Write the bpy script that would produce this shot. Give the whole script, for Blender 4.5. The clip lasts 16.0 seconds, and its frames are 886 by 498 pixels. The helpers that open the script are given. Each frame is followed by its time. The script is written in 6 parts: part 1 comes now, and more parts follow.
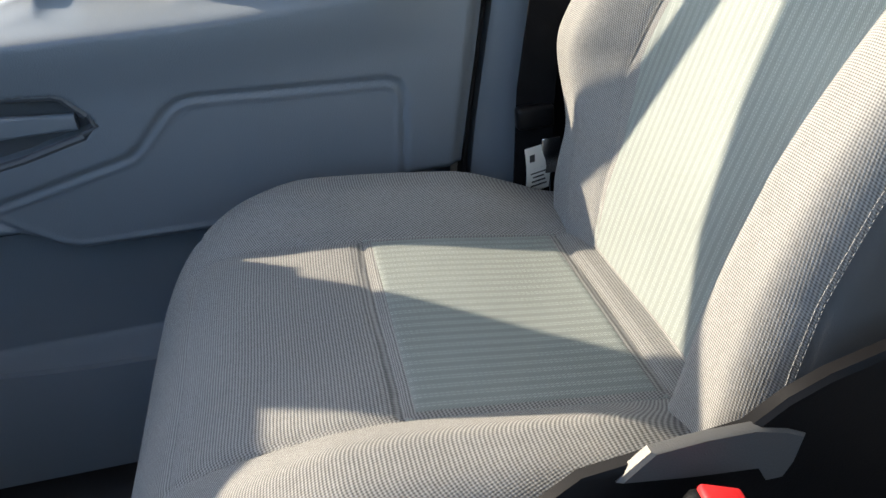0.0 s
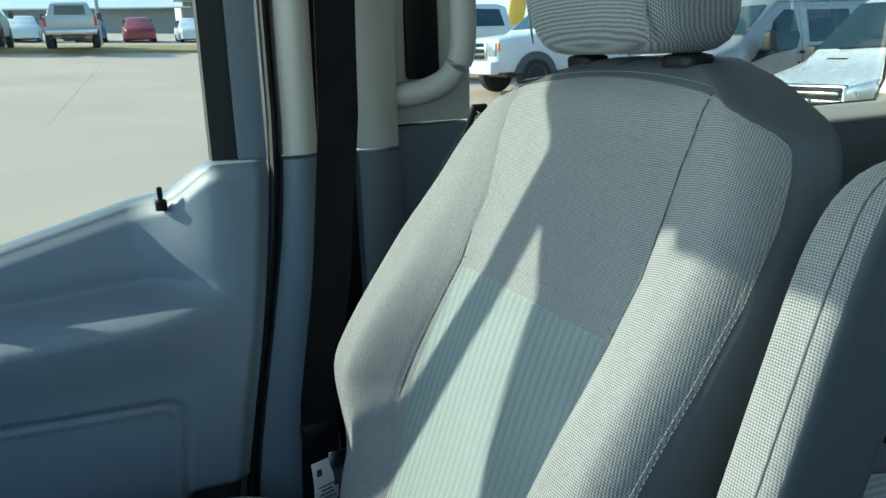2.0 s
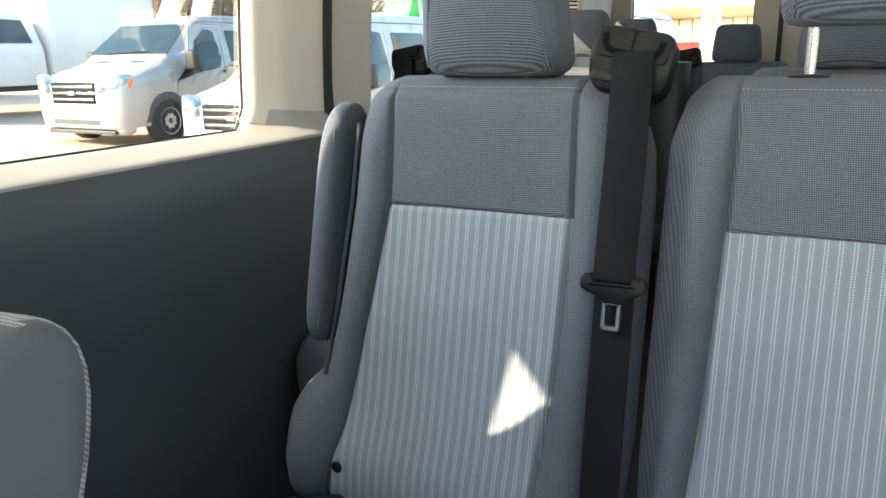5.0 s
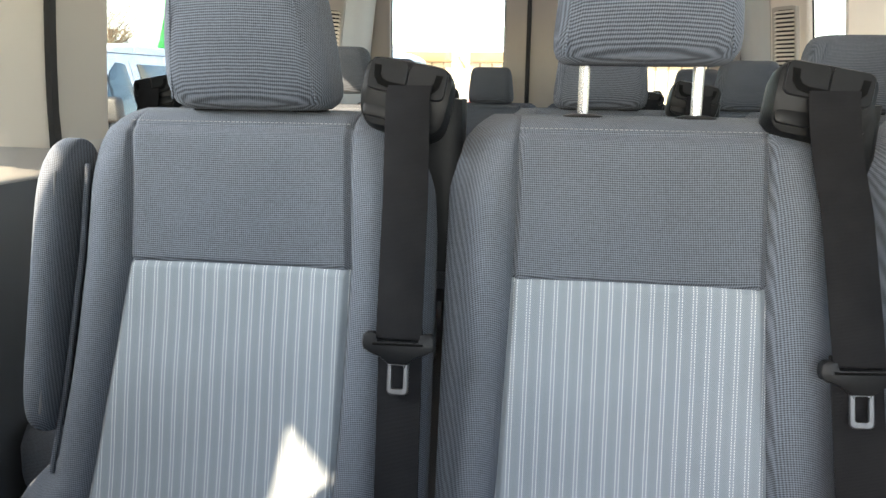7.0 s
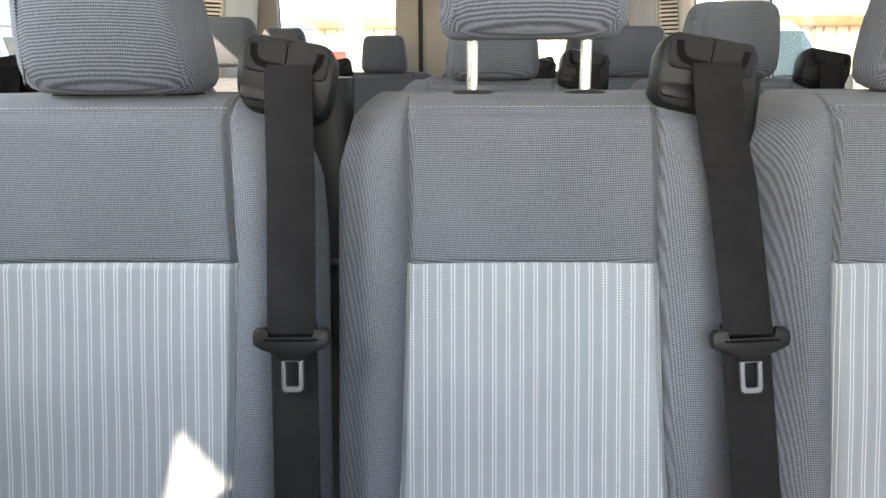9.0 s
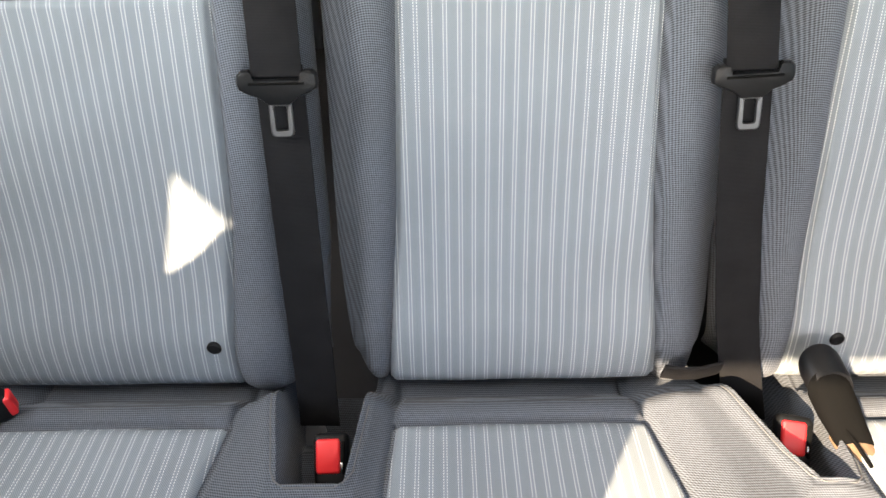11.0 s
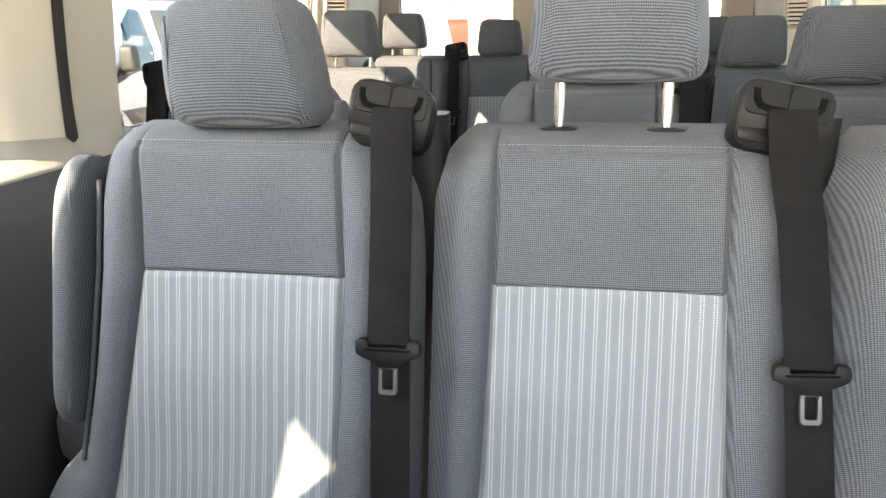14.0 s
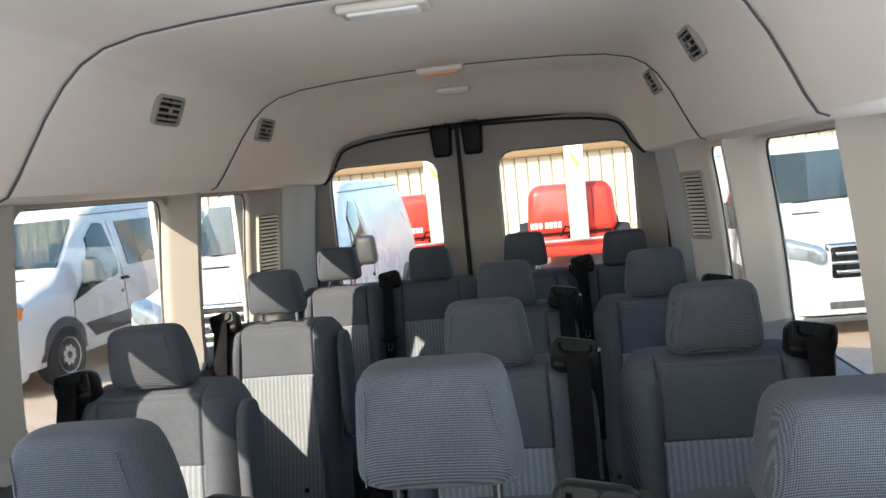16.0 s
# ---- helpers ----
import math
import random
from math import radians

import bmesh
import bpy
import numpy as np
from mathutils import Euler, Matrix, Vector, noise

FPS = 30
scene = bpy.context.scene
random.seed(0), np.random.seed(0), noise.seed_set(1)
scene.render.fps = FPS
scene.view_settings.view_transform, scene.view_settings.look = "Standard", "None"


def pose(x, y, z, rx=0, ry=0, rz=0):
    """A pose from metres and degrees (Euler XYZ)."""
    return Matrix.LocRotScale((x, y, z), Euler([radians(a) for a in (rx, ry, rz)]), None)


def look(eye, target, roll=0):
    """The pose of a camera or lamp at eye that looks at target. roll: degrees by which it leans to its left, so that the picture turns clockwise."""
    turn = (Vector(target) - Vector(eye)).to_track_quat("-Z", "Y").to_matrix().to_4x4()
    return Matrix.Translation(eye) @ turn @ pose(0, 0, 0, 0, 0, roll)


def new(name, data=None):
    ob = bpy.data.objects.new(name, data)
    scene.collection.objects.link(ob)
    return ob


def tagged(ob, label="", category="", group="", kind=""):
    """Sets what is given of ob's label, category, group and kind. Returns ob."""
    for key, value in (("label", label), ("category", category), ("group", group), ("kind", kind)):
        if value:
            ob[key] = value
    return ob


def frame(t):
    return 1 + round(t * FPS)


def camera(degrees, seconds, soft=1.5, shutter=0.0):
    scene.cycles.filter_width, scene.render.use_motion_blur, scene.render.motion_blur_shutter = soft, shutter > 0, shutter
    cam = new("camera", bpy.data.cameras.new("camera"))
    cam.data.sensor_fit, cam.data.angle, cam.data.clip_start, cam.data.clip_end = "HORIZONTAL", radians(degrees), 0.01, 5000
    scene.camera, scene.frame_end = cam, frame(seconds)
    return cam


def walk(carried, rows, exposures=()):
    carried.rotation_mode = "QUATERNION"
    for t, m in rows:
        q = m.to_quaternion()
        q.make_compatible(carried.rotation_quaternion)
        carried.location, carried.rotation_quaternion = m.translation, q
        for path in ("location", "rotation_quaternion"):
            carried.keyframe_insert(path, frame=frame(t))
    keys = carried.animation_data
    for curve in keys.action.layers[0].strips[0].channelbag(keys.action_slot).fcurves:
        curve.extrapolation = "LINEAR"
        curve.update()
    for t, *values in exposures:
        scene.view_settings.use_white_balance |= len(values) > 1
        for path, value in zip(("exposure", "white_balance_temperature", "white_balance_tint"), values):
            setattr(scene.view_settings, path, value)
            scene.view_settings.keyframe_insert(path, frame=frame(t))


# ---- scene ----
cam = camera(60.4, 16.0)
PATH = [
    (0, (0.162, -0.256, 0.9), (-1.542, 0.027, -0.11), -4.9),
    (0.5, (0.165, -0.235, 0.937), (-1.595, 0.167, 0.078), -3.6),
    (1, (0.172, -0.218, 0.971), (-1.62, 0.31, 0.257), -3.4),
    (1.5, (0.176, -0.2, 0.999), (-1.612, 0.452, 0.384), -2.9),
    (2, (0.171, -0.186, 1.025), (-1.598, 0.597, 0.515), -2.1),
    (2.5, (0.161, -0.153, 1.031), (-1.536, 0.805, 0.583), -1.1),
    (3, (0.148, -0.088, 1.038), (-1.419, 1.08, 0.612), -0.8),
    (3.5, (0.144, -0.037, 1.043), (-1.263, 1.322, 0.627), -1.0),
    (4, (0.137, 0.036, 1.045), (-1.06, 1.576, 0.602), -1.3),
    (4.2, (0.133, 0.056, 1.043), (-0.974, 1.657, 0.585), -1.2),
    (6.3, (0.092, 0.182, 1.034), (-0.468, 2.038, 0.544), 0.0),
    (6.5, (0.087, 0.194, 1.033), (-0.399, 2.079, 0.574), 0.3),
    (7, (0.076, 0.215, 1.030), (-0.212, 2.151, 0.620), 0.8),
    (7.5, (0.070, 0.230, 1.027), (-0.072, 2.186, 0.638), 0.8),
    (8, (0.074, 0.232, 1.029), (-0.020, 2.190, 0.634), 0.9),
    (8.2, (0.073, 0.235, 1.030), (-0.000, 2.193, 0.632), 0.8),
    (10.3, (0.108, 0.265, 1.069), (0.091, 2.045, 0.157), -1.7),
    (10.5, (0.108, 0.268, 1.071), (0.08, 2.0, 0.073), -2.3),
    (11, (0.078, 0.277, 1.067), (0.071, 1.891, -0.115), -1.0),
    (11.5, (0.076, 0.274, 1.068), (0.025, 1.814, -0.207), -1.2),
    (12, (0.074, 0.262, 1.069), (-0.063, 1.737, -0.275), -2.0),
    (12.5, (0.074, 0.253, 1.068), (-0.15, 1.694, -0.301), -2.8),
    (13, (0.079, 0.244, 1.075), (-0.225, 1.734, -0.224), -3.0),
    (13.5, (0.113, 0.222, 1.109), (-0.267, 1.901, 0.091), -2.4),
    (14, (0.124, 0.183, 1.127), (-0.215, 2.068, 0.551), -0.8),
    (14.5, (0.165, 0.178, 1.196), (-0.154, 2.118, 0.833), -3.3),
    (15, (0.217, 0.167, 1.286), (-0.103, 2.125, 1.030), -4.7),
    (15.5, (0.273, 0.195, 1.352), (-0.026, 2.161, 1.139), -5.0),
    (16, (0.308, 0.216, 1.41), (0.034, 2.189, 1.233), -5.7),
]
EXPOSURES = [(0.0, 2.2, 6700, 8), (0.5, 1.75, 6200, -4), (1.5, 1.52, 5500, -13), (3.3, 1.7, 5450, -13), (4.2, 2.45, 6400, -2), (6.3, 3.15, 7000, 8), (8.0, 3.45, 7100, 12), (12.5, 3.75, 7700, 13), (13.3, 3.85, 7600, 12), (14.5, 3.3, 7700, 12), (15.2, 2.6, 6900, 12), (16.0, 2.25, 6300, 11)]
walk(cam, [(t, look(eye, target, roll)) for t, eye, target, roll in PATH], EXPOSURES)

# ---------------------------------------------------------------- light
TO_SUN = Vector((-1.0, -1.65, 1.0)).normalized()
world = bpy.data.worlds.new("world")
scene.world = world
world.use_nodes = True
wn = world.node_tree
sky = wn.nodes.new("ShaderNodeTexSky")
sky.sky_type, sky.sun_disc = "NISHITA", False
sky.sun_elevation, sky.sun_rotation = math.asin(TO_SUN.z), math.atan2(TO_SUN.x, TO_SUN.y) % (2 * math.pi)
wn.nodes["Background"].inputs["Strength"].default_value = 0.15
wn.links.new(sky.outputs["Color"], wn.nodes["Background"].inputs["Color"])
sun = new("sun", bpy.data.lights.new("sun", "SUN"))
sun.data.energy, sun.data.angle, sun.data.color = 2.9, radians(0.55), (1.0, 0.84, 0.64)
sun.matrix_world = look(TO_SUN * 30, (0, 0, 0))


def window_light(name, m, w, h, watts, spread=180):
    """The sky's light through an opening."""
    a = new(name, bpy.data.lights.new(name, "AREA"))
    a.data.shape, a.data.size, a.data.size_y, a.data.energy, a.data.color = "RECTANGLE", w, h, watts, (0.86, 0.93, 1.0)
    a.data.spread = radians(spread)
    a.matrix_world = m
    return a


window_light("windscreen_light", look((0.0, -1.12, 1.12), (0.0, 0.6, 2.2)), 1.5, 0.5, 2.35, 110)
window_light("driver_window_light", look((0.84, -0.45, 1.14), (-0.6, -0.2, 0.9)), 0.8, 0.5, 0.12)
window_light("side_window_light", look((-0.79, 0.70, 1.28), (0.0, 1.0, 0.95)), 0.8, 0.12, 0.85, 140)
window_light("second_row_light", look((0.84, 0.78, 1.14), (0.15, 1.4, 2.1)), 0.9, 0.5, 1.1, 100)


# ---------------------------------------------------------------- materials
def material(name, color, rough=0.6, metal=0.0, spec=0.5):
    m = bpy.data.materials.new(name)
    m.use_nodes = True
    b = m.node_tree.nodes["Principled BSDF"]
    b.inputs["Base Color"].default_value = (*color, 1)
    b.inputs["Roughness"].default_value = rough
    b.inputs["Metallic"].default_value = metal
    b.inputs["Specular IOR Level"].default_value = spec
    return m


def node(m, kind, **values):
    n = m.node_tree.nodes.new(kind)
    for k, v in values.items():
        n.inputs[k].default_value = v
    return n


def link(m, a, b):
    m.node_tree.links.new(a, b)


def coords(m, scale=(1, 1, 1)):
    c = m.node_tree.nodes.new("ShaderNodeTexCoord")
    mp = m.node_tree.nodes.new("ShaderNodeMapping")
    mp.inputs["Scale"].default_value = scale
    link(m, c.outputs["Object"], mp.inputs["Vector"])
    return mp.outputs["Vector"]


def calc(m, op, a, b=None, c=None):
    n = m.node_tree.nodes.new("ShaderNodeMath")
    n.operation = op
    for k, v in enumerate((a, b, c)):
        if v is None:
            continue
        if isinstance(v, (int, float)):
            n.inputs[k].default_value = v
        else:
            link(m, v, n.inputs[k])
    return n.outputs[0]


def blend(m, fac, a, b, mode="MIX"):
    n = m.node_tree.nodes.new("ShaderNodeMix")
    n.data_type, n.blend_type = "RGBA", mode
    for sock, v in ((n.inputs["Factor"], fac), (n.inputs["A"], a), (n.inputs["B"], b)):
        if isinstance(v, (int, float)):
            sock.default_value = v
        elif isinstance(v, tuple):
            sock.default_value = (*v, 1)
        else:
            link(m, v, sock)
    return n.outputs["Result"]


def bsdf(m):
    return m.node_tree.nodes["Principled BSDF"]


def bump(m, height, strength=0.3, distance=0.001):
    n = node(m, "ShaderNodeBump", Strength=strength, Distance=distance)
    link(m, height, n.inputs["Height"])
    link(m, n.outputs["Normal"], bsdf(m).inputs["Normal"])


def noise_tex(m, vec, scale, detail=3.0):
    n = node(m, "ShaderNodeTexNoise", Scale=scale, Detail=detail)
    link(m, vec, n.inputs["Vector"])
    return n.outputs["Fac"]


def worn(name, color, rough=0.6, metal=0.0, amount=0.15, scale=6.0, grain=400.0, strength=0.2, depth=0.0006, spec=0.5):
    """Plain colour with soft stains, a fine grain and uneven gloss."""
    m = material(name, color, rough, metal, spec)
    v = coords(m)
    big, small = noise_tex(m, v, scale, 4), noise_tex(m, v, grain, 2)
    dark = tuple(c * (1 - amount) for c in color)
    light = tuple(min(1, c * (1 + amount)) for c in color)
    col = blend(m, big, dark, light)
    link(m, col, bsdf(m).inputs["Base Color"])
    link(m, calc(m, "MULTIPLY_ADD", big, 0.2, rough - 0.1), bsdf(m).inputs["Roughness"])
    bump(m, small, strength, depth)
    return m


def sheen(m, amount=0.3):
    bsdf(m).inputs["Sheen Weight"].default_value = amount
    bsdf(m).inputs["Sheen Roughness"].default_value = 0.5


def weave(name, color, pitch=0.0025, contrast=0.4, rib=0.5):
    """Seat cloth: proud crosswise rows of small threads with dark gaps between them."""
    m = material(name, color, 0.92, 0.0, 0.15)
    v = coords(m)
    sep = m.node_tree.nodes.new("ShaderNodeSeparateXYZ")
    link(m, v, sep.inputs[0])
    drift = calc(m, "MULTIPLY", noise_tex(m, v, 34.0, 3), 3.4)
    k = 2 * math.pi / pitch
    run = calc(m, "MULTIPLY_ADD", sep.outputs["Y"], 0.9, sep.outputs["Z"])
    rows = calc(m, "SINE", calc(m, "MULTIPLY_ADD", run, k, drift))
    across = calc(m, "MULTIPLY_ADD", sep.outputs["Y"], 0.4, sep.outputs["X"])
    cols = calc(m, "SINE", calc(m, "MULTIPLY_ADD", across, k * 1.15, drift))
    both = calc(m, "MULTIPLY_ADD", rows, rib, calc(m, "MULTIPLY", cols, 1 - rib))
    soft, wear = noise_tex(m, v, 7.0, 4), noise_tex(m, v, 260.0, 2)
    fac = calc(m, "MULTIPLY_ADD", both, 0.60, 0.5)
    fac = calc(m, "ADD", fac, calc(m, "MULTIPLY_ADD", soft, 0.36, -0.18))
    fac = calc(m, "ADD", fac, calc(m, "MULTIPLY_ADD", wear, 0.36, -0.18))
    n = m.node_tree.nodes.new("ShaderNodeClamp")
    link(m, fac, n.inputs["Value"])
    dark = tuple(c * (1 - contrast) for c in color)
    light = tuple(c * (1 + contrast) for c in color)
    link(m, blend(m, n.outputs[0], dark, light), bsdf(m).inputs["Base Color"])
    bump(m, both, 0.3, 0.0006)
    sheen(m, 0.05)
    return m


def striped(name, color, line, pitch=0.0142, strength=1.0, dash=0.0034, pair=0.2):
    """Seat insert cloth: lengthwise pairs of dotted threads on a twill ground."""
    m = material(name, color, 0.92, 0.0, 0.15)
    v = coords(m)
    sep = m.node_tree.nodes.new("ShaderNodeSeparateXYZ")
    link(m, v, sep.inputs[0])
    run = calc(m, "ADD", sep.outputs["Z"], sep.outputs["Y"])
    f = calc(m, "FRACT", calc(m, "MULTIPLY_ADD", sep.outputs["X"], 1 / pitch, 100.25))
    l1 = calc(m, "LESS_THAN", calc(m, "ABSOLUTE", calc(m, "SUBTRACT", f, 0.5 - pair / 2)), 0.027)
    l2 = calc(m, "LESS_THAN", calc(m, "ABSOLUTE", calc(m, "SUBTRACT", f, 0.5 + pair / 2)), 0.027)
    lines = calc(m, "MAXIMUM", l1, l2)
    dots = calc(m, "GREATER_THAN", calc(m, "FRACT", calc(m, "MULTIPLY", run, 1 / dash)), 0.38)
    lines = calc(m, "MULTIPLY", calc(m, "MULTIPLY", lines, dots), strength)
    twill = calc(m, "SINE", calc(m, "MULTIPLY", calc(m, "ADD", run, calc(m, "MULTIPLY", sep.outputs["X"], 1.1)), 2 * math.pi / 0.0024))
    band = calc(m, "SINE", calc(m, "MULTIPLY", sep.outputs["X"], 2 * math.pi / pitch))
    soft = noise_tex(m, v, 8.0, 4)
    fac = calc(m, "MULTIPLY_ADD", twill, 0.42, calc(m, "MULTIPLY_ADD", band, 0.15, soft))
    ground = blend(m, fac, tuple(c * 0.78 for c in color), tuple(c * 1.2 for c in color))
    link(m, blend(m, lines, ground, line), bsdf(m).inputs["Base Color"])
    bump(m, calc(m, "MULTIPLY_ADD", twill, 0.4, lines), 0.3, 0.0006)
    sheen(m, 0.03)
    return m


CLOTH = weave("grey_ribbed_cloth", (0.068, 0.077, 0.093), 0.0027, 0.68, 0.60)
CLOTH_INSERT = striped("pinstripe_cloth", (0.160, 0.184, 0.208), (0.42, 0.44, 0.45), pair=0.24)
CLOTH_FRONT = striped("herringbone_cloth", (0.200, 0.228, 0.228), (0.38, 0.41, 0.40), pitch=0.011, strength=0.7, dash=0.004, pair=0.3)
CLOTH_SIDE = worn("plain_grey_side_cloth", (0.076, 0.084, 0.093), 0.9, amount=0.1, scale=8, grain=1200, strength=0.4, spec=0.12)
CLOTH_FRONT_BODY = weave("grey_woven_cloth", (0.195, 0.200, 0.203), 0.0025, 0.55, 0.56)
TRIM_LIGHT = worn("stone_trim_plastic", (0.58, 0.535, 0.475), 0.6, amount=0.06, scale=3, grain=900, strength=0.25)
TRIM_DARK = worn("slate_trim_plastic", (0.078, 0.088, 0.103), 0.55, amount=0.12, scale=3, grain=700, strength=0.5)
# stone trim again, darkened in its colour for the shaded part of the pillar
PILLAR_SHADED = worn("shaded_stone_pillar_plastic", (0.33, 0.315, 0.285), 0.6, amount=0.07, scale=3, grain=900, strength=0.25)
TRIM_DOOR = worn("blue_grey_door_plastic", (0.150, 0.180, 0.220), 0.5, amount=0.1, scale=3, grain=650, strength=0.6, depth=0.0008)
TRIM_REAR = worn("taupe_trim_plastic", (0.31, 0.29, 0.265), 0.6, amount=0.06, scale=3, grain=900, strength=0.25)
HEADLINER = worn("stone_headliner_cloth", (0.79, 0.735, 0.675), 0.95, amount=0.05, scale=5, grain=1500, strength=0.3, spec=0.1)
CHARCOAL = worn("charcoal_belt_plastic", (0.0065, 0.0068, 0.0076), 0.42, amount=0.2, scale=20, grain=900, strength=0.35, spec=0.15)
VOID = worn("matt_black_slot", (0.003, 0.003, 0.003), 0.9, spec=0.05)
BLACK = worn("black_plastic", (0.006, 0.006, 0.007), 0.45, amount=0.2, grain=800, spec=0.18)
RUBBER = worn("black_rubber", (0.012, 0.012, 0.013), 0.75, amount=0.2, grain=600)
CARPET = worn("dark_floor_covering", (0.03, 0.03, 0.033), 0.9, amount=0.3, scale=20, grain=900, strength=0.6, depth=0.002)
SEAM = worn("dark_seam_thread", (0.085, 0.088, 0.094), 0.9)
STEEL = worn("dull_steel", (0.12, 0.12, 0.125), 0.4, 1.0, amount=0.1, grain=300, strength=0.05)
CHROME = worn("brushed_chrome", (0.48, 0.48, 0.49), 0.24, 1.0, amount=0.06, grain=300, strength=0.03)
RED = worn("red_buckle_plastic", (0.62, 0.02, 0.025), 0.4, amount=0.1)
THREAD = worn("pale_thread", (0.20, 0.205, 0.21), 0.9)
PAPER = worn("white_paper", (0.78, 0.78, 0.74), 0.8, amount=0.05)
INK = material("dark_print", (0.06, 0.06, 0.06), 0.7)
CONCRETE = worn("pale_lot_concrete", (0.53, 0.405, 0.31), 0.9, amount=0.22, scale=0.35, grain=25, strength=0.4, depth=0.004)
WHITE_PAINT = worn("white_car_paint", (0.60, 0.61, 0.62), 0.28, amount=0.05, scale=1.5, grain=30, strength=0.02)
SILVER_PAINT = worn("silver_car_paint", (0.41, 0.405, 0.395), 0.32, 0.35, amount=0.05, scale=1.5, grain=30, strength=0.02)
TYRE = worn("tyre_rubber", (0.02, 0.02, 0.021), 0.85, amount=0.3, scale=12, grain=120)
RIM = worn("silver_wheel", (0.55, 0.55, 0.56), 0.35, 0.6, amount=0.1)
LOWER_WALL = worn("charcoal_lower_panel", (0.054, 0.061, 0.070), 0.6, amount=0.1, scale=3, grain=700, strength=0.5)
SILL_GREY = worn("grey_sill_plastic", (0.30, 0.295, 0.28), 0.6, amount=0.08, scale=3, grain=800, strength=0.4)
BLACK_CAP = worn("dark_mirror_plastic", (0.035, 0.034, 0.034), 0.55, amount=0.15)
SHIELD_GREY = worn("grey_seat_shield_plastic", (0.085, 0.088, 0.092), 0.45, amount=0.1, scale=6, grain=700, strength=0.4)
CLADDING = worn("grey_bumper_plastic", (0.07, 0.07, 0.075), 0.6, amount=0.15)


def webbing():
    m = material("black_seat_belt_webbing", (0.012, 0.012, 0.013), 0.8, 0.0, 0.08)
    v = coords(m)
    sep = m.node_tree.nodes.new("ShaderNodeSeparateXYZ")
    link(m, v, sep.inputs[0])
    rib = calc(m, "SINE", calc(m, "MULTIPLY", calc(m, "ADD", sep.outputs["Z"], sep.outputs["Y"]), 2 * math.pi / 0.0016))
    link(m, blend(m, calc(m, "MULTIPLY_ADD", rib, 0.3, noise_tex(m, v, 30, 3)), (0.004, 0.004, 0.005), (0.012, 0.012, 0.013)), bsdf(m).inputs["Base Color"])
    bump(m, rib, 0.3, 0.0004)
    return m


WEB = webbing()


def glass(name, tint=(0.78, 0.81, 0.80), rough=0.0):
    m = bpy.data.materials.new(name)
    m.use_nodes = True
    t = m.node_tree
    t.nodes.remove(t.nodes["Principled BSDF"])
    clear = node(m, "ShaderNodeBsdfTransparent", Color=(*tint, 1))
    gloss = node(m, "ShaderNodeBsdfGlossy", Roughness=rough)
    fres = node(m, "ShaderNodeFresnel", IOR=1.45)
    mix = t.nodes.new("ShaderNodeMixShader")
    link(m, calc(m, "MULTIPLY", fres.outputs[0], 0.3), mix.inputs[0])
    link(m, clear.outputs[0], mix.inputs[1])
    link(m, gloss.outputs[0], mix.inputs[2])
    link(m, mix.outputs[0], t.nodes["Material Output"].inputs["Surface"])
    return m


GLASS = glass("window_glass")
CAR_GLASS = worn("dark_car_glass", (0.030, 0.050, 0.060), 0.05, amount=0.3, scale=1.4, grain=20, strength=0.0, spec=0.5)
LENS = worn("headlamp_lens", (0.36, 0.42, 0.48), 0.1, 0.5, amount=0.25, scale=14, grain=40)
AMBER = worn("amber_lens", (0.75, 0.2, 0.03), 0.2, amount=0.1)


# ---------------------------------------------------------------- mesh tools: a shape is (points, faces)
def mesh_of(name, shape, mat, angle=35):
    pts, faces = shape
    me = bpy.data.meshes.new(name)
    me.from_pydata([tuple(p) for p in pts], [], faces)
    bm = bmesh.new()
    bm.from_mesh(me)
    bmesh.ops.recalc_face_normals(bm, faces=bm.faces)
    bm.to_mesh(me)
    bm.free()
    me.shade_smooth()
    me.set_sharp_from_angle(angle=radians(angle))
    for one in mat if isinstance(mat, (list, tuple)) else [mat]:
        me.materials.append(one)
    return me


def part(name, shape, mat, parent=None, label="", angle=35):
    ob = new(name, mesh_of(name, shape, mat, angle))
    if parent is not None:
        ob.parent = parent
    return tagged(ob, label)


def thing(name, label, category, m=None, group="", kind=""):
    ob = new(name)
    ob.empty_display_size = 0.1
    if m is not None:
        ob.matrix_basis = m
    return tagged(ob, label, category, group, kind)


def join(*shapes):
    pts, faces = [], []
    for p, f in shapes:
        n = len(pts)
        pts += list(p)
        faces += [tuple(i + n for i in one) for one in f]
    return pts, faces


def moved(shape, m):
    return [tuple(m @ Vector(p)) for p in shape[0]], shape[1]


def bent(shape, f):
    return [f(*p) for p in shape[0]], shape[1]


def loft(loops, caps=True):
    """Closed loops of equal length, skinned one to the next."""
    n = len(loops[0])
    pts = [tuple(p) for lp in loops for p in lp]
    faces = []
    for k in range(len(loops) - 1):
        a, b = k * n, (k + 1) * n
        faces += [(a + i, a + (i + 1) % n, b + (i + 1) % n, b + i) for i in range(n)]
    if caps:
        faces += [tuple(range(n))[::-1], tuple(range((len(loops) - 1) * n, len(loops) * n))]
    return pts, faces


def grid(f, nu, nv):
    """An open sheet: f(u, v) for u, v in 0..1."""
    pts = [f(i / nu, j / nv) for j in range(nv + 1) for i in range(nu + 1)]
    w = nu + 1
    return pts, [(j * w + i, j * w + i + 1, (j + 1) * w + i + 1, (j + 1) * w + i) for j in range(nv) for i in range(nu)]


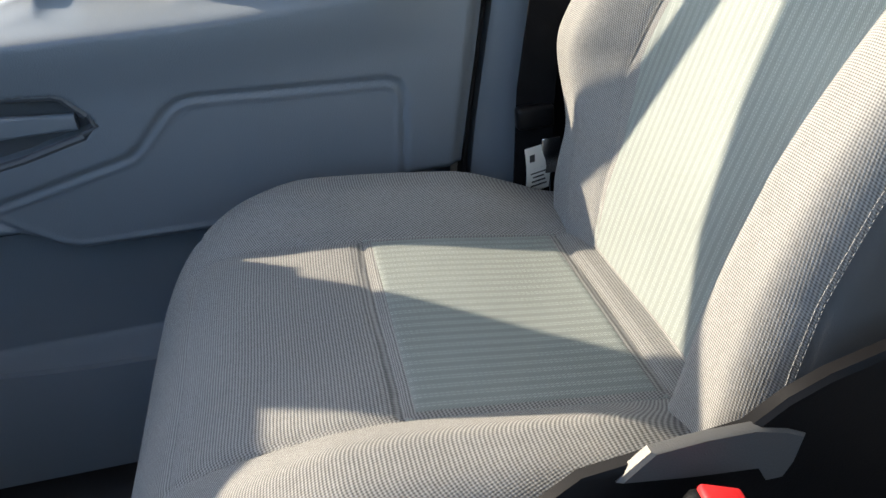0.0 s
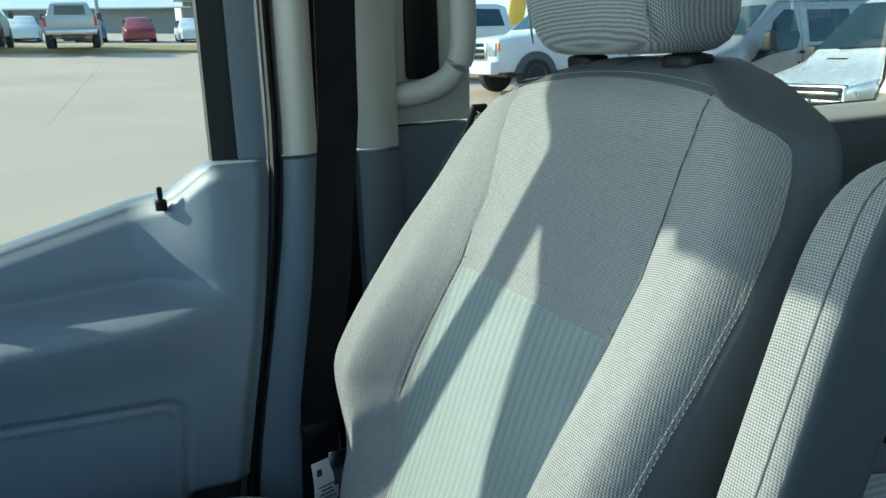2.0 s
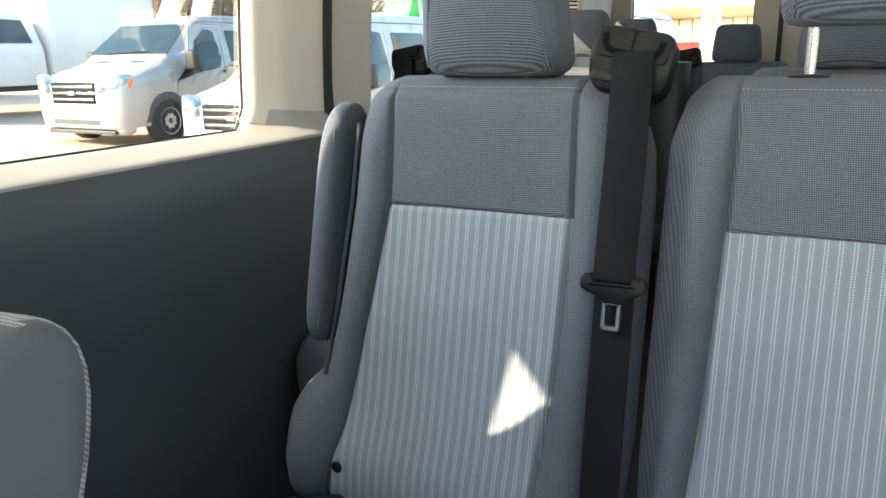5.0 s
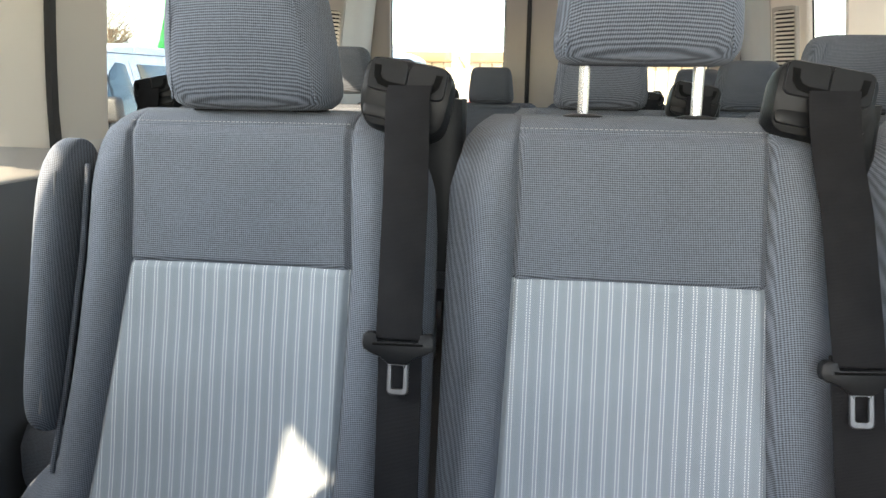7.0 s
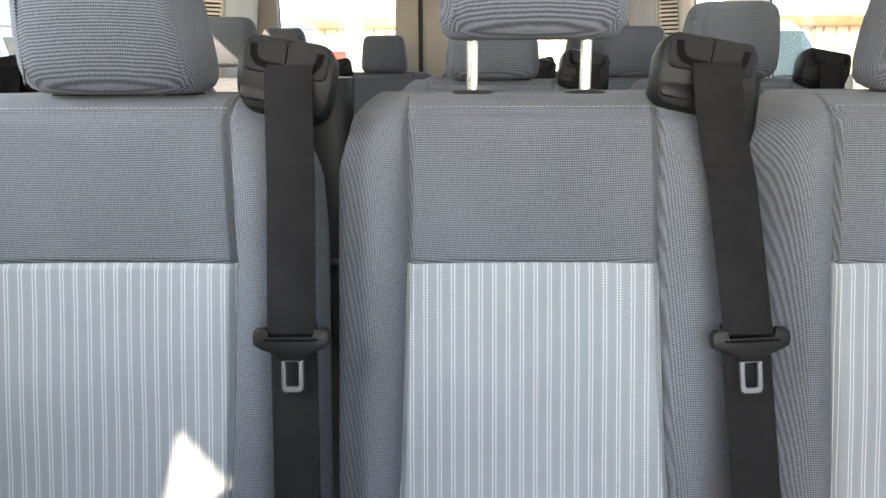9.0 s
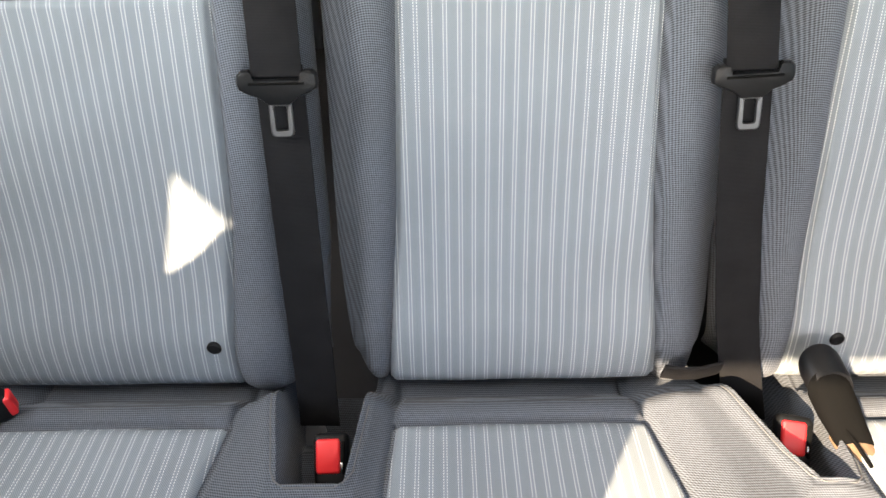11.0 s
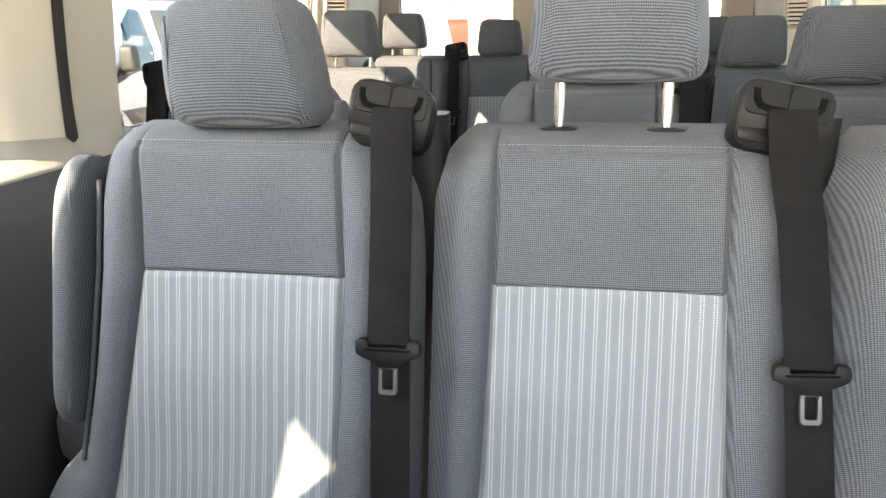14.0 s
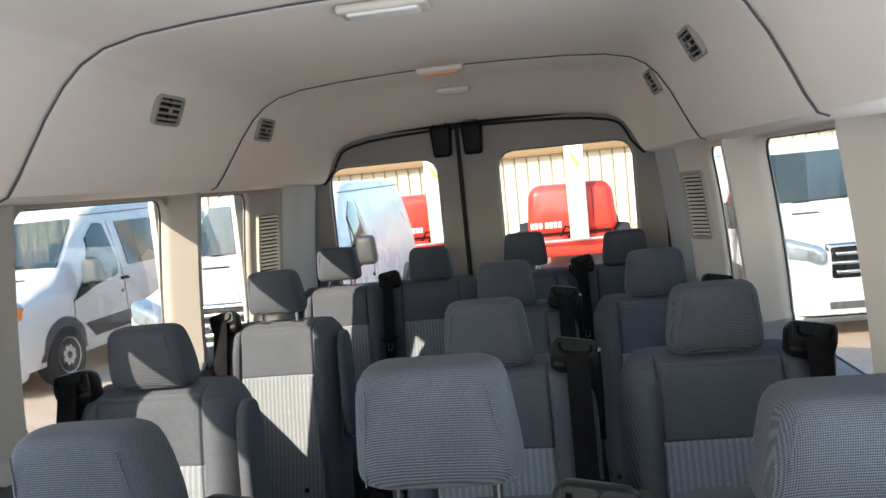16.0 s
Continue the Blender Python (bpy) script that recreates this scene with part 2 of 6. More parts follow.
def slab(f, nu, nv, off):
    """A sheet with thickness: f(u, v) in front, the same moved by off behind."""
    a, fa = grid(f, nu, nv)
    w, n = nu + 1, len(a)
    b = [tuple(x + o for x, o in zip(p, off)) for p in a]
    rim = [j * w for j in range(nv + 1)] + [nv * w + i for i in range(1, nu + 1)]
    rim += [j * w + nu for j in range(nv - 1, -1, -1)] + [i for i in range(nu - 1, 0, -1)]
    faces = fa + [tuple(i + n for i in q[::-1]) for q in fa]
    faces += [(rim[k], rim[(k + 1) % len(rim)], rim[(k + 1) % len(rim)] + n, rim[k] + n) for k in range(len(rim))]
    return a + b, faces


def round_rect(w, h, r, n=32):
    """n points on a rounded rectangle round the origin, evenly along it, from the middle of the right side on."""
    r = min(r, w / 2 - 1e-4, h / 2 - 1e-4)
    fine = []
    for cx, cy, a0 in ((w / 2 - r, h / 2 - r, 0), (-w / 2 + r, h / 2 - r, 90), (-w / 2 + r, -h / 2 + r, 180), (w / 2 - r, -h / 2 + r, 270)):
        fine += [(cx + r * math.cos(radians(a0 + k * 7.5)), cy + r * math.sin(radians(a0 + k * 7.5))) for k in range(13)]
    fine = [(w / 2, 0.0)] + fine + [(w / 2, 0.0)]
    acc = [0.0]
    for a, b in zip(fine, fine[1:]):
        acc.append(acc[-1] + math.dist(a, b))
    s = np.linspace(0, acc[-1], n, endpoint=False)
    return list(zip(np.interp(s, acc, [p[0] for p in fine]), np.interp(s, acc, [p[1] for p in fine])))


def rbox(sx, sy, sz, r=0.01, n=3, centre=(0, 0, 0)):
    """A box with rounded edges."""
    r = min(r, sx / 2, sy / 2, sz / 2) * 0.999
    c = [0.0] + [math.sin(k / n * math.pi / 2) for k in range(1, n + 1)]
    loops = []
    levels = [(-sz / 2 + r - r * math.sin(a), r - r * math.cos(a)) for a in [math.pi / 2 * (1 - k / n) for k in range(n + 1)]]
    levels += [(sz / 2 - r + r * math.sin(a), r - r * math.cos(a)) for a in [math.pi / 2 * k / n for k in range(n + 1)]]
    for z, cut in levels:
        lp = []
        rr = max(r - cut, 1e-4)
        for cx, cy, a0 in ((1, 1, 0), (-1, 1, 90), (-1, -1, 180), (1, -1, 270)):
            for k in range(n + 1):
                a = radians(a0 + 90 * k / n)
                lp.append((centre[0] + cx * (sx / 2 - r) + rr * math.cos(a), centre[1] + cy * (sy / 2 - r) + rr * math.sin(a), centre[2] + z))
        loops.append(lp)
    return loft(loops)


def tube(path, r, n=8, closed=False):
    """A round rod along points."""
    pts = [Vector(p) for p in path]
    loops = []
    for k, p in enumerate(pts):
        a = pts[(k - 1) % len(pts)] if closed or k else p
        b = pts[(k + 1) % len(pts)] if closed or k < len(pts) - 1 else p
        t = (b - a).normalized()
        side = t.cross(Vector((0, 0, 1)) if abs(t.z) < 0.9 else Vector((1, 0, 0))).normalized()
        up = side.cross(t)
        loops.append([tuple(p + r * (math.cos(2 * math.pi * i / n) * side + math.sin(2 * math.pi * i / n) * up)) for i in range(n)])
    if closed:
        loops.append(loops[0])
    return loft(loops, not closed)


def ribbon(path, across, w, t):
    """A flat band along points, w wide in the direction across, t thick."""
    pts = [Vector(p) for p in path]
    ax = Vector(across).normalized()
    loops = []
    for k, p in enumerate(pts):
        d = (pts[min(k + 1, len(pts) - 1)] - pts[max(k - 1, 0)]).normalized()
        nrm = ax.cross(d).normalized()
        loops.append([tuple(p + ax * (w / 2 * a) + nrm * (t / 2 * b)) for a, b in ((-1, -0.4), (-0.96, -1), (0.96, -1), (1, -0.4), (1, 0.4), (0.96, 1), (-0.96, 1), (-1, 0.4))])
    return loft(loops)


def lathe(profile, n=24):
    """A turned body round x: (radius, x) pairs."""
    return loft([[(x, r * math.cos(2 * math.pi * i / n), r * math.sin(2 * math.pi * i / n)) for i in range(n)] for r, x in profile])


def smooth(a, b, x):
    t = min(1, max(0, (x - a) / (b - a)))
    return t * t * (3 - 2 * t)


# ---------------------------------------------------------------- the van's shell
WALL_L, WALL_R = -0.865, 0.895       # passenger side, driver side
BELT, SILL, TOP = 0.905, 0.885, 1.44
REAR = 3.95


def wall_x(z):
    """How far the side wall leans inwards at a height, from its place at the belt line."""
    if z > 0.9:
        return 0.05 * ((z - 0.9) / 0.55) ** 1.6
    return 0.015 * smooth(0.45, 0.9, z) - 0.015


def window_cell(y0, y1, z0, z1, wy0, wy1, wz0, wz1, r, place, depth, n=64):
    """A piece of wall with a rounded window through it; place(y, z, d) gives the point d deep in the wall."""
    cy, cz, w, h = (wy0 + wy1) / 2, (wz0 + wz1) / 2, wy1 - wy0, wz1 - wz0
    inner = [(cy + a, cz + b) for a, b in round_rect(w, h, r, n)]
    outer = []
    for a, b in inner:
        # the point of the cell's edge seen from the window's middle in the same direction
        fa = (y1 - cy) / (w / 2) if a > cy else (cy - y0) / (w / 2)
        fb = (z1 - cz) / (h / 2) if b > cz else (cz - z0) / (h / 2)
        da, db = (a - cy) * fa, (b - cz) * fb
        ky = abs(da) / ((y1 - cy) if da > 0 else (cy - y0))
        kz = abs(db) / ((z1 - cz) if db > 0 else (cz - z0))
        k = max(ky, kz, 1e-6)
        outer.append((cy + da / k, cz + db / k))
    loops = [[place(a, b, 0.0) for a, b in outer]]
    for f, d in [(1 - q / 16, 0.0) for q in range(1, 15)] + [(0.08, 0.0), (0.03, 0.003), (0.0, 0.012), (0.0, depth)]:
        loops.append([place(i[0] + (o[0] - i[0]) * f, i[1] + (o[1] - i[1]) * f, d) for i, o in zip(inner, outer)])
    loops.append([place(o[0], o[1], depth) for o in outer])
    return loft(loops, False), inner


def recess(y, z):
    """How far the trim falls back to the glass between the pillars."""
    r = float(np.interp(y, [0.215, 0.27, 1.38, 1.46, 1.60, 1.72, 1.75, 2.555, 2.60, 2.63, 2.65, 3.28, 3.40], [0.0, 0.085, 0.085, 0.06, 0.055, 0.0, 0.085, 0.085, 0.0, 0.0, 0.085, 0.085, 0.0]))
    return r * smooth(0.862, 0.895, z) * (1 - smooth(1.445, 1.49, z))


def side_place(side):
    wall = WALL_L if side < 0 else WALL_R
    return lambda y, z, d: (wall - side * wall_x(z) + side * (d + recess(y, z)), y, z)


def gasket(inner, place, d, r=0.006):
    return tube([place(a, b, d) for a, b in inner], r, 6, True)


SIDE_WINDOWS = [(0.275, 1.38, 0.20, 1.60), (1.835, 2.555, 1.60, 2.615), (2.795, 3.27, 2.615, 3.42)]
for side, wname in ((-1, "passenger"), (1, "driver")):
    place = side_place(side)
    upper = tagged(new("wall_" + wname), "stone plastic upper side trim with window openings", "wall", kind="structure")
    for k, (a, b, c0, c1) in enumerate(SIDE_WINDOWS):
        shape, inner = window_cell(c0, c1, BELT - 0.02 if 0 else 0.86, 1.50, a, b, SILL, TOP, 0.05, place, 0.03, 96)
        # passenger side past the first window: turned-away faces shaded by a darker trim colour
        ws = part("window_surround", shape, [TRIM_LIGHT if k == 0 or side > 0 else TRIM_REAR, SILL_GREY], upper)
        for poly in ws.data.polygons:
            poly.material_index = 1 if poly.center.z < 0.907 else 0
        win = tagged(new(f"window_{k + 1}" if side < 0 else f"window_{k + 4}"), "clear side window in a black rubber seal", "window", kind="structure")
        part("seal", gasket(inner, place, 0.024, 0.0035), RUBBER, win)
        pane = part("pane", (lambda cy, cz: loft([[place(cy + (p[0] - cy) * f, cz + (p[1] - cz) * f, d) for p in inner] for f, d in ((1.02, 0.032), (1.02, 0.036))]))((a + b) / 2, (SILL + TOP) / 2), GLASS, win)
        pane.visible_shadow = False
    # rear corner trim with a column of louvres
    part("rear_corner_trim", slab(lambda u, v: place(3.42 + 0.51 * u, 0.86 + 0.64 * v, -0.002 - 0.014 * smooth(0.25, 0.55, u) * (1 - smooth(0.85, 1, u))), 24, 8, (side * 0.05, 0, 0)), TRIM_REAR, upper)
    lower = tagged(new("lower_wall_" + wname), "dark slate lower side panel", "wall", kind="structure")
    part("panel", slab(lambda u, v: place(0.03 + 3.9 * u, -0.02 + 0.88 * v, -0.012 + 0.03 * smooth(0.93, 1.0, v) - 0.02 * smooth(0.5, 0.8, v)), 60, 30, (side * 0.06, 0, 0)), LOWER_WALL, lower)

# sliding door edge: a black seal running up the pillar behind the first window
seal = tagged(new("door_seal"), "black rubber seal on the sliding door edge", "seal", kind="structure")
part("strip", slab(lambda u, v: (WALL_L + wall_x(0.3 + 1.18 * v) + 0.006 - recess(1.6, 0.3 + 1.18 * v) * 0.9, 1.590 + 0.020 * u + 0.06 * (1 - v) * 0.3, 0.3 + 1.18 * v), 2, 14, (-0.02, 0, 0)), RUBBER, seal)

floor = tagged(new("floor"), "dark rubber floor covering with low ribs", "floor", kind="structure")
part("sheet", slab(lambda u, v: (-0.92 + 1.87 * u, -1.6 + 5.6 * v, 0.0), 8, 16, (0, 0, -0.05)), CARPET, floor)

# headliner: curved lining in three lengths, with open joints that slant back as they rise
LINING = [(0.86, 1.450), (0.805, 1.452), (0.778, 1.464), (0.764, 1.50), (0.748, 1.56), (0.728, 1.625), (0.700, 1.69), (0.668, 1.735), (0.62, 1.768), (0.54, 1.788), (0.40, 1.800), (0.2, 1.808), (0.0, 1.812)]
ceiling = tagged(new("ceiling"), "stone cloth headliner with slanting joints and side air vents", "ceiling", kind="structure")


def lining_pts():
    left = [(-x + 0.012, z) for x, z in LINING]
    right = [(x + 0.015, z) for x, z in LINING[:-1]][::-1]
    base = left + right
    out = []
    for (ax, az), (bx, bz) in zip(base, base[1:]):
        out += [(ax + (bx - ax) * k / 3, az + (bz - az) * k / 3) for k in range(3)]
    return out + [base[-1]]


PROFILE = lining_pts()


def lining(y0, y1, inset, slant0, slant1, drop=0.0, n=10):
    """One length of lining, from y0 to y1 at its foot; inset: how far it stands inwards of the first."""
    def f(u, v):
        v = 0.5 - 0.5 * math.cos(math.pi * v)
        k = u * (len(PROFILE) - 1)
        i = min(int(k), len(PROFILE) - 2)
        x = PROFILE[i][0] + (PROFILE[i + 1][0] - PROFILE[i][0]) * (k - i)
        z = PROFILE[i][1] + (PROFILE[i + 1][1] - PROFILE[i][1]) * (k - i)
        rise = min(1.0, max(0.0, (z - 1.45) / 0.33))
        a, b = y0 + slant0 * rise, y1 + slant1 * rise
        y = a + (b - a) * v
        edge = min(v * (b - a), (1 - v) * (b - a))
        inw = inset * min(1.0, rise * 3) - 0.008 * (1 - smooth(0, 0.012, edge)) ** 2
        nx = -x / 0.75 * (1 - smooth(0.8, 1.0, rise))
        z2 = z - inw * smooth(0.7, 1.0, rise) - drop * smooth(0.25, 1.0, v) * rise * (1 if y > 3 else 1)
        return (x + inw * nx, y, z2)
    return slab(f, len(PROFILE) - 1, n, (0, 0, 0.02))


part("front_lining", lining(-0.74, 1.63, 0.0, 0, 0.17, n=60), HEADLINER, ceiling)
part("middle_lining", lining(1.634, 2.63, 0.003, 0.17, 0.28, n=40), HEADLINER, ceiling)
part("rear_lining", lining(2.634, 3.93, 0.007, 0.28, 0.0, 0.12, n=44), HEADLINER, ceiling)


def lining_joint(y0, slant, inset):
    """The dark bead in the joint between two lengths of lining."""
    pts = []
    for x, z in PROFILE[4:-4]:
        rise = min(1.0, max(0.0, (z - 1.45) / 0.33))
        inw = inset * min(1.0, rise * 3) - 0.001
        nx = -x / 0.75 * (1 - smooth(0.8, 1.0, rise))
        pts.append((x + inw * nx, y0 + slant * rise, z - inw * smooth(0.7, 1.0, rise)))
    return tube(pts, 0.0026, 6)


part("joint_bead", lining_joint(1.632, 0.17, 0.0015), TRIM_DARK, ceiling, "dark bead between the lining lengths")
part("joint_bead", lining_joint(2.632, 0.28, 0.005), TRIM_DARK, ceiling, "dark bead between the lining lengths")
part("outer_skin", slab(lambda u, v: (-0.93 + 1.89 * u, -0.85 + 4.9 * v, 1.86 - 0.1 * (2 * u - 1) ** 4), 16, 4, (0, 0, 0.03)), WHITE_PAINT, ceiling)
for s in (-1, 1):
    part("outer_cove", slab(lambda u, v: (0.015 + s * (0.91 + 0.05 * (1 - u)), -0.85 + 4.9 * v, 1.46 + 0.36 * u), 4, 4, (s * 0.02, 0, 0)), WHITE_PAINT, ceiling)


def air_vent(x, y, z, tilt):
    """A square black air outlet: rounded rim and four slats."""
    m = pose(x, y, z, 0, tilt, 0)
    v = thing("air_vent", "small black slatted air outlet in the headliner", "air vent", m, "ceiling air vents")
    rim = [(b, a) for a, b in round_rect(0.150, 0.085, 0.016, 40)]
    rin = [(b, a) for a, b in round_rect(0.132, 0.068, 0.010, 40)]
    part("rim", loft([[(p[0], p[1], 0.012) for p in rim], [(p[0], p[1], -0.007) for p in rim], [(p[0], p[1], -0.009) for p in rin], [(p[0], p[1], 0.004) for p in rin]], False), TRIM_REAR, v, "grey rim")
    part("well", loft([[(p[0], p[1], 0.0) for p in rin], [(p[0], p[1], 0.004) for p in rin]]), BLACK, v)
    for k in range(4):
        part("slat", moved(rbox(0.0035, 0.130, 0.009, 0.001, 1), pose(-0.024 + 0.016 * k, 0, -0.004, 0, 25, 0)), TRIM_REAR, v)
    part("divider", rbox(0.066, 0.004, 0.008, 0.001, 1, (0, 0, -0.002)), BLACK, v)
    part("thumb_tab", rbox(0.012, 0.014, 0.006, 0.002, 2, (0, 0, -0.008)), TRIM_REAR, v)
    return v


for x, y, z, tilt in ((-0.686, 2.21, 1.676, -66), (-0.689, 2.95, 1.662, -68), (0.705, 2.22, 1.690, 63), (0.708, 2.93, 1.676, 66)):
    air_vent(x, y, z, tilt)

# unseen rails under the roof edge; their height limits the sun patches
for s in (-1, 1):
    part("sun_stop_rail", slab(lambda u, v: (s * 1.0, -0.85 + 4.8 * u, 1.46 + 0.016 * (u < 0.3) + 0.07 * v), 16, 2, (s * 0.02, 0, 0)), WHITE_PAINT, ceiling)
edge = []
for x, z in PROFILE:
    rise = min(1.0, max(0.0, (z - 1.45) / 0.33))
    if rise > 0.03:
        inw = 0.026 * min(1.0, rise * 3)
        edge.append((x - inw * x / 0.75 * (1 - smooth(0.8, 1.0, rise)), 3.925, z - 0.026 * smooth(0.7, 1.0, rise) - 0.12 * rise - 0.004))
gap = tagged(new("headliner_seal"), "black rubber seal where the headliner meets the rear doors", "seal", kind="structure")
part("strip", tube(edge, 0.007, 6), RUBBER, gap)
# outer skin beyond the lining: added posts, broader than the trim, bound the rows' sun patches
skin = tagged(new("wall_outer_skin"), "white outer body side with added posts that block sun", "wall", kind="structure")
for y0, y1 in ((0.03, 0.13), (1.49, 1.82), (2.64, 2.80), (3.32, 3.95)):
    part("post", slab(lambda u, v: (-0.995, y0 + (y1 - y0) * u, 0.84 + 0.60 * v), 1, 2, (-0.02, 0, 0)), WHITE_PAINT, skin)
part("lower_side", slab(lambda u, v: (-0.995, -0.05 + 4.0 * u, -0.1 + 0.94 * v), 4, 2, (-0.02, 0, 0)), WHITE_PAINT, skin)

# rear doors
def rear_place(x, z, d):
    return (x, REAR + d, z)


SPLIT = -0.085
for k, (x0, x1, wx0, wx1) in enumerate(((-0.88, SPLIT - 0.008, -0.75, -0.20), (SPLIT + 0.008, 0.90, 0.10, 0.745))):
    door = tagged(new(f"door_{k + 1}"), "grey-trimmed rear cargo door with a rounded window", "door", kind="structure")
    shape, inner = window_cell(x0, x1, 0.05, 1.72, wx0, wx1, 0.80, 1.525, 0.075, rear_place, 0.05)
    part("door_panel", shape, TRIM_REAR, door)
    part("seal", gasket(inner, rear_place, 0.022, 0.005), RUBBER, door)
    p = part("pane", loft([[rear_place(a, b, d) for a, b in inner] for d in (0.03, 0.034)]), GLASS, door)
    p.visible_shadow = False
    s = -1 if k == 0 else 1
    xl = SPLIT + s * 0.075
    latch = thing("door_latch", "black plastic latch cover on the rear door head", "latch", pose(xl, REAR - 0.035, 1.60), "rear door latches")
    part("cover", bent(rbox(0.105, 0.07, 0.15, 0.015, 3), lambda x, y, z: (x * (0.82 + 0.18 * smooth(-0.075, 0.03, z)), y * (0.6 + 0.4 * smooth(-0.075, 0.02, z)), z)), BLACK, latch)
    part("striker", tube([(-0.03, -0.03, 0.075), (-0.03, -0.045, 0.09), (0.03, -0.045, 0.09), (0.03, -0.03, 0.075)], 0.006), CHROME, latch, "steel striker bar")
part("gap_seal", rbox(0.02, 0.03, 1.66, 0.004, 2, (SPLIT, REAR - 0.004, 0.88)), RUBBER, tagged(new("door_gap"), "black rubber seal between the rear doors", "seal", kind="structure"))
ring = [(0.0 + a * 1.0 + 0.01, 0.86 + b) for a, b in round_rect(1.75, 1.64, 0.16, 90)]
frame_seal = tagged(new("door_frame_seal"), "black rubber seal round the rear doors", "seal", kind="structure")
part("strip", tube([(a, REAR - 0.025, b) for a, b in ring], 0.013, 6, True), RUBBER, frame_seal)

# louvred grilles in the rear corners
for side, gy in ((-1, 3.345), (1, 3.345)):
    place = side_place(side)
    g = thing("corner_grille", "tall stone plastic louvred grille in the rear corner trim", "grille", None, "corner grilles")
    part("bezel", loft([[place(gy + a, 1.215 + b, d) for a, b in round_rect(w, h, 0.008, 48)] for w, h, d in ((0.088, 0.275, 0.0), (0.088, 0.275, -0.012), (0.074, 0.25, -0.012), (0.074, 0.25, -0.002))], False), TRIM_REAR, g)
    part("well", loft([[place(gy + a, 1.215 + b, d) for a, b in round_rect(0.074, 0.25, 0.006, 48)] for d in (-0.004, -0.001)]), BLACK, g)
    for k in range(16):
        z = 1.215 - 0.117 + 0.0156 * k
        part("slat", slab(lambda u, v: place(gy - 0.0365 + 0.073 * u, z - 0.004 + 0.007 * v, -0.005 - 0.007 * (1 - v)), 3, 1, (0, 0, 0.0025)), TRIM_LIGHT, g)


def dome_lamp(x, y, z, w, d, lens, label):
    t = thing("dome_lamp", label, "lamp", pose(x, y, z), "dome lamps")
    part("bezel", rbox(w, d, 0.02, 0.009, 3), TRIM_LIGHT, t)
    part("lens", rbox(w * 0.8, d * 0.7, 0.016, 0.007, 3, (0, 0, -0.008)), lens, t)
    return t


DIFFUSER = worn("white_lamp_diffuser", (0.75, 0.74, 0.70), 0.35, amount=0.05)
AMBER_DIFFUSER = worn("warm_lamp_diffuser", (0.8, 0.42, 0.2), 0.35, amount=0.05)
dome_lamp(0.0, 1.88, 1.795, 0.2, 0.09, DIFFUSER, "white dome lamp on the headliner")
dome_lamp(0.0, 2.80, 1.782, 0.16, 0.07, AMBER_DIFFUSER, "dome lamp with a warm orange lens on the headliner")
dome_lamp(0.005, 3.12, 1.748, 0.13, 0.06, TRIM_LIGHT, "small stone plastic lamp cover on the headliner")

# ---------------------------------------------------------------- front end, behind the camera
front = tagged(new("wall_front"), "plain slate firewall and dashboard closing the cab", "wall", kind="structure")
part("firewall", rbox(1.8, 0.06, 0.95, 0.01, 2, (0.015, -1.68, 0.45)), TRIM_DARK, front)
part("dashboard", bent(rbox(1.74, 0.62, 0.3, 0.09, 4, (0.015, -1.33, 0.80)), lambda x, y, z: (x, y, z)), TRIM_DARK, front)
# unseen passenger-side pillar, outlined to shape the sun and shadow on the front seat
SUN_CUT_EDGE = [(-0.40, 1.46), (-0.439, 1.42), (-0.576, 1.365), (-0.701, 1.33), (-0.775, 1.195), (-0.851, 1.113), (-0.974, 1.045), (-0.964, 0.70)]
INNER = [(-0.60, 1.52), (-0.62, 1.50), (-0.66, 1.40), (-0.70, 1.324), (-0.735, 1.17), (-1.0, 1.075), (-1.12, 0.96), (-1.25, 0.70)]
def sun_cut_point(u, v):
    (a, b), (c, d) = SUN_CUT_EDGE[round(v * 7)], INNER[round(v * 7)]
    return (-0.93 + 0.13 * u, a + (c - a) * u, b + (d - b) * u)
part("windscreen_pillar", slab(sun_cut_point, 4, 7, (0.0, -0.012, -0.008)), TRIM_DARK, front)
for s in (1,):
    part("windscreen_pillar", tube([(0.015 + s * 0.895, -1.27, 0.91), (0.015 + s * 0.845, -1.0, 1.195), (0.015 + s * 0.77, -0.69, 1.52)], 0.055, 12), TRIM_DARK, front)
for s in (-1, 1):
    part("front_wing", slab(lambda u, v: (0.015 + s * 0.88, -1.65 + 0.75 * u, 0.86 * v), 2, 2, (s * 0.04, 0, 0)), TRIM_DARK, front)
part("windscreen_header", rbox(1.66, 0.024, 0.37, 0.008, 2, (0.015, -0.752, 1.63)), HEADLINER, front)

# driver's door and pillar, closing the other side
drv = tagged(new("wall_driver_front"), "slate driver's door and pillar closing the cab", "wall", kind="structure")
part("door", slab(lambda u, v: (0.885, -0.95 + u, 0.86 * v), 2, 2, (0.05, 0, 0)), TRIM_DARK, drv)
part("pillar", slab(lambda u, v: (0.885 - wall_x(0.86 + 0.64 * v), -0.02 + 0.24 * u, 0.0 + 1.50 * v), 2, 8, (0.05, 0, 0)), TRIM_DARK, drv)
part("roof_rail", slab(lambda u, v: (0.85, -0.8 + 1.0 * u, 1.42 + 0.09 * v), 2, 2, (0.05, 0, 0)), TRIM_DARK, drv)

# ---------------------------------------------------------------- passenger's front door
def door_sill(y):
    """Height of the door trim's top edge."""
    return 0.848 + 0.25 * (y + 0.125) if y < -0.125 else 0.848 + 0.045 * smooth(-0.125, -0.055, y)


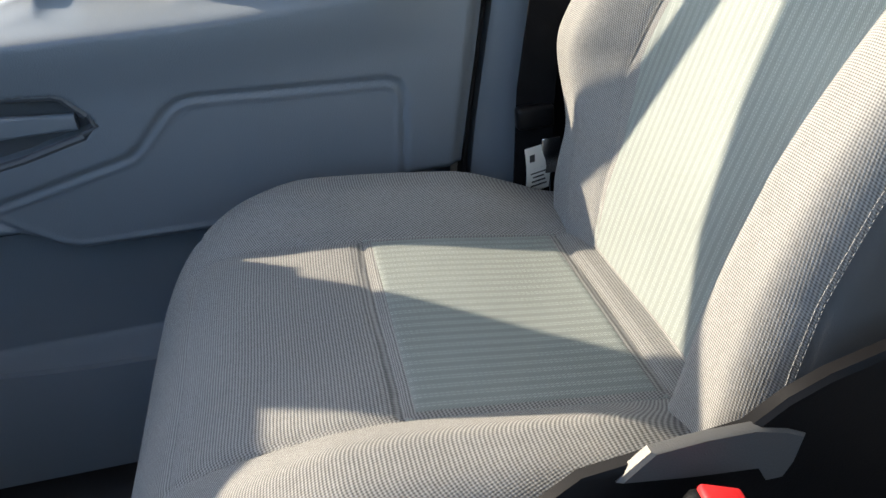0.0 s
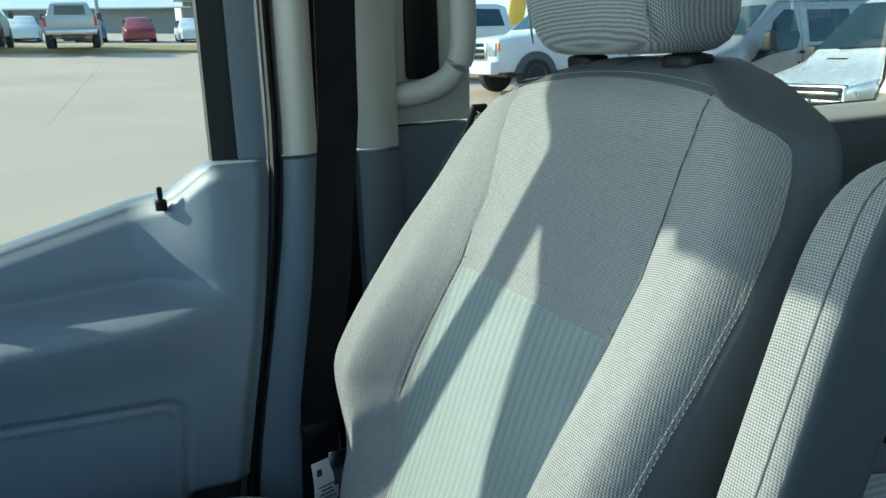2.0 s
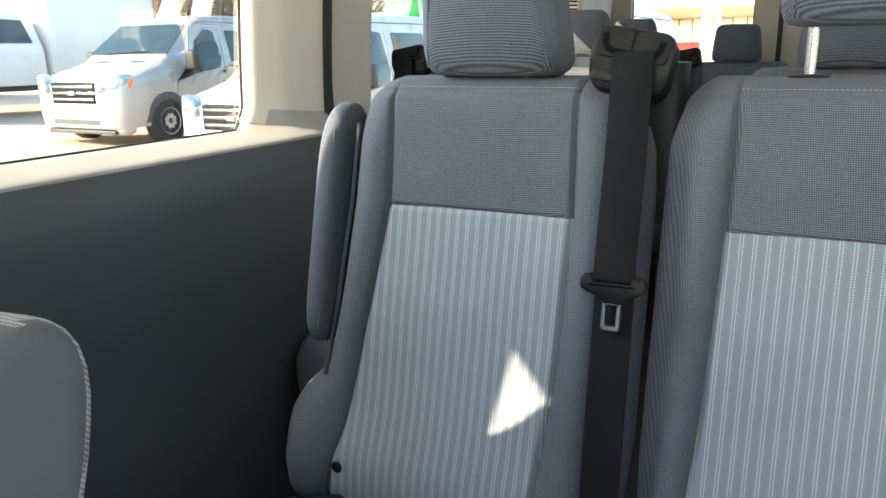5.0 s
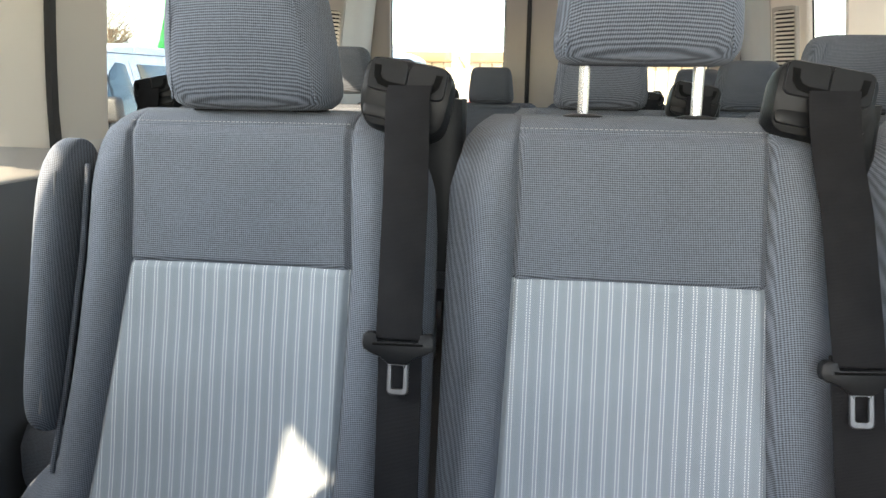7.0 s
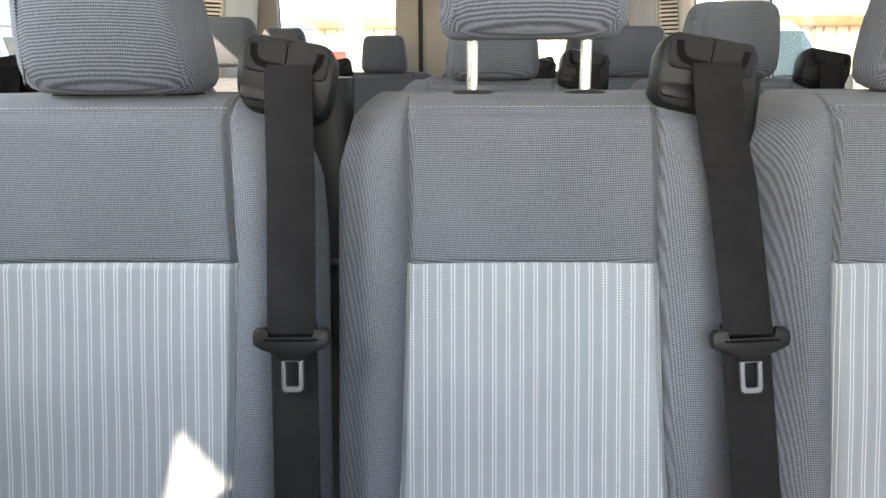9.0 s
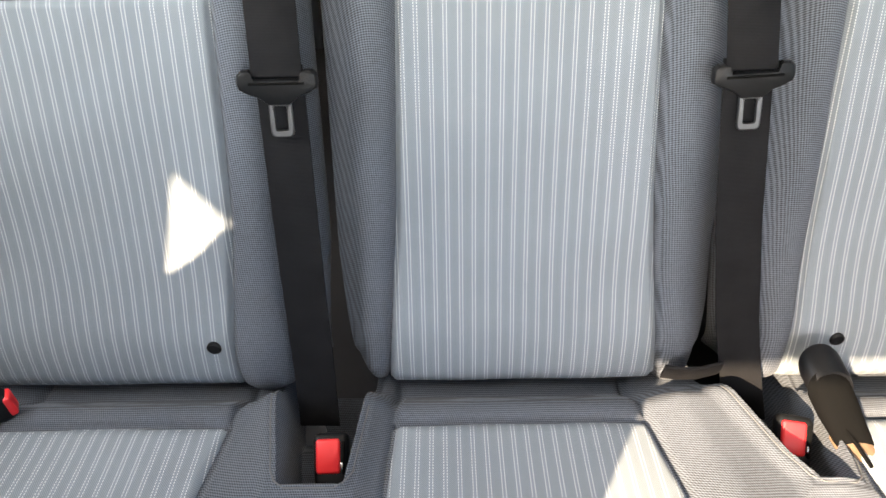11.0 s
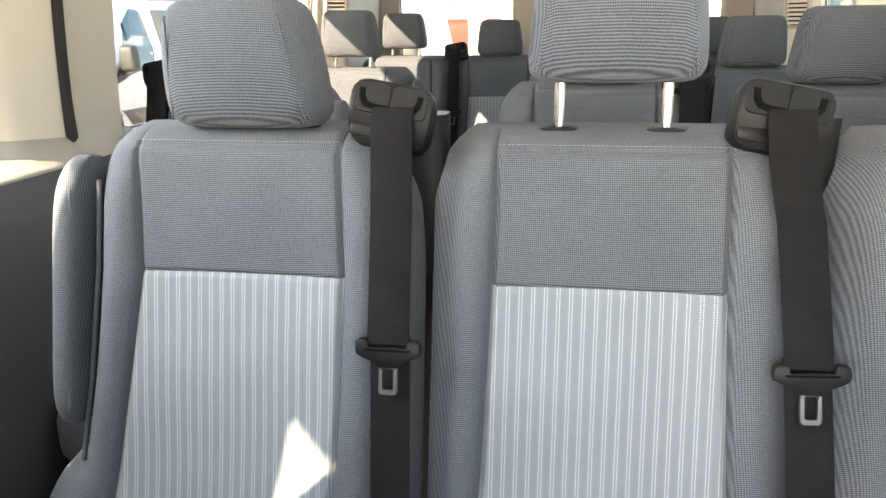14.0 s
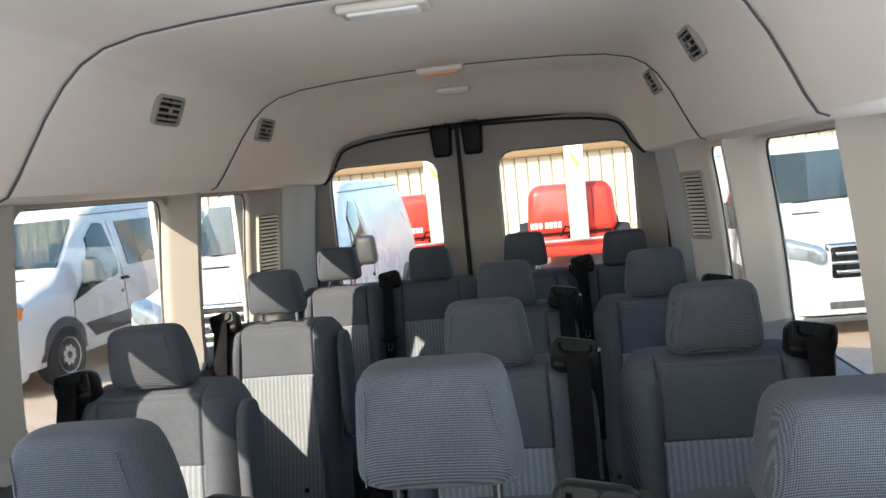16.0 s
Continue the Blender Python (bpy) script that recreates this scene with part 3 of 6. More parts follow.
POCKET = [(-0.137, 0.575), (-0.142, 0.590), (-0.156, 0.596), (-0.395, 0.607), (-0.412, 0.604), (-0.428, 0.594), (-0.465, 0.556), (-0.485, 0.541), (-0.655, 0.502), (-0.70, 0.495), (-0.665, 0.487), (-0.60, 0.438), (-0.575, 0.430), (-0.15, 0.425)]
PULL = [(-0.512, 0.592), (-0.520, 0.606), (-0.541, 0.630), (-0.552, 0.635), (-0.70, 0.646), (-0.725, 0.62), (-0.715, 0.57), (-0.68, 0.548), (-0.607, 0.560), (-0.529, 0.580)]


def inside_of(outline, y, z):
    """Signed distance to a closed outline, inside positive."""
    best, inside = 9.0, False
    n = len(outline)
    for k in range(n):
        (ax, ay), (bx, by) = outline[k], outline[(k + 1) % n]
        t = max(0, min(1, ((y - ax) * (bx - ax) + (z - ay) * (by - ay)) / ((bx - ax) ** 2 + (by - ay) ** 2)))
        best = min(best, math.hypot(y - ax - t * (bx - ax), z - ay - t * (by - ay)))
        if (ay > z) != (by > z) and y < ax + (z - ay) / (by - ay) * (bx - ax):
            inside = not inside
    return best if inside else -best


def door_edge(z):
    """Where the door's trailing edge stands at a height."""
    return -0.075 + 0.085 * smooth(0.30, 0.95, z)


def door_surface(u, v):
    z = 0.05 + v * (0.905 - 0.05)
    y1 = door_edge(z)
    y = -1.0 + u * (y1 + 1.0)
    top = door_sill(y)
    z = 0.05 + v * (top - 0.05)
    ledge = 0.715 + 0.012 * smooth(-0.4, -0.05, y)
    x = -0.785 - 0.012 * smooth(0.55, 0.3, z)
    fade = 1 - smooth(-0.17, -0.045, y)
    x -= (0.078 * fade) * smooth(ledge - 0.02, ledge + 0.022, z) + 0.02 * (1 - fade) * smooth(0.6, 0.85, z)
    x -= 0.028 * smooth(ledge + 0.03, 0.86, z) * fade
    x -= 0.014 * smooth(top - 0.02, top, z)
    x += 0.012 * smooth(ledge - 0.10, ledge - 0.02, z) * (1 - smooth(ledge - 0.012, ledge, z)) * fade
    d = inside_of(POCKET, y, z)
    x -= 0.006 * smooth(-0.012, -0.003, d) * (1 - smooth(-0.003, 0.005, d)) + 0.004 * smooth(0.0, 0.01, d)
    # map bin below the pocket panel
    if d < 0 and z < 0.47:
        x -= 0.055 * smooth(-0.002, -0.016, d) * smooth(0.47, 0.44, z) * smooth(0.225, 0.255, z)
    x -= 0.012 * smooth(0.02, 0.0, y1 - y)
    # pull cup let into the ledge
    c = ((y + 0.470) / 0.080) ** 6 + ((z - 0.741) / 0.024) ** 4
    x -= 0.040 * (1 - smooth(0.15, 1.8, c))
    x -= 0.030 * smooth(-0.002, 0.007, inside_of(PULL, y, z))
    return (x, y, z)


front_door = tagged(new("door_3"), "blue-grey plastic front door trim with pocket, ledge and pull handle", "door", kind="structure")
part("trim_panel", slab(door_surface, 230, 215, (-0.05, 0, 0)), TRIM_DOOR, front_door, angle=60)
MID = (-0.61, 0.598)
part("pull_bezel", tube([(-0.789, y, z) for y, z in PULL], 0.0055, 8, True), TRIM_DARK, front_door, "dark bezel of the door pull")
part("pull_cup", loft([[(x, MID[0] + (y - MID[0]) * f, MID[1] + (z - MID[1]) * f) for y, z in PULL] for f, x in ((0.99, -0.790), (0.95, -0.808), (0.9, -0.813), (0.02, -0.813))], False), TRIM_DARK, front_door, "dark pull cup")
part("pull_lever", loft([[(-0.797 + 0.010 * t + a, -0.535 - 0.13 * t, 0.598 + 0.008 * t + b * (1 - 0.25 * t)) for a, b in round_rect(0.012, 0.030 - 0.008 * math.cos(math.pi * t), 0.005, 20)] for t in [k / 10 for k in range(11)]]), TRIM_DOOR, front_door, "grey door pull lever")
part("bin_liner", slab(lambda u, v: (-0.853 + 0.012 * v, -0.95 + 0.86 * u, 0.24 + 0.20 * v), 4, 3, (-0.004, 0, 0)), TRIM_DOOR, front_door, "liner of the map bin")
part("bin_front", slab(lambda u, v: (-0.782 + 0.006 * math.sin(math.pi * v), -0.97 + 0.86 * u, 0.055 + (0.185 + 0.03 * smooth(0.5, 0.0, u)) * v), 12, 8, (-0.012, 0, 0)), TRIM_DOOR, front_door, "front of the map bin")
part("window_divider", slab(lambda u, v: (-0.93, -0.447 - 0.155 * min(v, 0.76) - 0.055 * (1 - u), 0.68 + 0.74 * v), 2, 8, (-0.02, 0, 0)), RUBBER, front_door)
part("outer_skin", slab(lambda u, v: (-0.93, -1.0 + 0.98 * u, (door_sill(-1.0 + 0.98 * u) - 0.03) * v), 24, 2, (-0.02, 0, 0)), WHITE_PAINT, front_door)
part("window_frame", slab(lambda u, v: (-0.862 + wall_x(0.9 + 0.55 * v), -0.055 + 0.045 * u, 0.86 + 0.62 * v), 3, 8, (-0.03, 0, 0)), RUBBER, front_door)
part("frame_trim", slab(lambda u, v: (-0.850 + wall_x(0.9 + 0.55 * v), -0.022 + 0.036 * u, 0.89 + 0.59 * v), 3, 8, (-0.03, 0, 0)), TRIM_DOOR, front_door)
part("top_rail", slab(lambda u, v: (-0.80 - 0.03 * v, -0.58 + 0.73 * u, 1.50 - 0.07 * v), 4, 3, (-0.04, 0, 0)), TRIM_LIGHT, front_door)
fp = part("pane", slab(lambda u, v: (-0.918 + 0.05 * v, -0.98 + 0.95 * u, 0.68 + 0.78 * v), 2, 2, (-0.004, 0, 0)), GLASS, front_door)
fp.visible_shadow = False
pin = thing("lock_pin", "black door lock pin on the door sill", "lock pin", pose(-0.858, -0.125, door_sill(-0.125)))
part("stem", loft([[(r * math.cos(a), r * math.sin(a), z) for a in [2 * math.pi * k / 14 for k in range(14)]] for r, z in ((0.003, -0.01), (0.003, 0.004), (0.0036, 0.006), (0.0036, 0.017), (0.002, 0.0185))]), BLACK, pin)
part("collar", loft([[(r * math.cos(a), r * math.sin(a), z) for a in [2 * math.pi * k / 14 for k in range(14)]] for r, z in ((0.0075, -0.012), (0.0075, 0.0), (0.0055, 0.002))]), BLACK, pin)

# B-pillar: seal, front trim, belt slot trim, step-up panel and grab handle
pillar = tagged(new("pillar"), "front door pillar trim, stone plastic above and slate below", "pillar", kind="structure")
part("seal", slab(lambda u, v: (-0.800 - 0.05 * smooth(0, 1, u) + wall_x(0.15 + 1.33 * v) * (v > 0.55) * 0.7, door_edge(0.15 + 1.33 * v) + 0.004 + 0.022 * u, 0.15 + 1.33 * v), 3, 20, (-0.03, 0, 0)), RUBBER, pillar)


def strip(y0, y1, z0, z1, x, bulge, mat_, name, slant=0.085):
    def f(u, v):
        z = z0 + (z1 - z0) * v
        lean = wall_x(z) if z > 0.9 else 0.0
        y = y0 + (y1 - y0) * u - slant * (1 - smooth(0.30, 0.95, z)) * (1 - u)
        return (x + lean + bulge * math.sin(math.pi * u) ** 0.7, y, z)
    part(name, slab(f, 10, 16, (-0.04, 0, 0)), mat_, pillar)


strip(0.030, 0.075, 0.898, 1.50, -0.815, 0.012, TRIM_LIGHT, "upper_trim")
strip(0.030, 0.075, 0.0, 0.893, -0.813, 0.012, TRIM_DOOR, "lower_trim")
strip(0.075, 0.130, 0.0, 1.50, -0.835, 0.0, BLACK, "belt_slot", 0)
strip(0.130, 0.188, 0.898, 1.50, -0.812, 0.010, PILLAR_SHADED, "upper_rear_trim", 0)
strip(0.130, 0.190, 0.0, 0.893, -0.810, 0.010, TRIM_DARK, "lower_rear_trim", 0)
strip(0.188, 0.31, 0.925, 1.50, -0.836, 0.0, PILLAR_SHADED, "step_panel", 0)
strip(0.188, 0.31, 0.0, 0.921, -0.832, 0.0, TRIM_DARK, "lower_panel", 0)
grab = thing("grab_handle", "stone plastic vertical grab handle on the pillar", "handle", pose(-0.80, 0.215, 0))
def grip_point(a):
    s = math.sin(a)
    q = max(0.0, 1 - abs(s) ** 6) ** 0.5
    return (-0.032 + 0.076 * q, -0.026 + 0.076 * q, 1.11 + 0.146 * s)


part("grip", tube([grip_point(-math.pi / 2 + math.pi * k / 48) for k in range(49)], 0.017, 14), PILLAR_SHADED, grab)
part("backing", rbox(0.012, 0.05, 0.24, 0.005, 2, (-0.028, 0.02, 1.105)), BLACK, grab)


# ---------------------------------------------------------------- seats
def stitches(path, step=0.0058, length=0.0040, r=0.00055):
    """A run of separate stitches along a curve."""
    out, acc, last = [], 0.0, Vector(path[0])
    pts = [Vector(p) for p in path]
    total = [0.0]
    for a, b in zip(pts, pts[1:]):
        total.append(total[-1] + (b - a).length)
    at = lambda s: tuple(float(np.interp(s, total, [p[k] for p in pts])) for k in range(3))
    s = 0.0
    while s + length < total[-1]:
        out.append(tube([at(s), at(s + length / 2), at(s + length)], r, 5))
        s += step
    return join(*out)


# In a bench seat's own frame x is across, y = 0 is the face of the backrest at the height of its cross seam (z = 0.833).
def headrest_shape(w0, w1, h, d, n=40):
    """A padded head restraint standing on z = 0: broader at its foot, with a full, rounded face."""
    loops = []
    for k in range(15):
        t = k / 14
        z = h * (0.5 - 0.5 * math.cos(math.pi * t))
        e = 1 - abs(2 * z / h - 1) ** 7
        e = max(e, 0.0) ** 0.5
        w = (w0 + (w1 - w0) * z / h) - 0.045 * (1 - e)
        dd = d * (0.84 + 0.16 * math.sin(math.pi * min(1, z / h * 1.1))) - 0.045 * (1 - e)
        loops.append([(a, b - 0.026 * z / h - 0.005 * (1 - (2 * a / w) ** 2) * (b < 0), z) for a, b in round_rect(w, dd, 0.026, n)])
    return loft(loops)


def add_headrest(parent, y, z_seat, lift, w0, w1, h, d, gap=0.065, mat_=None):
    hr = part("headrest", moved(headrest_shape(w0, w1, h, d), pose(0, y, z_seat + lift, 0, 0, 0)), mat_ or CLOTH, parent)
    for s in (-1, 1):
        # welt along the edge of the face
        part("welt", tube([(s * (w0 / 2 - 0.016 + (w1 - w0) / 2 * t), y - d / 2 + 0.004 - 0.002 * math.sin(math.pi * t) - 0.026 * t, z_seat + lift + 0.012 + (h - 0.03) * t) for t in [k / 10 for k in range(11)]], 0.0013, 6), mat_ or CLOTH, hr)
        part("post", tube([(s * gap, y + 0.004, z_seat - 0.03), (s * gap, y + 0.006, z_seat + lift + 0.02)], 0.0062, 10), CHROME, parent, "polished steel post")
        part("collar", loft([[(s * gap + a, y + 0.004 + b, z) for a, b in round_rect(q * 0.044, q * 0.028, 0.012, 24)] for q, z in ((0.95, z_seat - 0.012), (1.06, z_seat - 0.003), (1.08, z_seat + 0.003), (1.0, z_seat + 0.006), (0.55, z_seat + 0.008))]), BLACK, parent, "black post guide")
    return hr


def bench_front(z):
    return (z - 0.833) * 0.22


BENCH_TOP = 1.000


def seat_lines(left, right, out_left, out_right):
    """The seams and edges of a backrest as functions of the height: each a list of (z, x)."""
    return [lambda z, t=t: float(np.interp(z, [p[0] for p in t], [p[1] for p in t])) for t in (left, right, out_left, out_right)]


PLAIN_SEAT = seat_lines([(0.40, -0.152), (0.62, -0.136), (0.834, -0.129), (0.985, -0.127)], [(0.40, 0.160), (0.63, 0.138), (0.834, 0.129), (0.985, 0.127)],
                        [(0.40, -0.196), (0.55, -0.208), (0.9, -0.207)], [(0.40, 0.222), (0.9, 0.226)])
AISLE_SEAT = seat_lines([(0.40, -0.197), (0.47, -0.189), (0.52, -0.174), (0.62, -0.159), (0.834, -0.129), (0.985, -0.136)], [(0.40, 0.112), (0.45, 0.108), (0.52, 0.114), (0.62, 0.124), (0.834, 0.131), (0.985, 0.123)],
                        [(0.39, -0.275), (0.41, -0.292), (0.46, -0.302), (0.51, -0.296), (0.54, -0.282), (0.562, -0.262), (0.574, -0.240), (0.68, -0.226), (0.83, -0.214), (0.95, -0.212)], [(0.40, 0.205), (0.55, 0.216), (0.9, 0.214)])
WINDOW_SEAT = seat_lines([(0.40, -0.144), (0.62, -0.140), (0.834, -0.144), (0.985, -0.142)], [(0.40, 0.160), (0.63, 0.142), (0.834, 0.130), (0.985, 0.127)],
                         [(0.40, -0.205), (0.55, -0.222), (0.9, -0.222)], [(0.40, 0.222), (0.9, 0.226)])
CROSS, HEAD = 0.834, 0.985           # heights of the cross seam and of the top seam


def bench_back(lines):
    """A backrest with sunk seams and full side pads that fall back to the edges: body, upper panel, lower panel."""
    def levels(a, b, n):
        return [a + (b - a) * k / n for k in range(n)]
    zs = levels(0.388, 0.44, 9) + levels(0.44, CROSS - 0.009, 22) + levels(CROSS - 0.009, CROSS, 5) + levels(CROSS, CROSS + 0.009, 5)
    zs += levels(CROSS + 0.009, HEAD - 0.009, 10) + levels(HEAD - 0.009, HEAD, 5)
    top0 = len(zs)
    zs += levels(HEAD, HEAD + 0.005, 4) + [HEAD + 0.005 + 0.0125 * math.sin(k / 9 * math.pi / 2) for k in range(10)]
    cross0 = 9 + 22 + 5
    pts, n = [], 0
    for z in zs:
        sl, sr, ol, orr = [f(z) for f in lines]
        k = max(0.0, 1 - (max(0.0, z - 0.905) / 0.106) ** 2.4) ** 0.5
        ol, orr = sl + (ol - sl) * max(0.12, k), sr + (orr - sr) * max(0.12, k)
        xs = levels(ol, sl - 0.008, 15) + levels(sl - 0.008, sl, 6)
        il = len(xs)
        xs += levels(sl, sl + 0.008, 6) + levels(sl + 0.008, sr - 0.008, 16) + levels(sr - 0.008, sr, 6)
        ir = len(xs)
        xs += levels(sr, sr + 0.008, 6) + levels(sr + 0.008, orr, 15) + [orr]
        row = []
        for x in xs:
            y = bench_front(z)
            if sl <= x <= sr:
                u = (x - sl) / (sr - sl)
                y += 0.006 * (1 - (2 * u - 1) ** 2) * smooth(0.42, 0.6, z) * (1 - smooth(0.9, 0.98, z))
                y += 0.0035 * math.exp(-((z - CROSS) / 0.0032) ** 2)
            else:
                d = (x - sr) / (orr - sr) if x > sr else (sl - x) / (sl - ol)
                full = 1 - 0.7 * smooth(0.90, 0.99, z)
                rest = (orr - x if x > sr else x - ol) / 0.085
                y += 0.055 * max(0.0, 1 - rest) ** 2.4 - 0.017 * full * math.sin(math.pi * min(1.0, d / 0.86))
            e = min(abs(x - sl), abs(x - sr))
            y += 0.0075 * math.exp(-(e / 0.0042) ** 2)
            y += 0.0035 * math.exp(-((z - HEAD) / 0.003) ** 2)
            t = min(1.0, max(0.0, (z - 0.972) / 0.0306))
            y += 0.050 * (1 - math.sqrt(max(0.0, 1 - t * t)))
            t = max(0.0, (0.432 - z) / 0.045)
            y += 0.036 * t * t - 0.010 * math.exp(-((z - 0.475) / 0.05) ** 2)
            y += 0.0012 * math.sin(31 * z + 13 * x) * math.sin(27 * x - 8 * z)
            row.append((x, y, z))
        back = max(bench_front(z) + 0.118, row[len(row) // 2][1] + 0.004)
        for edge, order in ((row[-1], 1), (row[0], -1)):
            wall = [(edge[0] + order * 0.003 * math.sin(math.pi * q / 4) - order * 0.012 * (q / 4) ** 3, edge[1] + max(0.003, back - 0.012 - edge[1]) * q / 4, z) for q in range(1, 5)]
            rear = [(edge[0] * 0.82, back, z)]
            row += wall + rear if order > 0 else rear + wall[::-1]
        n = len(row)
        pts += row
    body, upper, lower = [], [], []
    for j in range(len(zs) - 1):
        for i in range(n):
            q = (j * n + i, j * n + (i + 1) % n, (j + 1) * n + (i + 1) % n, (j + 1) * n + i)
            inside = il <= i < ir and j < top0
            (lower if inside and j < cross0 else upper if inside else body).append(q)
    body += [tuple(range(n))[::-1], tuple(range((len(zs) - 1) * n, len(zs) * n))]

    def own(faces):
        used = sorted({i for f in faces for i in f})
        at = {i: k for k, i in enumerate(used)}
        return [pts[i] for i in used], [tuple(at[i] for i in f) for f in faces]
    return own(body), own(upper), own(lower)


BACKS = {}


def back_of(lines):
    key = id(lines)
    if key not in BACKS:
        BACKS[key] = bench_back(lines)
    return BACKS[key]


def belt_parts(parent, x, sway=((1.0, 0.0), (0.4, 0.0)), tongue=0.735, shift=0.0):
    """Guide on the shoulder with a hooked slot, webbing down the face, latch plate with its steel tongue. sway: how far the webbing stands aside at a height."""
    def at(z):
        return x + float(np.interp(z, [p[0] for p in sway][::-1], [p[1] for p in sway][::-1]))
    side = 1 if x > 0 else -1
    tilt = pose(x - side * 0.006 + shift, 0.066, 1.016, -14, 10 * side, 0) @ Matrix.Diagonal((0.93, 0.90, 0.88, 1.0))
    loops = []
    for w, h, y, r, dz in ((0.090, 0.064, -0.0405, 0.012, 0.002), (0.102, 0.080, -0.0385, 0.017, 0.0), (0.106, 0.086, -0.031, 0.021, 0.0), (0.107, 0.088, -0.010, 0.022, -0.001), (0.104, 0.086, 0.006, 0.023, -0.003), (0.094, 0.078, 0.018, 0.024, -0.006), (0.07, 0.06, 0.026, 0.02, -0.01)):
        loops.append([(a * (0.93 + 0.07 * smooth(-0.045, 0.0, c)), y + 0.014 * smooth(0.0, -0.045, c), c + dz) for a, c in round_rect(w, h, r, 44)])
    reel = part("belt_guide", moved(loft(loops), tilt), CHARCOAL, parent, "charcoal plastic belt guide on the shoulder")
    # tower that carries the guide down behind the shoulder
    part("tower", loft([[(x + side * (0.016 + 0.012 * t) + a, 0.092 + 0.012 * t + b, 1.02 - 0.20 * t) for a, b in round_rect(0.078 - 0.03 * t, 0.05, 0.014, 24)] for t in (0, 0.3, 0.65, 1.0)]), CHARCOAL, reel)
    for s in (-1, 1):
        part("face_plate", moved(loft([[(s * 0.0232 + a, y, 0.0185 + c) for a, c in round_rect(w, h, 0.008, 32)] for w, h, y in ((0.0455, 0.040, -0.039), (0.0455, 0.040, -0.0428), (0.0435, 0.038, -0.0438))]), tilt), CHARCOAL, reel)
    part("slot", moved(loft([[(px + sx, y, pz + sz) for px, pz, sx, sz in rim] for rim, y in ((SLOT_RIM, -0.0425), (SLOT_RIM, -0.0446))]), tilt), VOID, reel, "black hooked belt slot")
    part("button", moved(loft([[(-0.026 * side + a, y + 0.006, -0.0225 + c) for a, c in round_rect(w, h, 0.007, 28)] for w, h, y in ((0.040, 0.020, -0.034), (0.040, 0.020, -0.0395), (0.037, 0.017, -0.0405))]), tilt), CHARCOAL, reel)
    exit_ = tilt @ Vector((side * 0.006, -0.046, 0.010))
    mid = tilt @ Vector((side * 0.006, -0.050, -0.002))
    pts = [tuple(exit_), tuple(mid)]
    bar_y = bench_front(tongue + 0.03) - 0.034
    for k in range(1, 13):
        z = mid.z + (tongue + 0.034 - mid.z) * k / 12
        pts.append((mid.x + (at(z) - mid.x) * min(1.0, k / 5), mid.y + (bar_y - 0.006 - mid.y) * (k / 12) ** 1.15 - 0.004 * math.sin(math.pi * k / 12), z))
    part("belt_webbing", ribbon(pts, (1, 0, 0), 0.048, 0.0022), WEB, parent, "black seat belt webbing")
    low = []
    for k in range(13):
        z = tongue + 0.040 - (tongue + 0.040 - 0.37) * k / 12
        low.append((at(z), bench_front(z) - 0.030 + 0.012 * smooth(0.62, 0.40, z), z))
    part("belt_webbing", ribbon(low, (1, -0.05, 0.03), 0.047, 0.0022), WEB, parent, "black seat belt webbing")
    tip = pose(at(tongue), bench_front(tongue) - 0.040, tongue, -12, math.degrees(math.atan2(at(tongue - 0.05) - at(tongue + 0.05), 0.1)) * -0.6, 0)
    bar = [(-0.0385, 0.036), (-0.0375, 0.046), (-0.033, 0.051), (-0.027, 0.051), (-0.0245, 0.040), (0.0245, 0.040), (0.027, 0.051), (0.033, 0.051), (0.0375, 0.046), (0.0385, 0.036), (0.037, 0.029), (0.030, 0.024), (0.019, 0.019), (0.010, 0.010), (-0.010, 0.010), (-0.019, 0.019), (-0.030, 0.024), (-0.037, 0.029)]
    bar = [(a, 0.008 + (b - 0.010) * 0.80) for a, b in bar]
    lp = part("latch_plate", moved(loft([[(a * f, q, 0.027 + (b - 0.027) * f) for a, b in bar] for f, q in ((0.90, 0.006), (1.0, 0.003), (1.0, -0.003), (0.95, -0.0058), (0.86, -0.007))]), tip), CHARCOAL, parent, "black latch plate")
    part("slot_bead", moved(tube([(-0.026, -0.0072, 0.029), (0.026, -0.0072, 0.029)], 0.0014, 6), tip), VOID, lp)
    # steel tongue: narrow blade with flared shoulders and a square eye
    def blade(a, b):
        return (a * (1 + 0.75 * smooth(0.012, 0.022, b)), b)
    out = [blade(a, b - 0.001) for a, b in round_rect(0.0225, 0.046, 0.005, 48)]
    rim = [blade(a * 0.90, b * 0.95 - 0.001) for a, b in round_rect(0.0225, 0.046, 0.005, 48)]
    hole = [(a, -0.0052 + b) for a, b in round_rect(0.0115, 0.0235, 0.0016, 48)]
    rimh = [(a, -0.0052 + b) for a, b in round_rect(0.0130, 0.0250, 0.0024, 48)]
    part("tongue", moved(loft([[(a, y, b) for a, b in ring_] for ring_, y in ((hole, 0.0016), (out, 0.0016), (out, -0.0006), (rim, -0.0016), (rimh, -0.0016), (hole, -0.0004), (hole, 0.0016))], False), tip), STEEL, lp, "steel tongue with a square eye", angle=25)


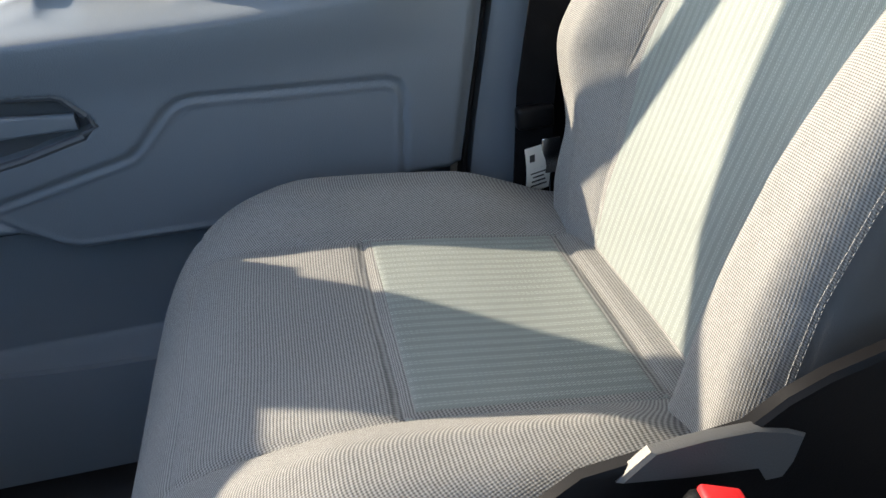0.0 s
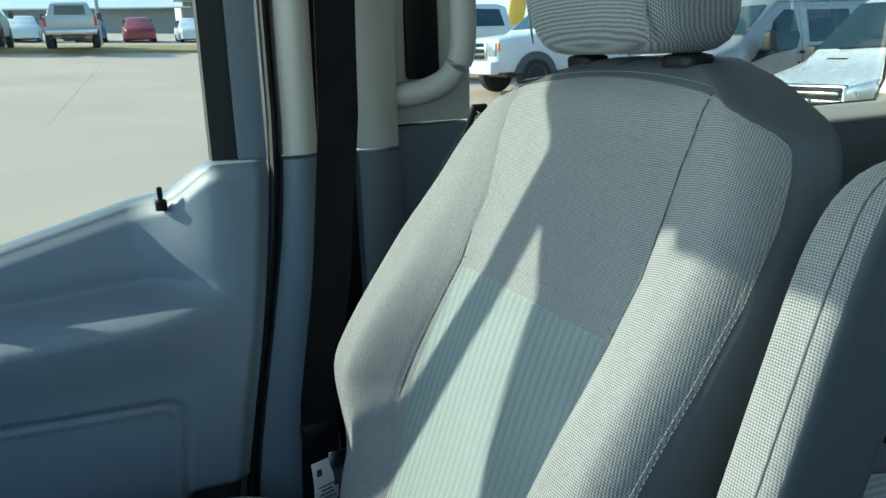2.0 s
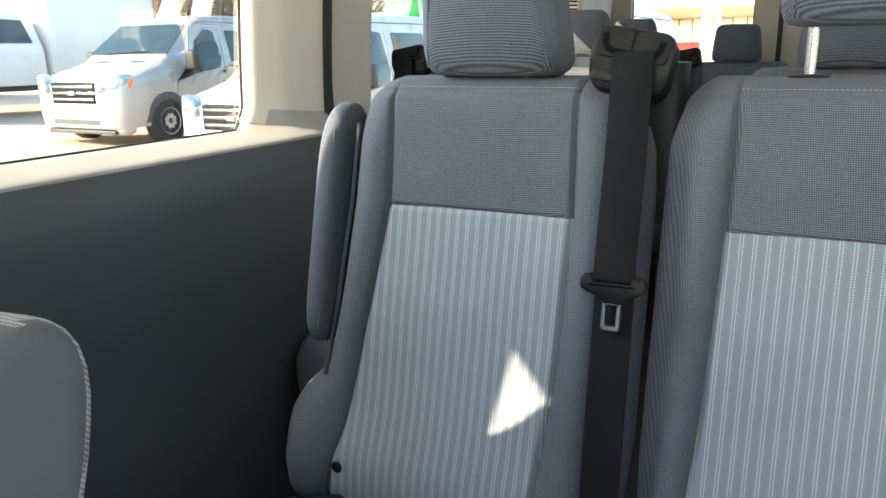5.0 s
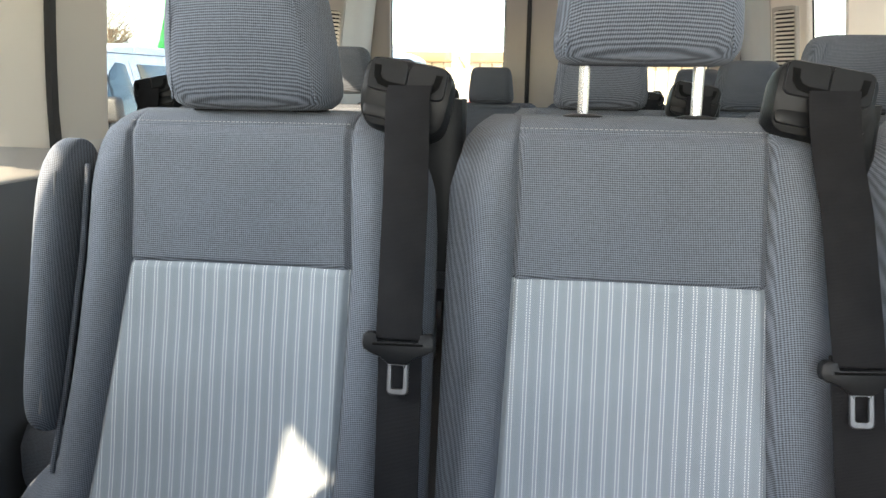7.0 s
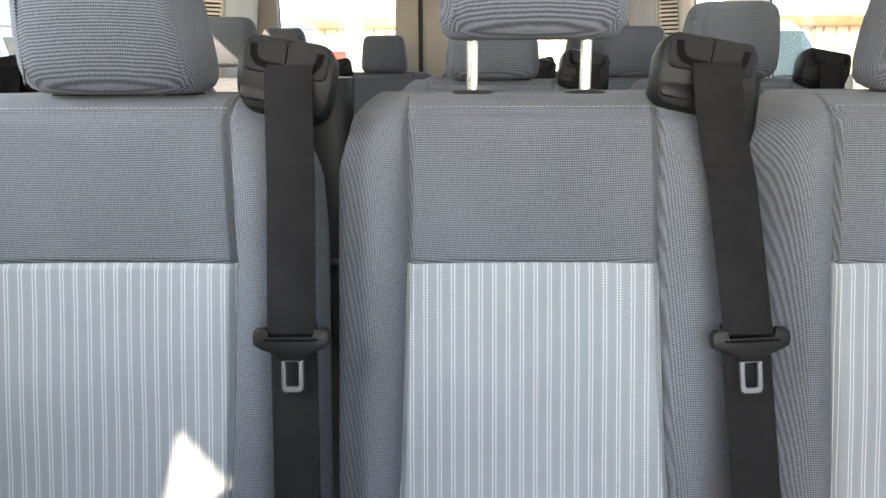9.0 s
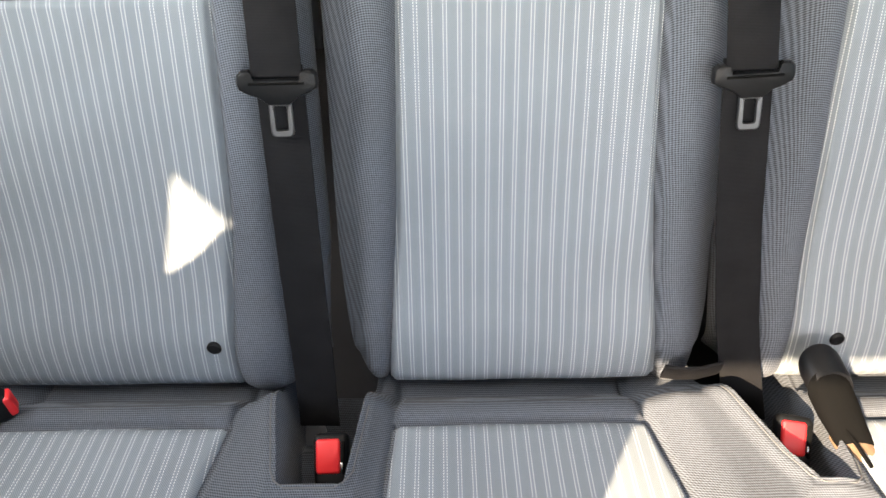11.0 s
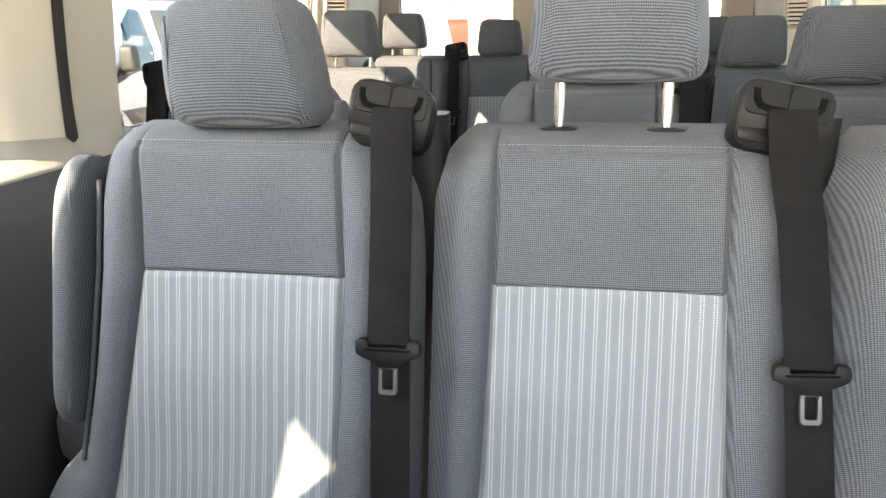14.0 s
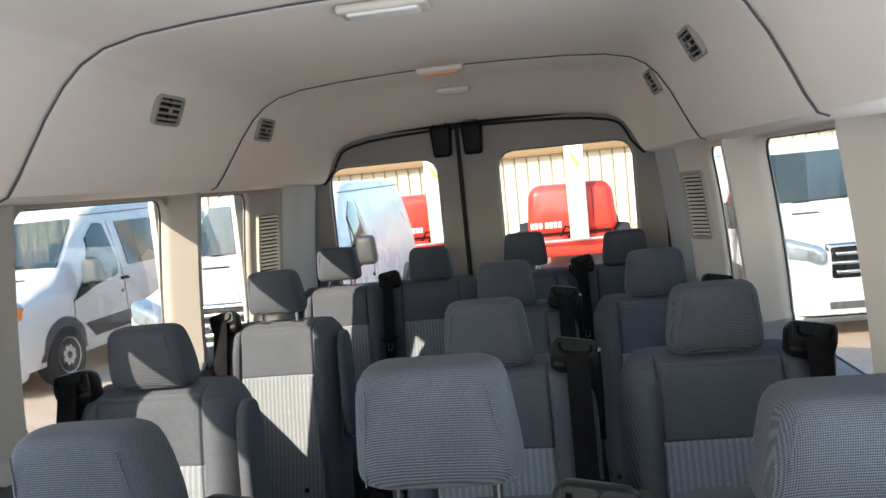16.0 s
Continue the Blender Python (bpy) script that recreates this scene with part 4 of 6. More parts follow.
def slot_rim():
    """Outline of the guide's slot: a level bar with an upturned hook at each end."""
    low = [(-0.0405, 0.029), (-0.0385, 0.014), (-0.032, 0.0055), (-0.022, 0.003)]
    high = [(0.021, 0.0105), (0.028, 0.013), (0.0315, 0.0185), (0.0325, 0.029)]
    pts = low + [(-p[0], p[1]) for p in low[::-1]] + [(0.0325, 0.029), (0.0315, 0.0185), (0.028, 0.013), (0.021, 0.0105)]
    pts += [(-p[0], p[1]) for p in high]
    return [(a, b, 0.0, 0.0) for a, b in pts]


SLOT_RIM = slot_rim()


def armrest_parts(parent, x, name="armrest"):
    """An armrest folded up beside the backrest: a slim pad with a welted face."""
    s = -1 if x > 0 else 1
    loops = []
    for k in range(31):
        t = 0.5 - 0.5 * math.cos(math.pi * k / 30)
        z = 0.622 + 0.345 * t
        e = max(0.0, 1 - abs(2 * t - 1) ** 7) ** 0.5
        loops.append([(x - s * 0.014 * (1 - t) + a, bench_front(z) + 0.032 + b + 0.012 * (1 - t), z) for a, b in round_rect(0.030 * (0.6 + 0.4 * e), 0.100 * e + 0.004, 0.013, 36)])
    a = part(name, loft(loops), CLOTH, parent, "folded-up padded armrest")
    for dx in (0.0105,):
        part("piping", tube([(x - s * 0.014 * (1 - t) + s * dx, bench_front(0.622 + 0.345 * t) + 0.032 - 0.0455 + 0.012 * (1 - t), 0.622 + 0.345 * t) for t in [0.1 + 0.8 * k / 16 for k in range(17)]], 0.0014, 6), SEAM, a, "dark piping")
    return a


def cushion_shape(w, y_back, y_front, z_top, h, bolster, inner, z_rise=0.02, n=44):
    loops = []
    m = 22
    for k in range(m + 1):
        t = k / m
        y = y_back + (y_front - y_back) * t
        nose = smooth(0.80, 1.0, t)
        ee = math.sqrt(max(0.0, 1 - ((t - 0.86) / 0.14) ** 2)) if t > 0.86 else 1.0
        ee = max(ee, 0.12)
        if t < 0.04:
            ee = 0.8 + 0.2 * t / 0.04
        hh = h * (0.45 + 0.55 * ee)
        ww = w - 0.05 * (1 - ee)
        top = z_top + z_rise * smooth(0.1, 0.8, t) - (h * 0.45) * (1 - ee)
        lp = []
        for a, b in round_rect(ww, hh, min(0.035, hh * 0.4), n):
            z = top - hh / 2 + b
            if b > 0:
                z += bolster * smooth(inner, inner + 0.05, abs(a)) * ee * (1 - 0.5 * smooth(ww / 2 - 0.03, ww / 2, abs(a)))
            lp.append((a, y, z))
        loops.append(lp)
    return loft(loops)


def cushion_inlay(x0, x1, y0, y1, top, proud=0.0022, sink=0.005):
    def f(u, v):
        y = y0 + (y1 - y0) * v
        e = min(u * (x1 - x0), (1 - u) * (x1 - x0), v * abs(y1 - y0), (1 - v) * abs(y1 - y0))
        return (x0 + (x1 - x0) * u, y, top(y) - sink + (sink + proud) * smooth(0, 0.008, e))
    us = [0, 0.01, 0.02, 0.035, 0.05] + [0.05 + 0.9 * k / 10 for k in range(1, 10)] + [0.95, 0.965, 0.98, 0.99, 1]
    pts = [f(u, v) for v in us for u in us]
    w = len(us)
    return pts, [(j * w + i, j * w + i + 1, (j + 1) * w + i + 1, (j + 1) * w + i) for j in range(w - 1) for i in range(w - 1)]


SEAT_LABEL = "grey ribbed cloth bench seat with pinstripe inserts"


def bench_seat(x, y, z, lift=0.0, belt=0, arm=0, label=SEAT_LABEL, group="bench seats", studs=(-0.175, 0.088), sway=((1.0, 0.0), (0.4, 0.0)), shift=0.0, tongue=0.745, cushion=True, lines=PLAIN_SEAT):
    """One place of a bench: cushion, backrest with its sewn panels, headrest, belt (+1: at its right shoulder, -1: left), armrest."""
    s = thing("passenger_seat", label, "seat", pose(x, y, z), group)
    body, upper, lower = back_of(lines)
    back = part("backrest", body, CLOTH, s, angle=60)
    up = part("upper_panel", upper, CLOTH, back, angle=60)
    part("lower_panel", lower, CLOTH_INSERT, back, "pale pinstriped insert", angle=60)
    sl, sr = lines[0](HEAD), lines[1](HEAD)
    part("stitching", stitches([(sl + (sr - sl) * k / 30, bench_front(HEAD + 0.006) + 0.0078, HEAD + 0.006) for k in range(31)], 0.0052, 0.0034, 0.00033), THREAD, up, "pale top stitching")
    if studs:
        for a in studs:
            d0 = bench_front(0.468) - 0.0105
            part("stud", loft([[(a + r * math.cos(q), d0 + 0.002 - dy, 0.468 + r * math.sin(q)) for q in [2 * math.pi * k / 16 for k in range(16)]] for r, dy in ((0.0085, -0.003), (0.0085, 0.002), (0.0065, 0.0035), (0.004, 0.0028))]), BLACK, back, "black plastic stud")
    top = lambda yy: 0.430 + 0.02 * smooth(0.1, 0.8, (-0.02 - yy) / 0.55)
    if cushion:
        cu = part("cushion", cushion_shape(0.442, -0.02, -0.47 if arm else -0.57, 0.430, 0.13, 0.012, 0.14), CLOTH, s)
        part("rear_panel", cushion_inlay(-0.138, 0.138, -0.178, -0.085, top, 0.004), CLOTH, cu)
        part("insert", cushion_inlay(-0.138, 0.138, -0.34 if arm else -0.37, -0.180, top), CLOTH_INSERT, cu, "pale pinstriped insert")
    part("base", rbox(0.40, 0.44, 0.05, 0.012, 2, (0, -0.28, 0.285)), TRIM_DARK, s)
    for a in (-1, 1):
        for b in (-0.46, -0.10):
            part("leg", rbox(0.03, 0.04, 0.27, 0.006, 2, (a * 0.16, b, 0.135)), TRIM_DARK, s)
    add_headrest(s, 0.088, BENCH_TOP - 0.002, lift, 0.200, 0.166, 0.150, 0.105, 0.0610)
    if belt:
        belt_parts(s, belt * 0.190, sway, tongue, shift)
    if arm:
        armrest_parts(s, arm * 0.226)
        # the welt along the backrest's edge, beside the folded armrest
        out = lines[2] if arm < 0 else lines[3]
        part("piping", tube([(out(zz) - arm * 0.012, bench_front(zz) + 0.024, zz) for zz in [0.578 + 0.36 * k / 24 for k in range(25)]], 0.0034, 8), CLOTH, back, "welted edge")
    return s


ROWS_Y = [1.0, 1.795, 2.645, 3.49]
DROP = [0.0, -0.010, -0.026, -0.026]
bench_seat(-0.275, ROWS_Y[0], 0, 0.006, 1, -1, "grey ribbed cloth bench seat, folded armrest beside the aisle", sway=((1.0, 0.004), (0.6, 0.010), (0.4, 0.012)), tongue=0.745, cushion=False, lines=AISLE_SEAT)
bench_seat(0.162, ROWS_Y[0], 0, 0.060, 1, 0, "grey ribbed cloth bench seat with its headrest raised on steel posts", studs=(), sway=((0.98, -0.004), (0.73, 0.019), (0.62, 0.028), (0.5, 0.046), (0.41, 0.066), (0.37, 0.075)), shift=-0.012, tongue=0.745, cushion=False)
bench_seat(0.612, ROWS_Y[0], 0, 0.006, 1, 0, studs=(-0.092, 0.16), cushion=False, lines=WINDOW_SEAT)
for r in (1, 2):
    bench_seat(-0.635, ROWS_Y[r], DROP[r], 0.006 if r == 1 else 0.04, -1, 1, "grey ribbed cloth single seat with folded armrest by the window", "single window seats")
    bench_seat(0.157, ROWS_Y[r], DROP[r], 0.006, 1, 0)
    bench_seat(0.640, ROWS_Y[r], DROP[r], 0.006, 1, 0)
for x, lift, belt in ((-0.642, 0.036, 0), (-0.222, 0.004, -1), (0.205, 0.03, 0), (0.632, 0.004, -1)):
    bench_seat(x, ROWS_Y[3], DROP[3], lift, belt, 0, "grey ribbed cloth seat of the rearmost bench", "rear bench seats")

# buckles between the seats of the first bench
def buckle(x, y, z, rx, ry, rz, label, end=False):
    """A flat black housing with a framed red button; end: the button sits in its end."""
    b = thing("belt_buckle", label, "buckle", pose(x, y, z, rx, ry, rz), "belt buckles")
    part("housing", bent(rbox(0.039, 0.024, 0.088, 0.008, 3), lambda a, c, e: (a * (0.86 + 0.14 * smooth(-0.044, 0.0, e)), c, e)), CHARCOAL, b)
    if end:
        part("release_button", rbox(0.027, 0.019, 0.010, 0.003, 3, (0, -0.001, 0.0425)), RED, b, "red release button")
    else:
        part("release_button", rbox(0.026, 0.010, 0.036, 0.0035, 3, (-0.0025, -0.0095, 0.020)), RED, b, "red release button")
        part("tongue_slot", rbox(0.0035, 0.004, 0.034, 0.001, 2, (0.0135, -0.0113, 0.018)), VOID, b, "dark tongue slot")
        part("catch", rbox(0.003, 0.003, 0.007, 0.0008, 2, (0.0118, -0.0135, 0.010)), CHROME, b, "steel catch")
    return b


buckle(-0.046, 0.788, 0.398, -46, 0, 2, "black belt buckle with red release button in the cushion recess")
buckle(0.443, 0.800, 0.402, -46, 4, -9, "black belt buckle with red release button beside the cushion")
buckle(-0.437, 0.832, 0.447, 4, 84, 28, "black belt buckle lying beside the outer cushion", True)
buckle(-0.098, -0.078, 0.510, -8, 16, 80, "black belt buckle with red release button beside the front seat", True)
stalk = thing("buckle_stalk", "black webbing stalk of the outer belt buckle", "buckle stalk")
part("webbing", ribbon([(-0.470, 0.814, 0.443), (-0.492, 0.800, 0.434), (-0.512, 0.793, 0.418), (-0.525, 0.79, 0.39)], (0.3, -0.55, 0.78), 0.034, 0.006), WEB, stalk)
sl = thing("buckle_sleeve", "black rubber belt sleeve with a worn tan end", "belt sleeve", pose(-0.008, 0, -0.004))
part("cap", loft([[(0.490 + r * math.cos(q) + 0.001 * k, 0.874 - 0.036 * k / 5 + 0.35 * r * math.sin(q), 0.476 - 0.010 * k / 5 + 0.93 * r * math.sin(q)) for q in [2 * math.pi * i / 24 for i in range(24)]] for k, r in ((0, 0.016), (0.3, 0.0215), (1, 0.023), (4.4, 0.0232), (5, 0.022))]), BLACK, sl)
part("sleeve", loft([[(0.492 + 0.016 * t + w * math.cos(q), 0.842 - 0.066 * t + 0.4 * h * math.sin(q), 0.466 - 0.034 * t + h * math.sin(q)) for q in [2 * math.pi * i / 20 for i in range(20)]] for t, w, h in ((0, 0.0225, 0.0215), (0.25, 0.0225, 0.020), (0.6, 0.020, 0.015), (0.9, 0.019, 0.0125), (1.0, 0.016, 0.010))]), VOID, sl, "folded black sleeve")
part("tip", loft([[(0.502 + 0.014 * t + w * math.cos(q), 0.800 - 0.050 * t, 0.4385 - 0.012 * t + h * math.sin(q)) for q in [2 * math.pi * i / 20 for i in range(20)]] for t, w, h in ((0, 0.019, 0.0115), (0.5, 0.021, 0.0105), (0.85, 0.020, 0.009), (1.0, 0.012, 0.005))]), worn("tan_webbing", (0.115, 0.072, 0.042), 0.8, amount=0.4, scale=40), sl, "worn tan end")
part("slit", tube([(0.492, 0.812, 0.4535), (0.501, 0.780, 0.4475), (0.507, 0.757, 0.442)], 0.0022, 6), VOID, sl)
lo = thing("belt_loop", "short black webbing loop beside the belt", "belt loop")
part("webbing", ribbon([(0.318, 0.880, 0.452), (0.335, 0.874, 0.454), (0.355, 0.876, 0.452), (0.385, 0.888, 0.448)], (0, -0.35, 1), 0.026, 0.004), WEB, lo)

# the first bench's continuous cushion, with recesses for the buckles
INSERT_EDGES = [([0.64, 0.75, 0.82, 0.93], [-0.472, -0.440, -0.416, -0.410], [-0.180, -0.166, -0.156, -0.152]),
                ([0.64, 0.75, 0.83, 0.93], [0.009, 0.014, 0.019, 0.022], [0.328, 0.308, 0.293, 0.286]),
                ([0.64, 0.72, 0.83, 0.93], [0.514, 0.500, 0.479, 0.470], [0.79, 0.775, 0.752, 0.745])]
PIT_EDGES = [([0.735, 0.83, 0.93], [-0.083, -0.100, -0.112], [-0.029, -0.019, -0.010]),
             ([0.735, 0.766, 0.857, 0.93], [0.438, 0.421, 0.389, 0.376], [0.468, 0.474, 0.482, 0.488])]
PIT_FRONT, SEAM_REAR, SEAM_FRONT = 0.738, 0.828, 0.643


def pit_depth(x, y):
    """How far inside a buckle recess a place lies (outside: negative)."""
    return max(min(x - float(np.interp(y, t, a)), float(np.interp(y, t, b)) - x, y - PIT_FRONT) for t, a, b in PIT_EDGES)


def bench_top(x, y):
    """Height of the first bench's cushion; y from 0.43 (nose) to 0.98."""
    z = 0.432 + 0.012 * smooth(0.84, 0.55, y) - 0.046 * smooth(0.845, 0.915, y)
    gap, edge = 9.0, 9.0
    for t, a, b in INSERT_EDGES:
        l, r = float(np.interp(y, t, a)), float(np.interp(y, t, b))
        gap = min(gap, max(l - x, x - r))
        edge = min(edge, abs(x - l), abs(x - r))
    z += 0.014 * smooth(-0.004, 0.05, gap)
    if gap < 0:
        z += 0.005 * smooth(0.0, -0.06, gap) * (1 - smooth(SEAM_REAR - 0.02, SEAM_REAR, y)) - 0.004 * math.exp(-((y - SEAM_REAR) / 0.004) ** 2) - 0.004 * math.exp(-((y - SEAM_FRONT) / 0.004) ** 2)
    z -= 0.006 * math.exp(-(edge / 0.0052) ** 2) * (y > 0.50)
    if y < 0.53:
        z -= 0.11 * (1 - math.sqrt(max(0.0, 1 - ((0.53 - y) / 0.10) ** 2)))
    p = pit_depth(x, y)
    k = smooth(-0.006, 0.010, p)
    z += 0.009 * smooth(-0.032, -0.008, p) * (1 - k) * smooth(0.93, 0.86, y) - 0.0025 * math.exp(-((p + 0.011) / 0.003) ** 2)
    z -= 0.095 * k
    for e in (-0.515, 0.85):
        z -= 0.05 * smooth(0.035, 0.0, abs(x - e)) ** 2
    z += 0.001 * math.sin(37 * x + 15 * y) * math.sin(29 * y - 11 * x)
    return z


bench = thing("bench_cushion", "continuous grey cloth bench cushion with pinstripe inserts and buckle recesses", "seat cushion")
bx = slab(lambda u, v: (-0.515 + 1.365 * u, 0.432 + 0.55 * v, bench_top(-0.515 + 1.365 * u, 0.432 + 0.55 * v)), 760, 230, (0, 0, -0.12))
part("pad", bx, CLOTH, bench, angle=60)
for t, a, b in INSERT_EDGES:
    def insert(u, v, y0, y1):
        y = y0 + (y1 - y0) * v
        l, r = float(np.interp(y, t, a)), float(np.interp(y, t, b))
        x = l + (r - l) * u
        e = min(u * (r - l), (1 - u) * (r - l), v * abs(y1 - y0), (1 - v) * abs(y1 - y0))
        return (x, y, bench_top(x, y) - 0.004 + 0.0062 * smooth(0, 0.006, e))
    part("insert", grid(lambda u, v: insert(u, v, SEAM_REAR - 0.001, SEAM_FRONT + 0.001), 70, 40), CLOTH_INSERT, bench, "pale pinstriped insert", angle=60)
    part("rear_panel", grid(lambda u, v: insert(u, v, 0.905, SEAM_REAR + 0.001), 60, 20), CLOTH, bench, angle=60)
    part("front_panel", grid(lambda u, v: insert(u, v, SEAM_FRONT - 0.001, 0.50), 60, 30), CLOTH, bench, angle=60)
for t, a, b in PIT_EDGES:
    # sewn seam round the mouth of the recess
    left = [(float(np.interp(y, t, a)) - 0.011, y) for y in [0.86 - 0.11 * k / 12 for k in range(13)]]
    right = [(float(np.interp(y, t, b)) + 0.011, y) for y in [0.75 + 0.09 * k / 12 for k in range(13)]]
    front_ = [(left[-1][0] + 0.006, 0.736), (left[-1][0] + 0.016, 0.728), (right[0][0] - 0.016, 0.728), (right[0][0] - 0.006, 0.736)]
    part("seam", tube([(x, y, bench_top(x, y) + 0.0008) for x, y in left + front_ + right], 0.0009, 5), SEAM, bench)

# ---------------------------------------------------------------- front passenger seat
FX, FY = -0.433, 0.17


def front_face(z):
    return (z - 0.797) * 0.40 - 0.012 * math.sin(math.pi * min(1, max(0, (z - 0.45) / 0.5)))


def front_half(z):
    """Half the backrest's breadth at a height: an arched top over straight flanks."""
    w = 0.262 + 0.022 * smooth(0.78, 0.56, z) - 0.03 * smooth(0.50, 0.43, z)
    if z > 0.88:
        w *= max(0.02, 1 - ((z - 0.88) / 0.131) ** 2.6) ** 0.5
    return w


def front_right(z):
    """The outer stitched seam on the inboard flank; at the top it swings in to the panel's corner."""
    return float(np.interp(z, [0.40, 0.45, 0.52, 0.60, 0.70, 0.80, 0.85, 0.90, 0.93, 0.9525, 0.965, 0.976, 0.985, 0.992, 1.0, 1.02], [0.235, 0.256, 0.260, 0.249, 0.249, 0.253, 0.251, 0.243, 0.232, 0.219, 0.211, 0.201, 0.188, 0.172, 0.145, 0.04]))


def seam_left(z):
    return -float(np.interp(z, [0.44, 0.52, 0.62, 0.70, 0.80, 0.87, 0.93, 0.99], [0.118, 0.150, 0.158, 0.145, 0.124, 0.130, 0.152, 0.156]))


def seam_right(z):
    return float(np.interp(z, [0.44, 0.52, 0.66, 0.74, 0.80, 0.85, 0.93, 0.99], [0.126, 0.132, 0.132, 0.141, 0.152, 0.156, 0.146, 0.147]))


def seam_top(x):
    return 0.9934 - 0.011 * (x / 0.15) ** 2


def groove(d, width=0.0032):
    return math.exp(-(d / width) ** 2)


def front_pad(x, z, seams=True):
    """The backrest's padded face: hollow middle, full side bolsters, sunk seams."""
    a, hw = abs(x), front_right(z) if x > 0 else front_half(z)
    line = seam_right(z) if x > 0 else -seam_left(z)
    tall = 0.008 + 0.058 * smooth(0.97, 0.66, z) - 0.012 * smooth(0.56, 0.44, z)
    if x < 0:
        tall -= 0.038 * smooth(0.68, 0.54, z)
    crest = line + 0.45 * (hw - line)
    y = front_face(z) - tall * smooth(line - 0.02, crest, a)
    r = min(0.034, hw * 0.5)
    t = max(0.0, (a - (hw - r)) / r)
    drop = 0.046 * min(1.0, t) ** 2 if x > 0 else 0.040 * (1 - math.sqrt(max(0.0, 1 - min(1.0, t) ** 2)))
    y += drop * min(1.0, hw / 0.2)
    t = max(0.0, (z - 0.962) / 0.050)
    y += 0.055 * (1 - math.sqrt(max(0.0, 1 - min(1.0, t) ** 2)))
    t = max(0.0, (0.46 - z) / 0.06)
    y += 0.04 * t * t
    if seams:
        y += 0.0025 * groove(a - line) * (z < seam_top(x) + 0.004)
        y += 0.002 * groove(z - seam_top(x)) * (z > 0.93) * (a < 0.16)
        y += 0.0035 * groove(a - (hw - 0.006)) * (z < 0.985)
    # soft creases in the cloth
    y += 0.0012 * math.sin(23 * z + 9 * x) * math.sin(17 * x - 6 * z)
    return y


def arched(x, z):
    """The height at which a level of the backrest runs: the last ones follow the arched top seam."""
    return z - 0.011 * min(1.3, (x / 0.15) ** 2) * smooth(0.94, 0.99, z)


def front_back_shape():
    loops, nf = [], 165
    zs = [0.405 + 0.575 * k / 170 for k in range(171)] + [0.98 + 0.0308 * math.sin(k / 14 * math.pi / 2) for k in range(1, 15)]
    for z in zs:
        hw, inboard = front_half(z), front_right(z)
        slim = 1 - 0.07 * smooth(0.80, 0.90, z) - 0.16 * smooth(0.66, 0.54, z)
        xs = [-hw + (hw + inboard) * k / (nf - 1) for k in range(nf)]
        lp = [(x * (slim if x < 0 else 1), front_pad(x, arched(x, z)), arched(x, z)) for x in xs]
        back = front_face(z) + 0.145 - 0.062 * smooth(0.76, 0.90, z)
        back = max(back, lp[nf // 2][1] + 0.006)
        e = lp[-1][1]
        right = [(0.72 * inboard + (0.28 * inboard + 0.008 * min(1.0, k / 4)) * math.cos(a) ** 0.45, e + (back - e) * math.sin(a) ** 0.8, z) for k, a in [(k, math.pi / 2 * k / 13) for k in range(1, 13)]]
        lp += right + [(inboard * 0.70, back, z), (0.0, back + 0.004, z), (-hw * (0.86 - 0.25 * smooth(0.8, 0.9, z)), back, z)]
        lp += [(-(hw + 0.004 * math.sin(math.pi * k / 12)) * slim, lp[0][1] + (e + (back - 0.03 - e) * k / 12 - lp[0][1]) * (1 - 0.4 * smooth(0.8, 0.9, z)), z) for k in range(12, 0, -1)]
        loops.append(lp[:nf] + [(x, y, arched(x, z)) for x, y, q in lp[nf:]])
    return loft(loops)


def front_panel_shape(z0, z1, proud=0.0008):
    """A sewn-in panel between the two seams of the backrest."""
    us = [0, 0.008, 0.018, 0.03, 0.05] + [0.05 + 0.9 * k / 36 for k in range(1, 36)] + [0.95, 0.97, 0.982, 0.992, 1]
    vs = [k / 70 for k in range(71)]
    pts = []
    for v in vs:
        for u in us:
            zb = z0 + (min(z1, 0.98) - z0) * v
            x = seam_left(zb) + (seam_right(zb) - seam_left(zb)) * u
            top = min(z1, seam_top(x) - 0.001)
            z = z0 + (top - z0) * v
            e = min(u * 0.28, (1 - u) * 0.28, v * (top - z0), (1 - v) * (top - z0))
            pts.append((x, front_pad(x, z, False) + 0.0032 - (0.0032 + proud) * smooth(0, 0.011, e), z))
    w = len(us)
    return pts, [(j * w + i, j * w + i + 1, (j + 1) * w + i + 1, (j + 1) * w + i) for j in range(len(vs) - 1) for i in range(w - 1)]


fs = thing("front_seat", "grey woven cloth front passenger seat with pale insert", "seat", pose(FX, FY, 0))
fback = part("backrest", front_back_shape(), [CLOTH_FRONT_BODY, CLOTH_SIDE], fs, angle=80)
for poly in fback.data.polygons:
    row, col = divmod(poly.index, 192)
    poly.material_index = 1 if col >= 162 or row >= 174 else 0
part("upper_panel", front_panel_shape(0.805, 0.995), CLOTH_FRONT_BODY, fback, angle=60)
part("lower_panel", front_panel_shape(0.45, 0.803), CLOTH_FRONT, fback, "pale herringbone insert", angle=60)
part("seam_stitching", stitches([(-(front_half(z) - 0.0062), front_pad(-(front_half(z) - 0.0062), z, False) - 0.0003, z) for z in [0.65 + 0.33 * k / 130 for k in range(131)]], r=0.00045), THREAD, fback, "pale stitched seam")
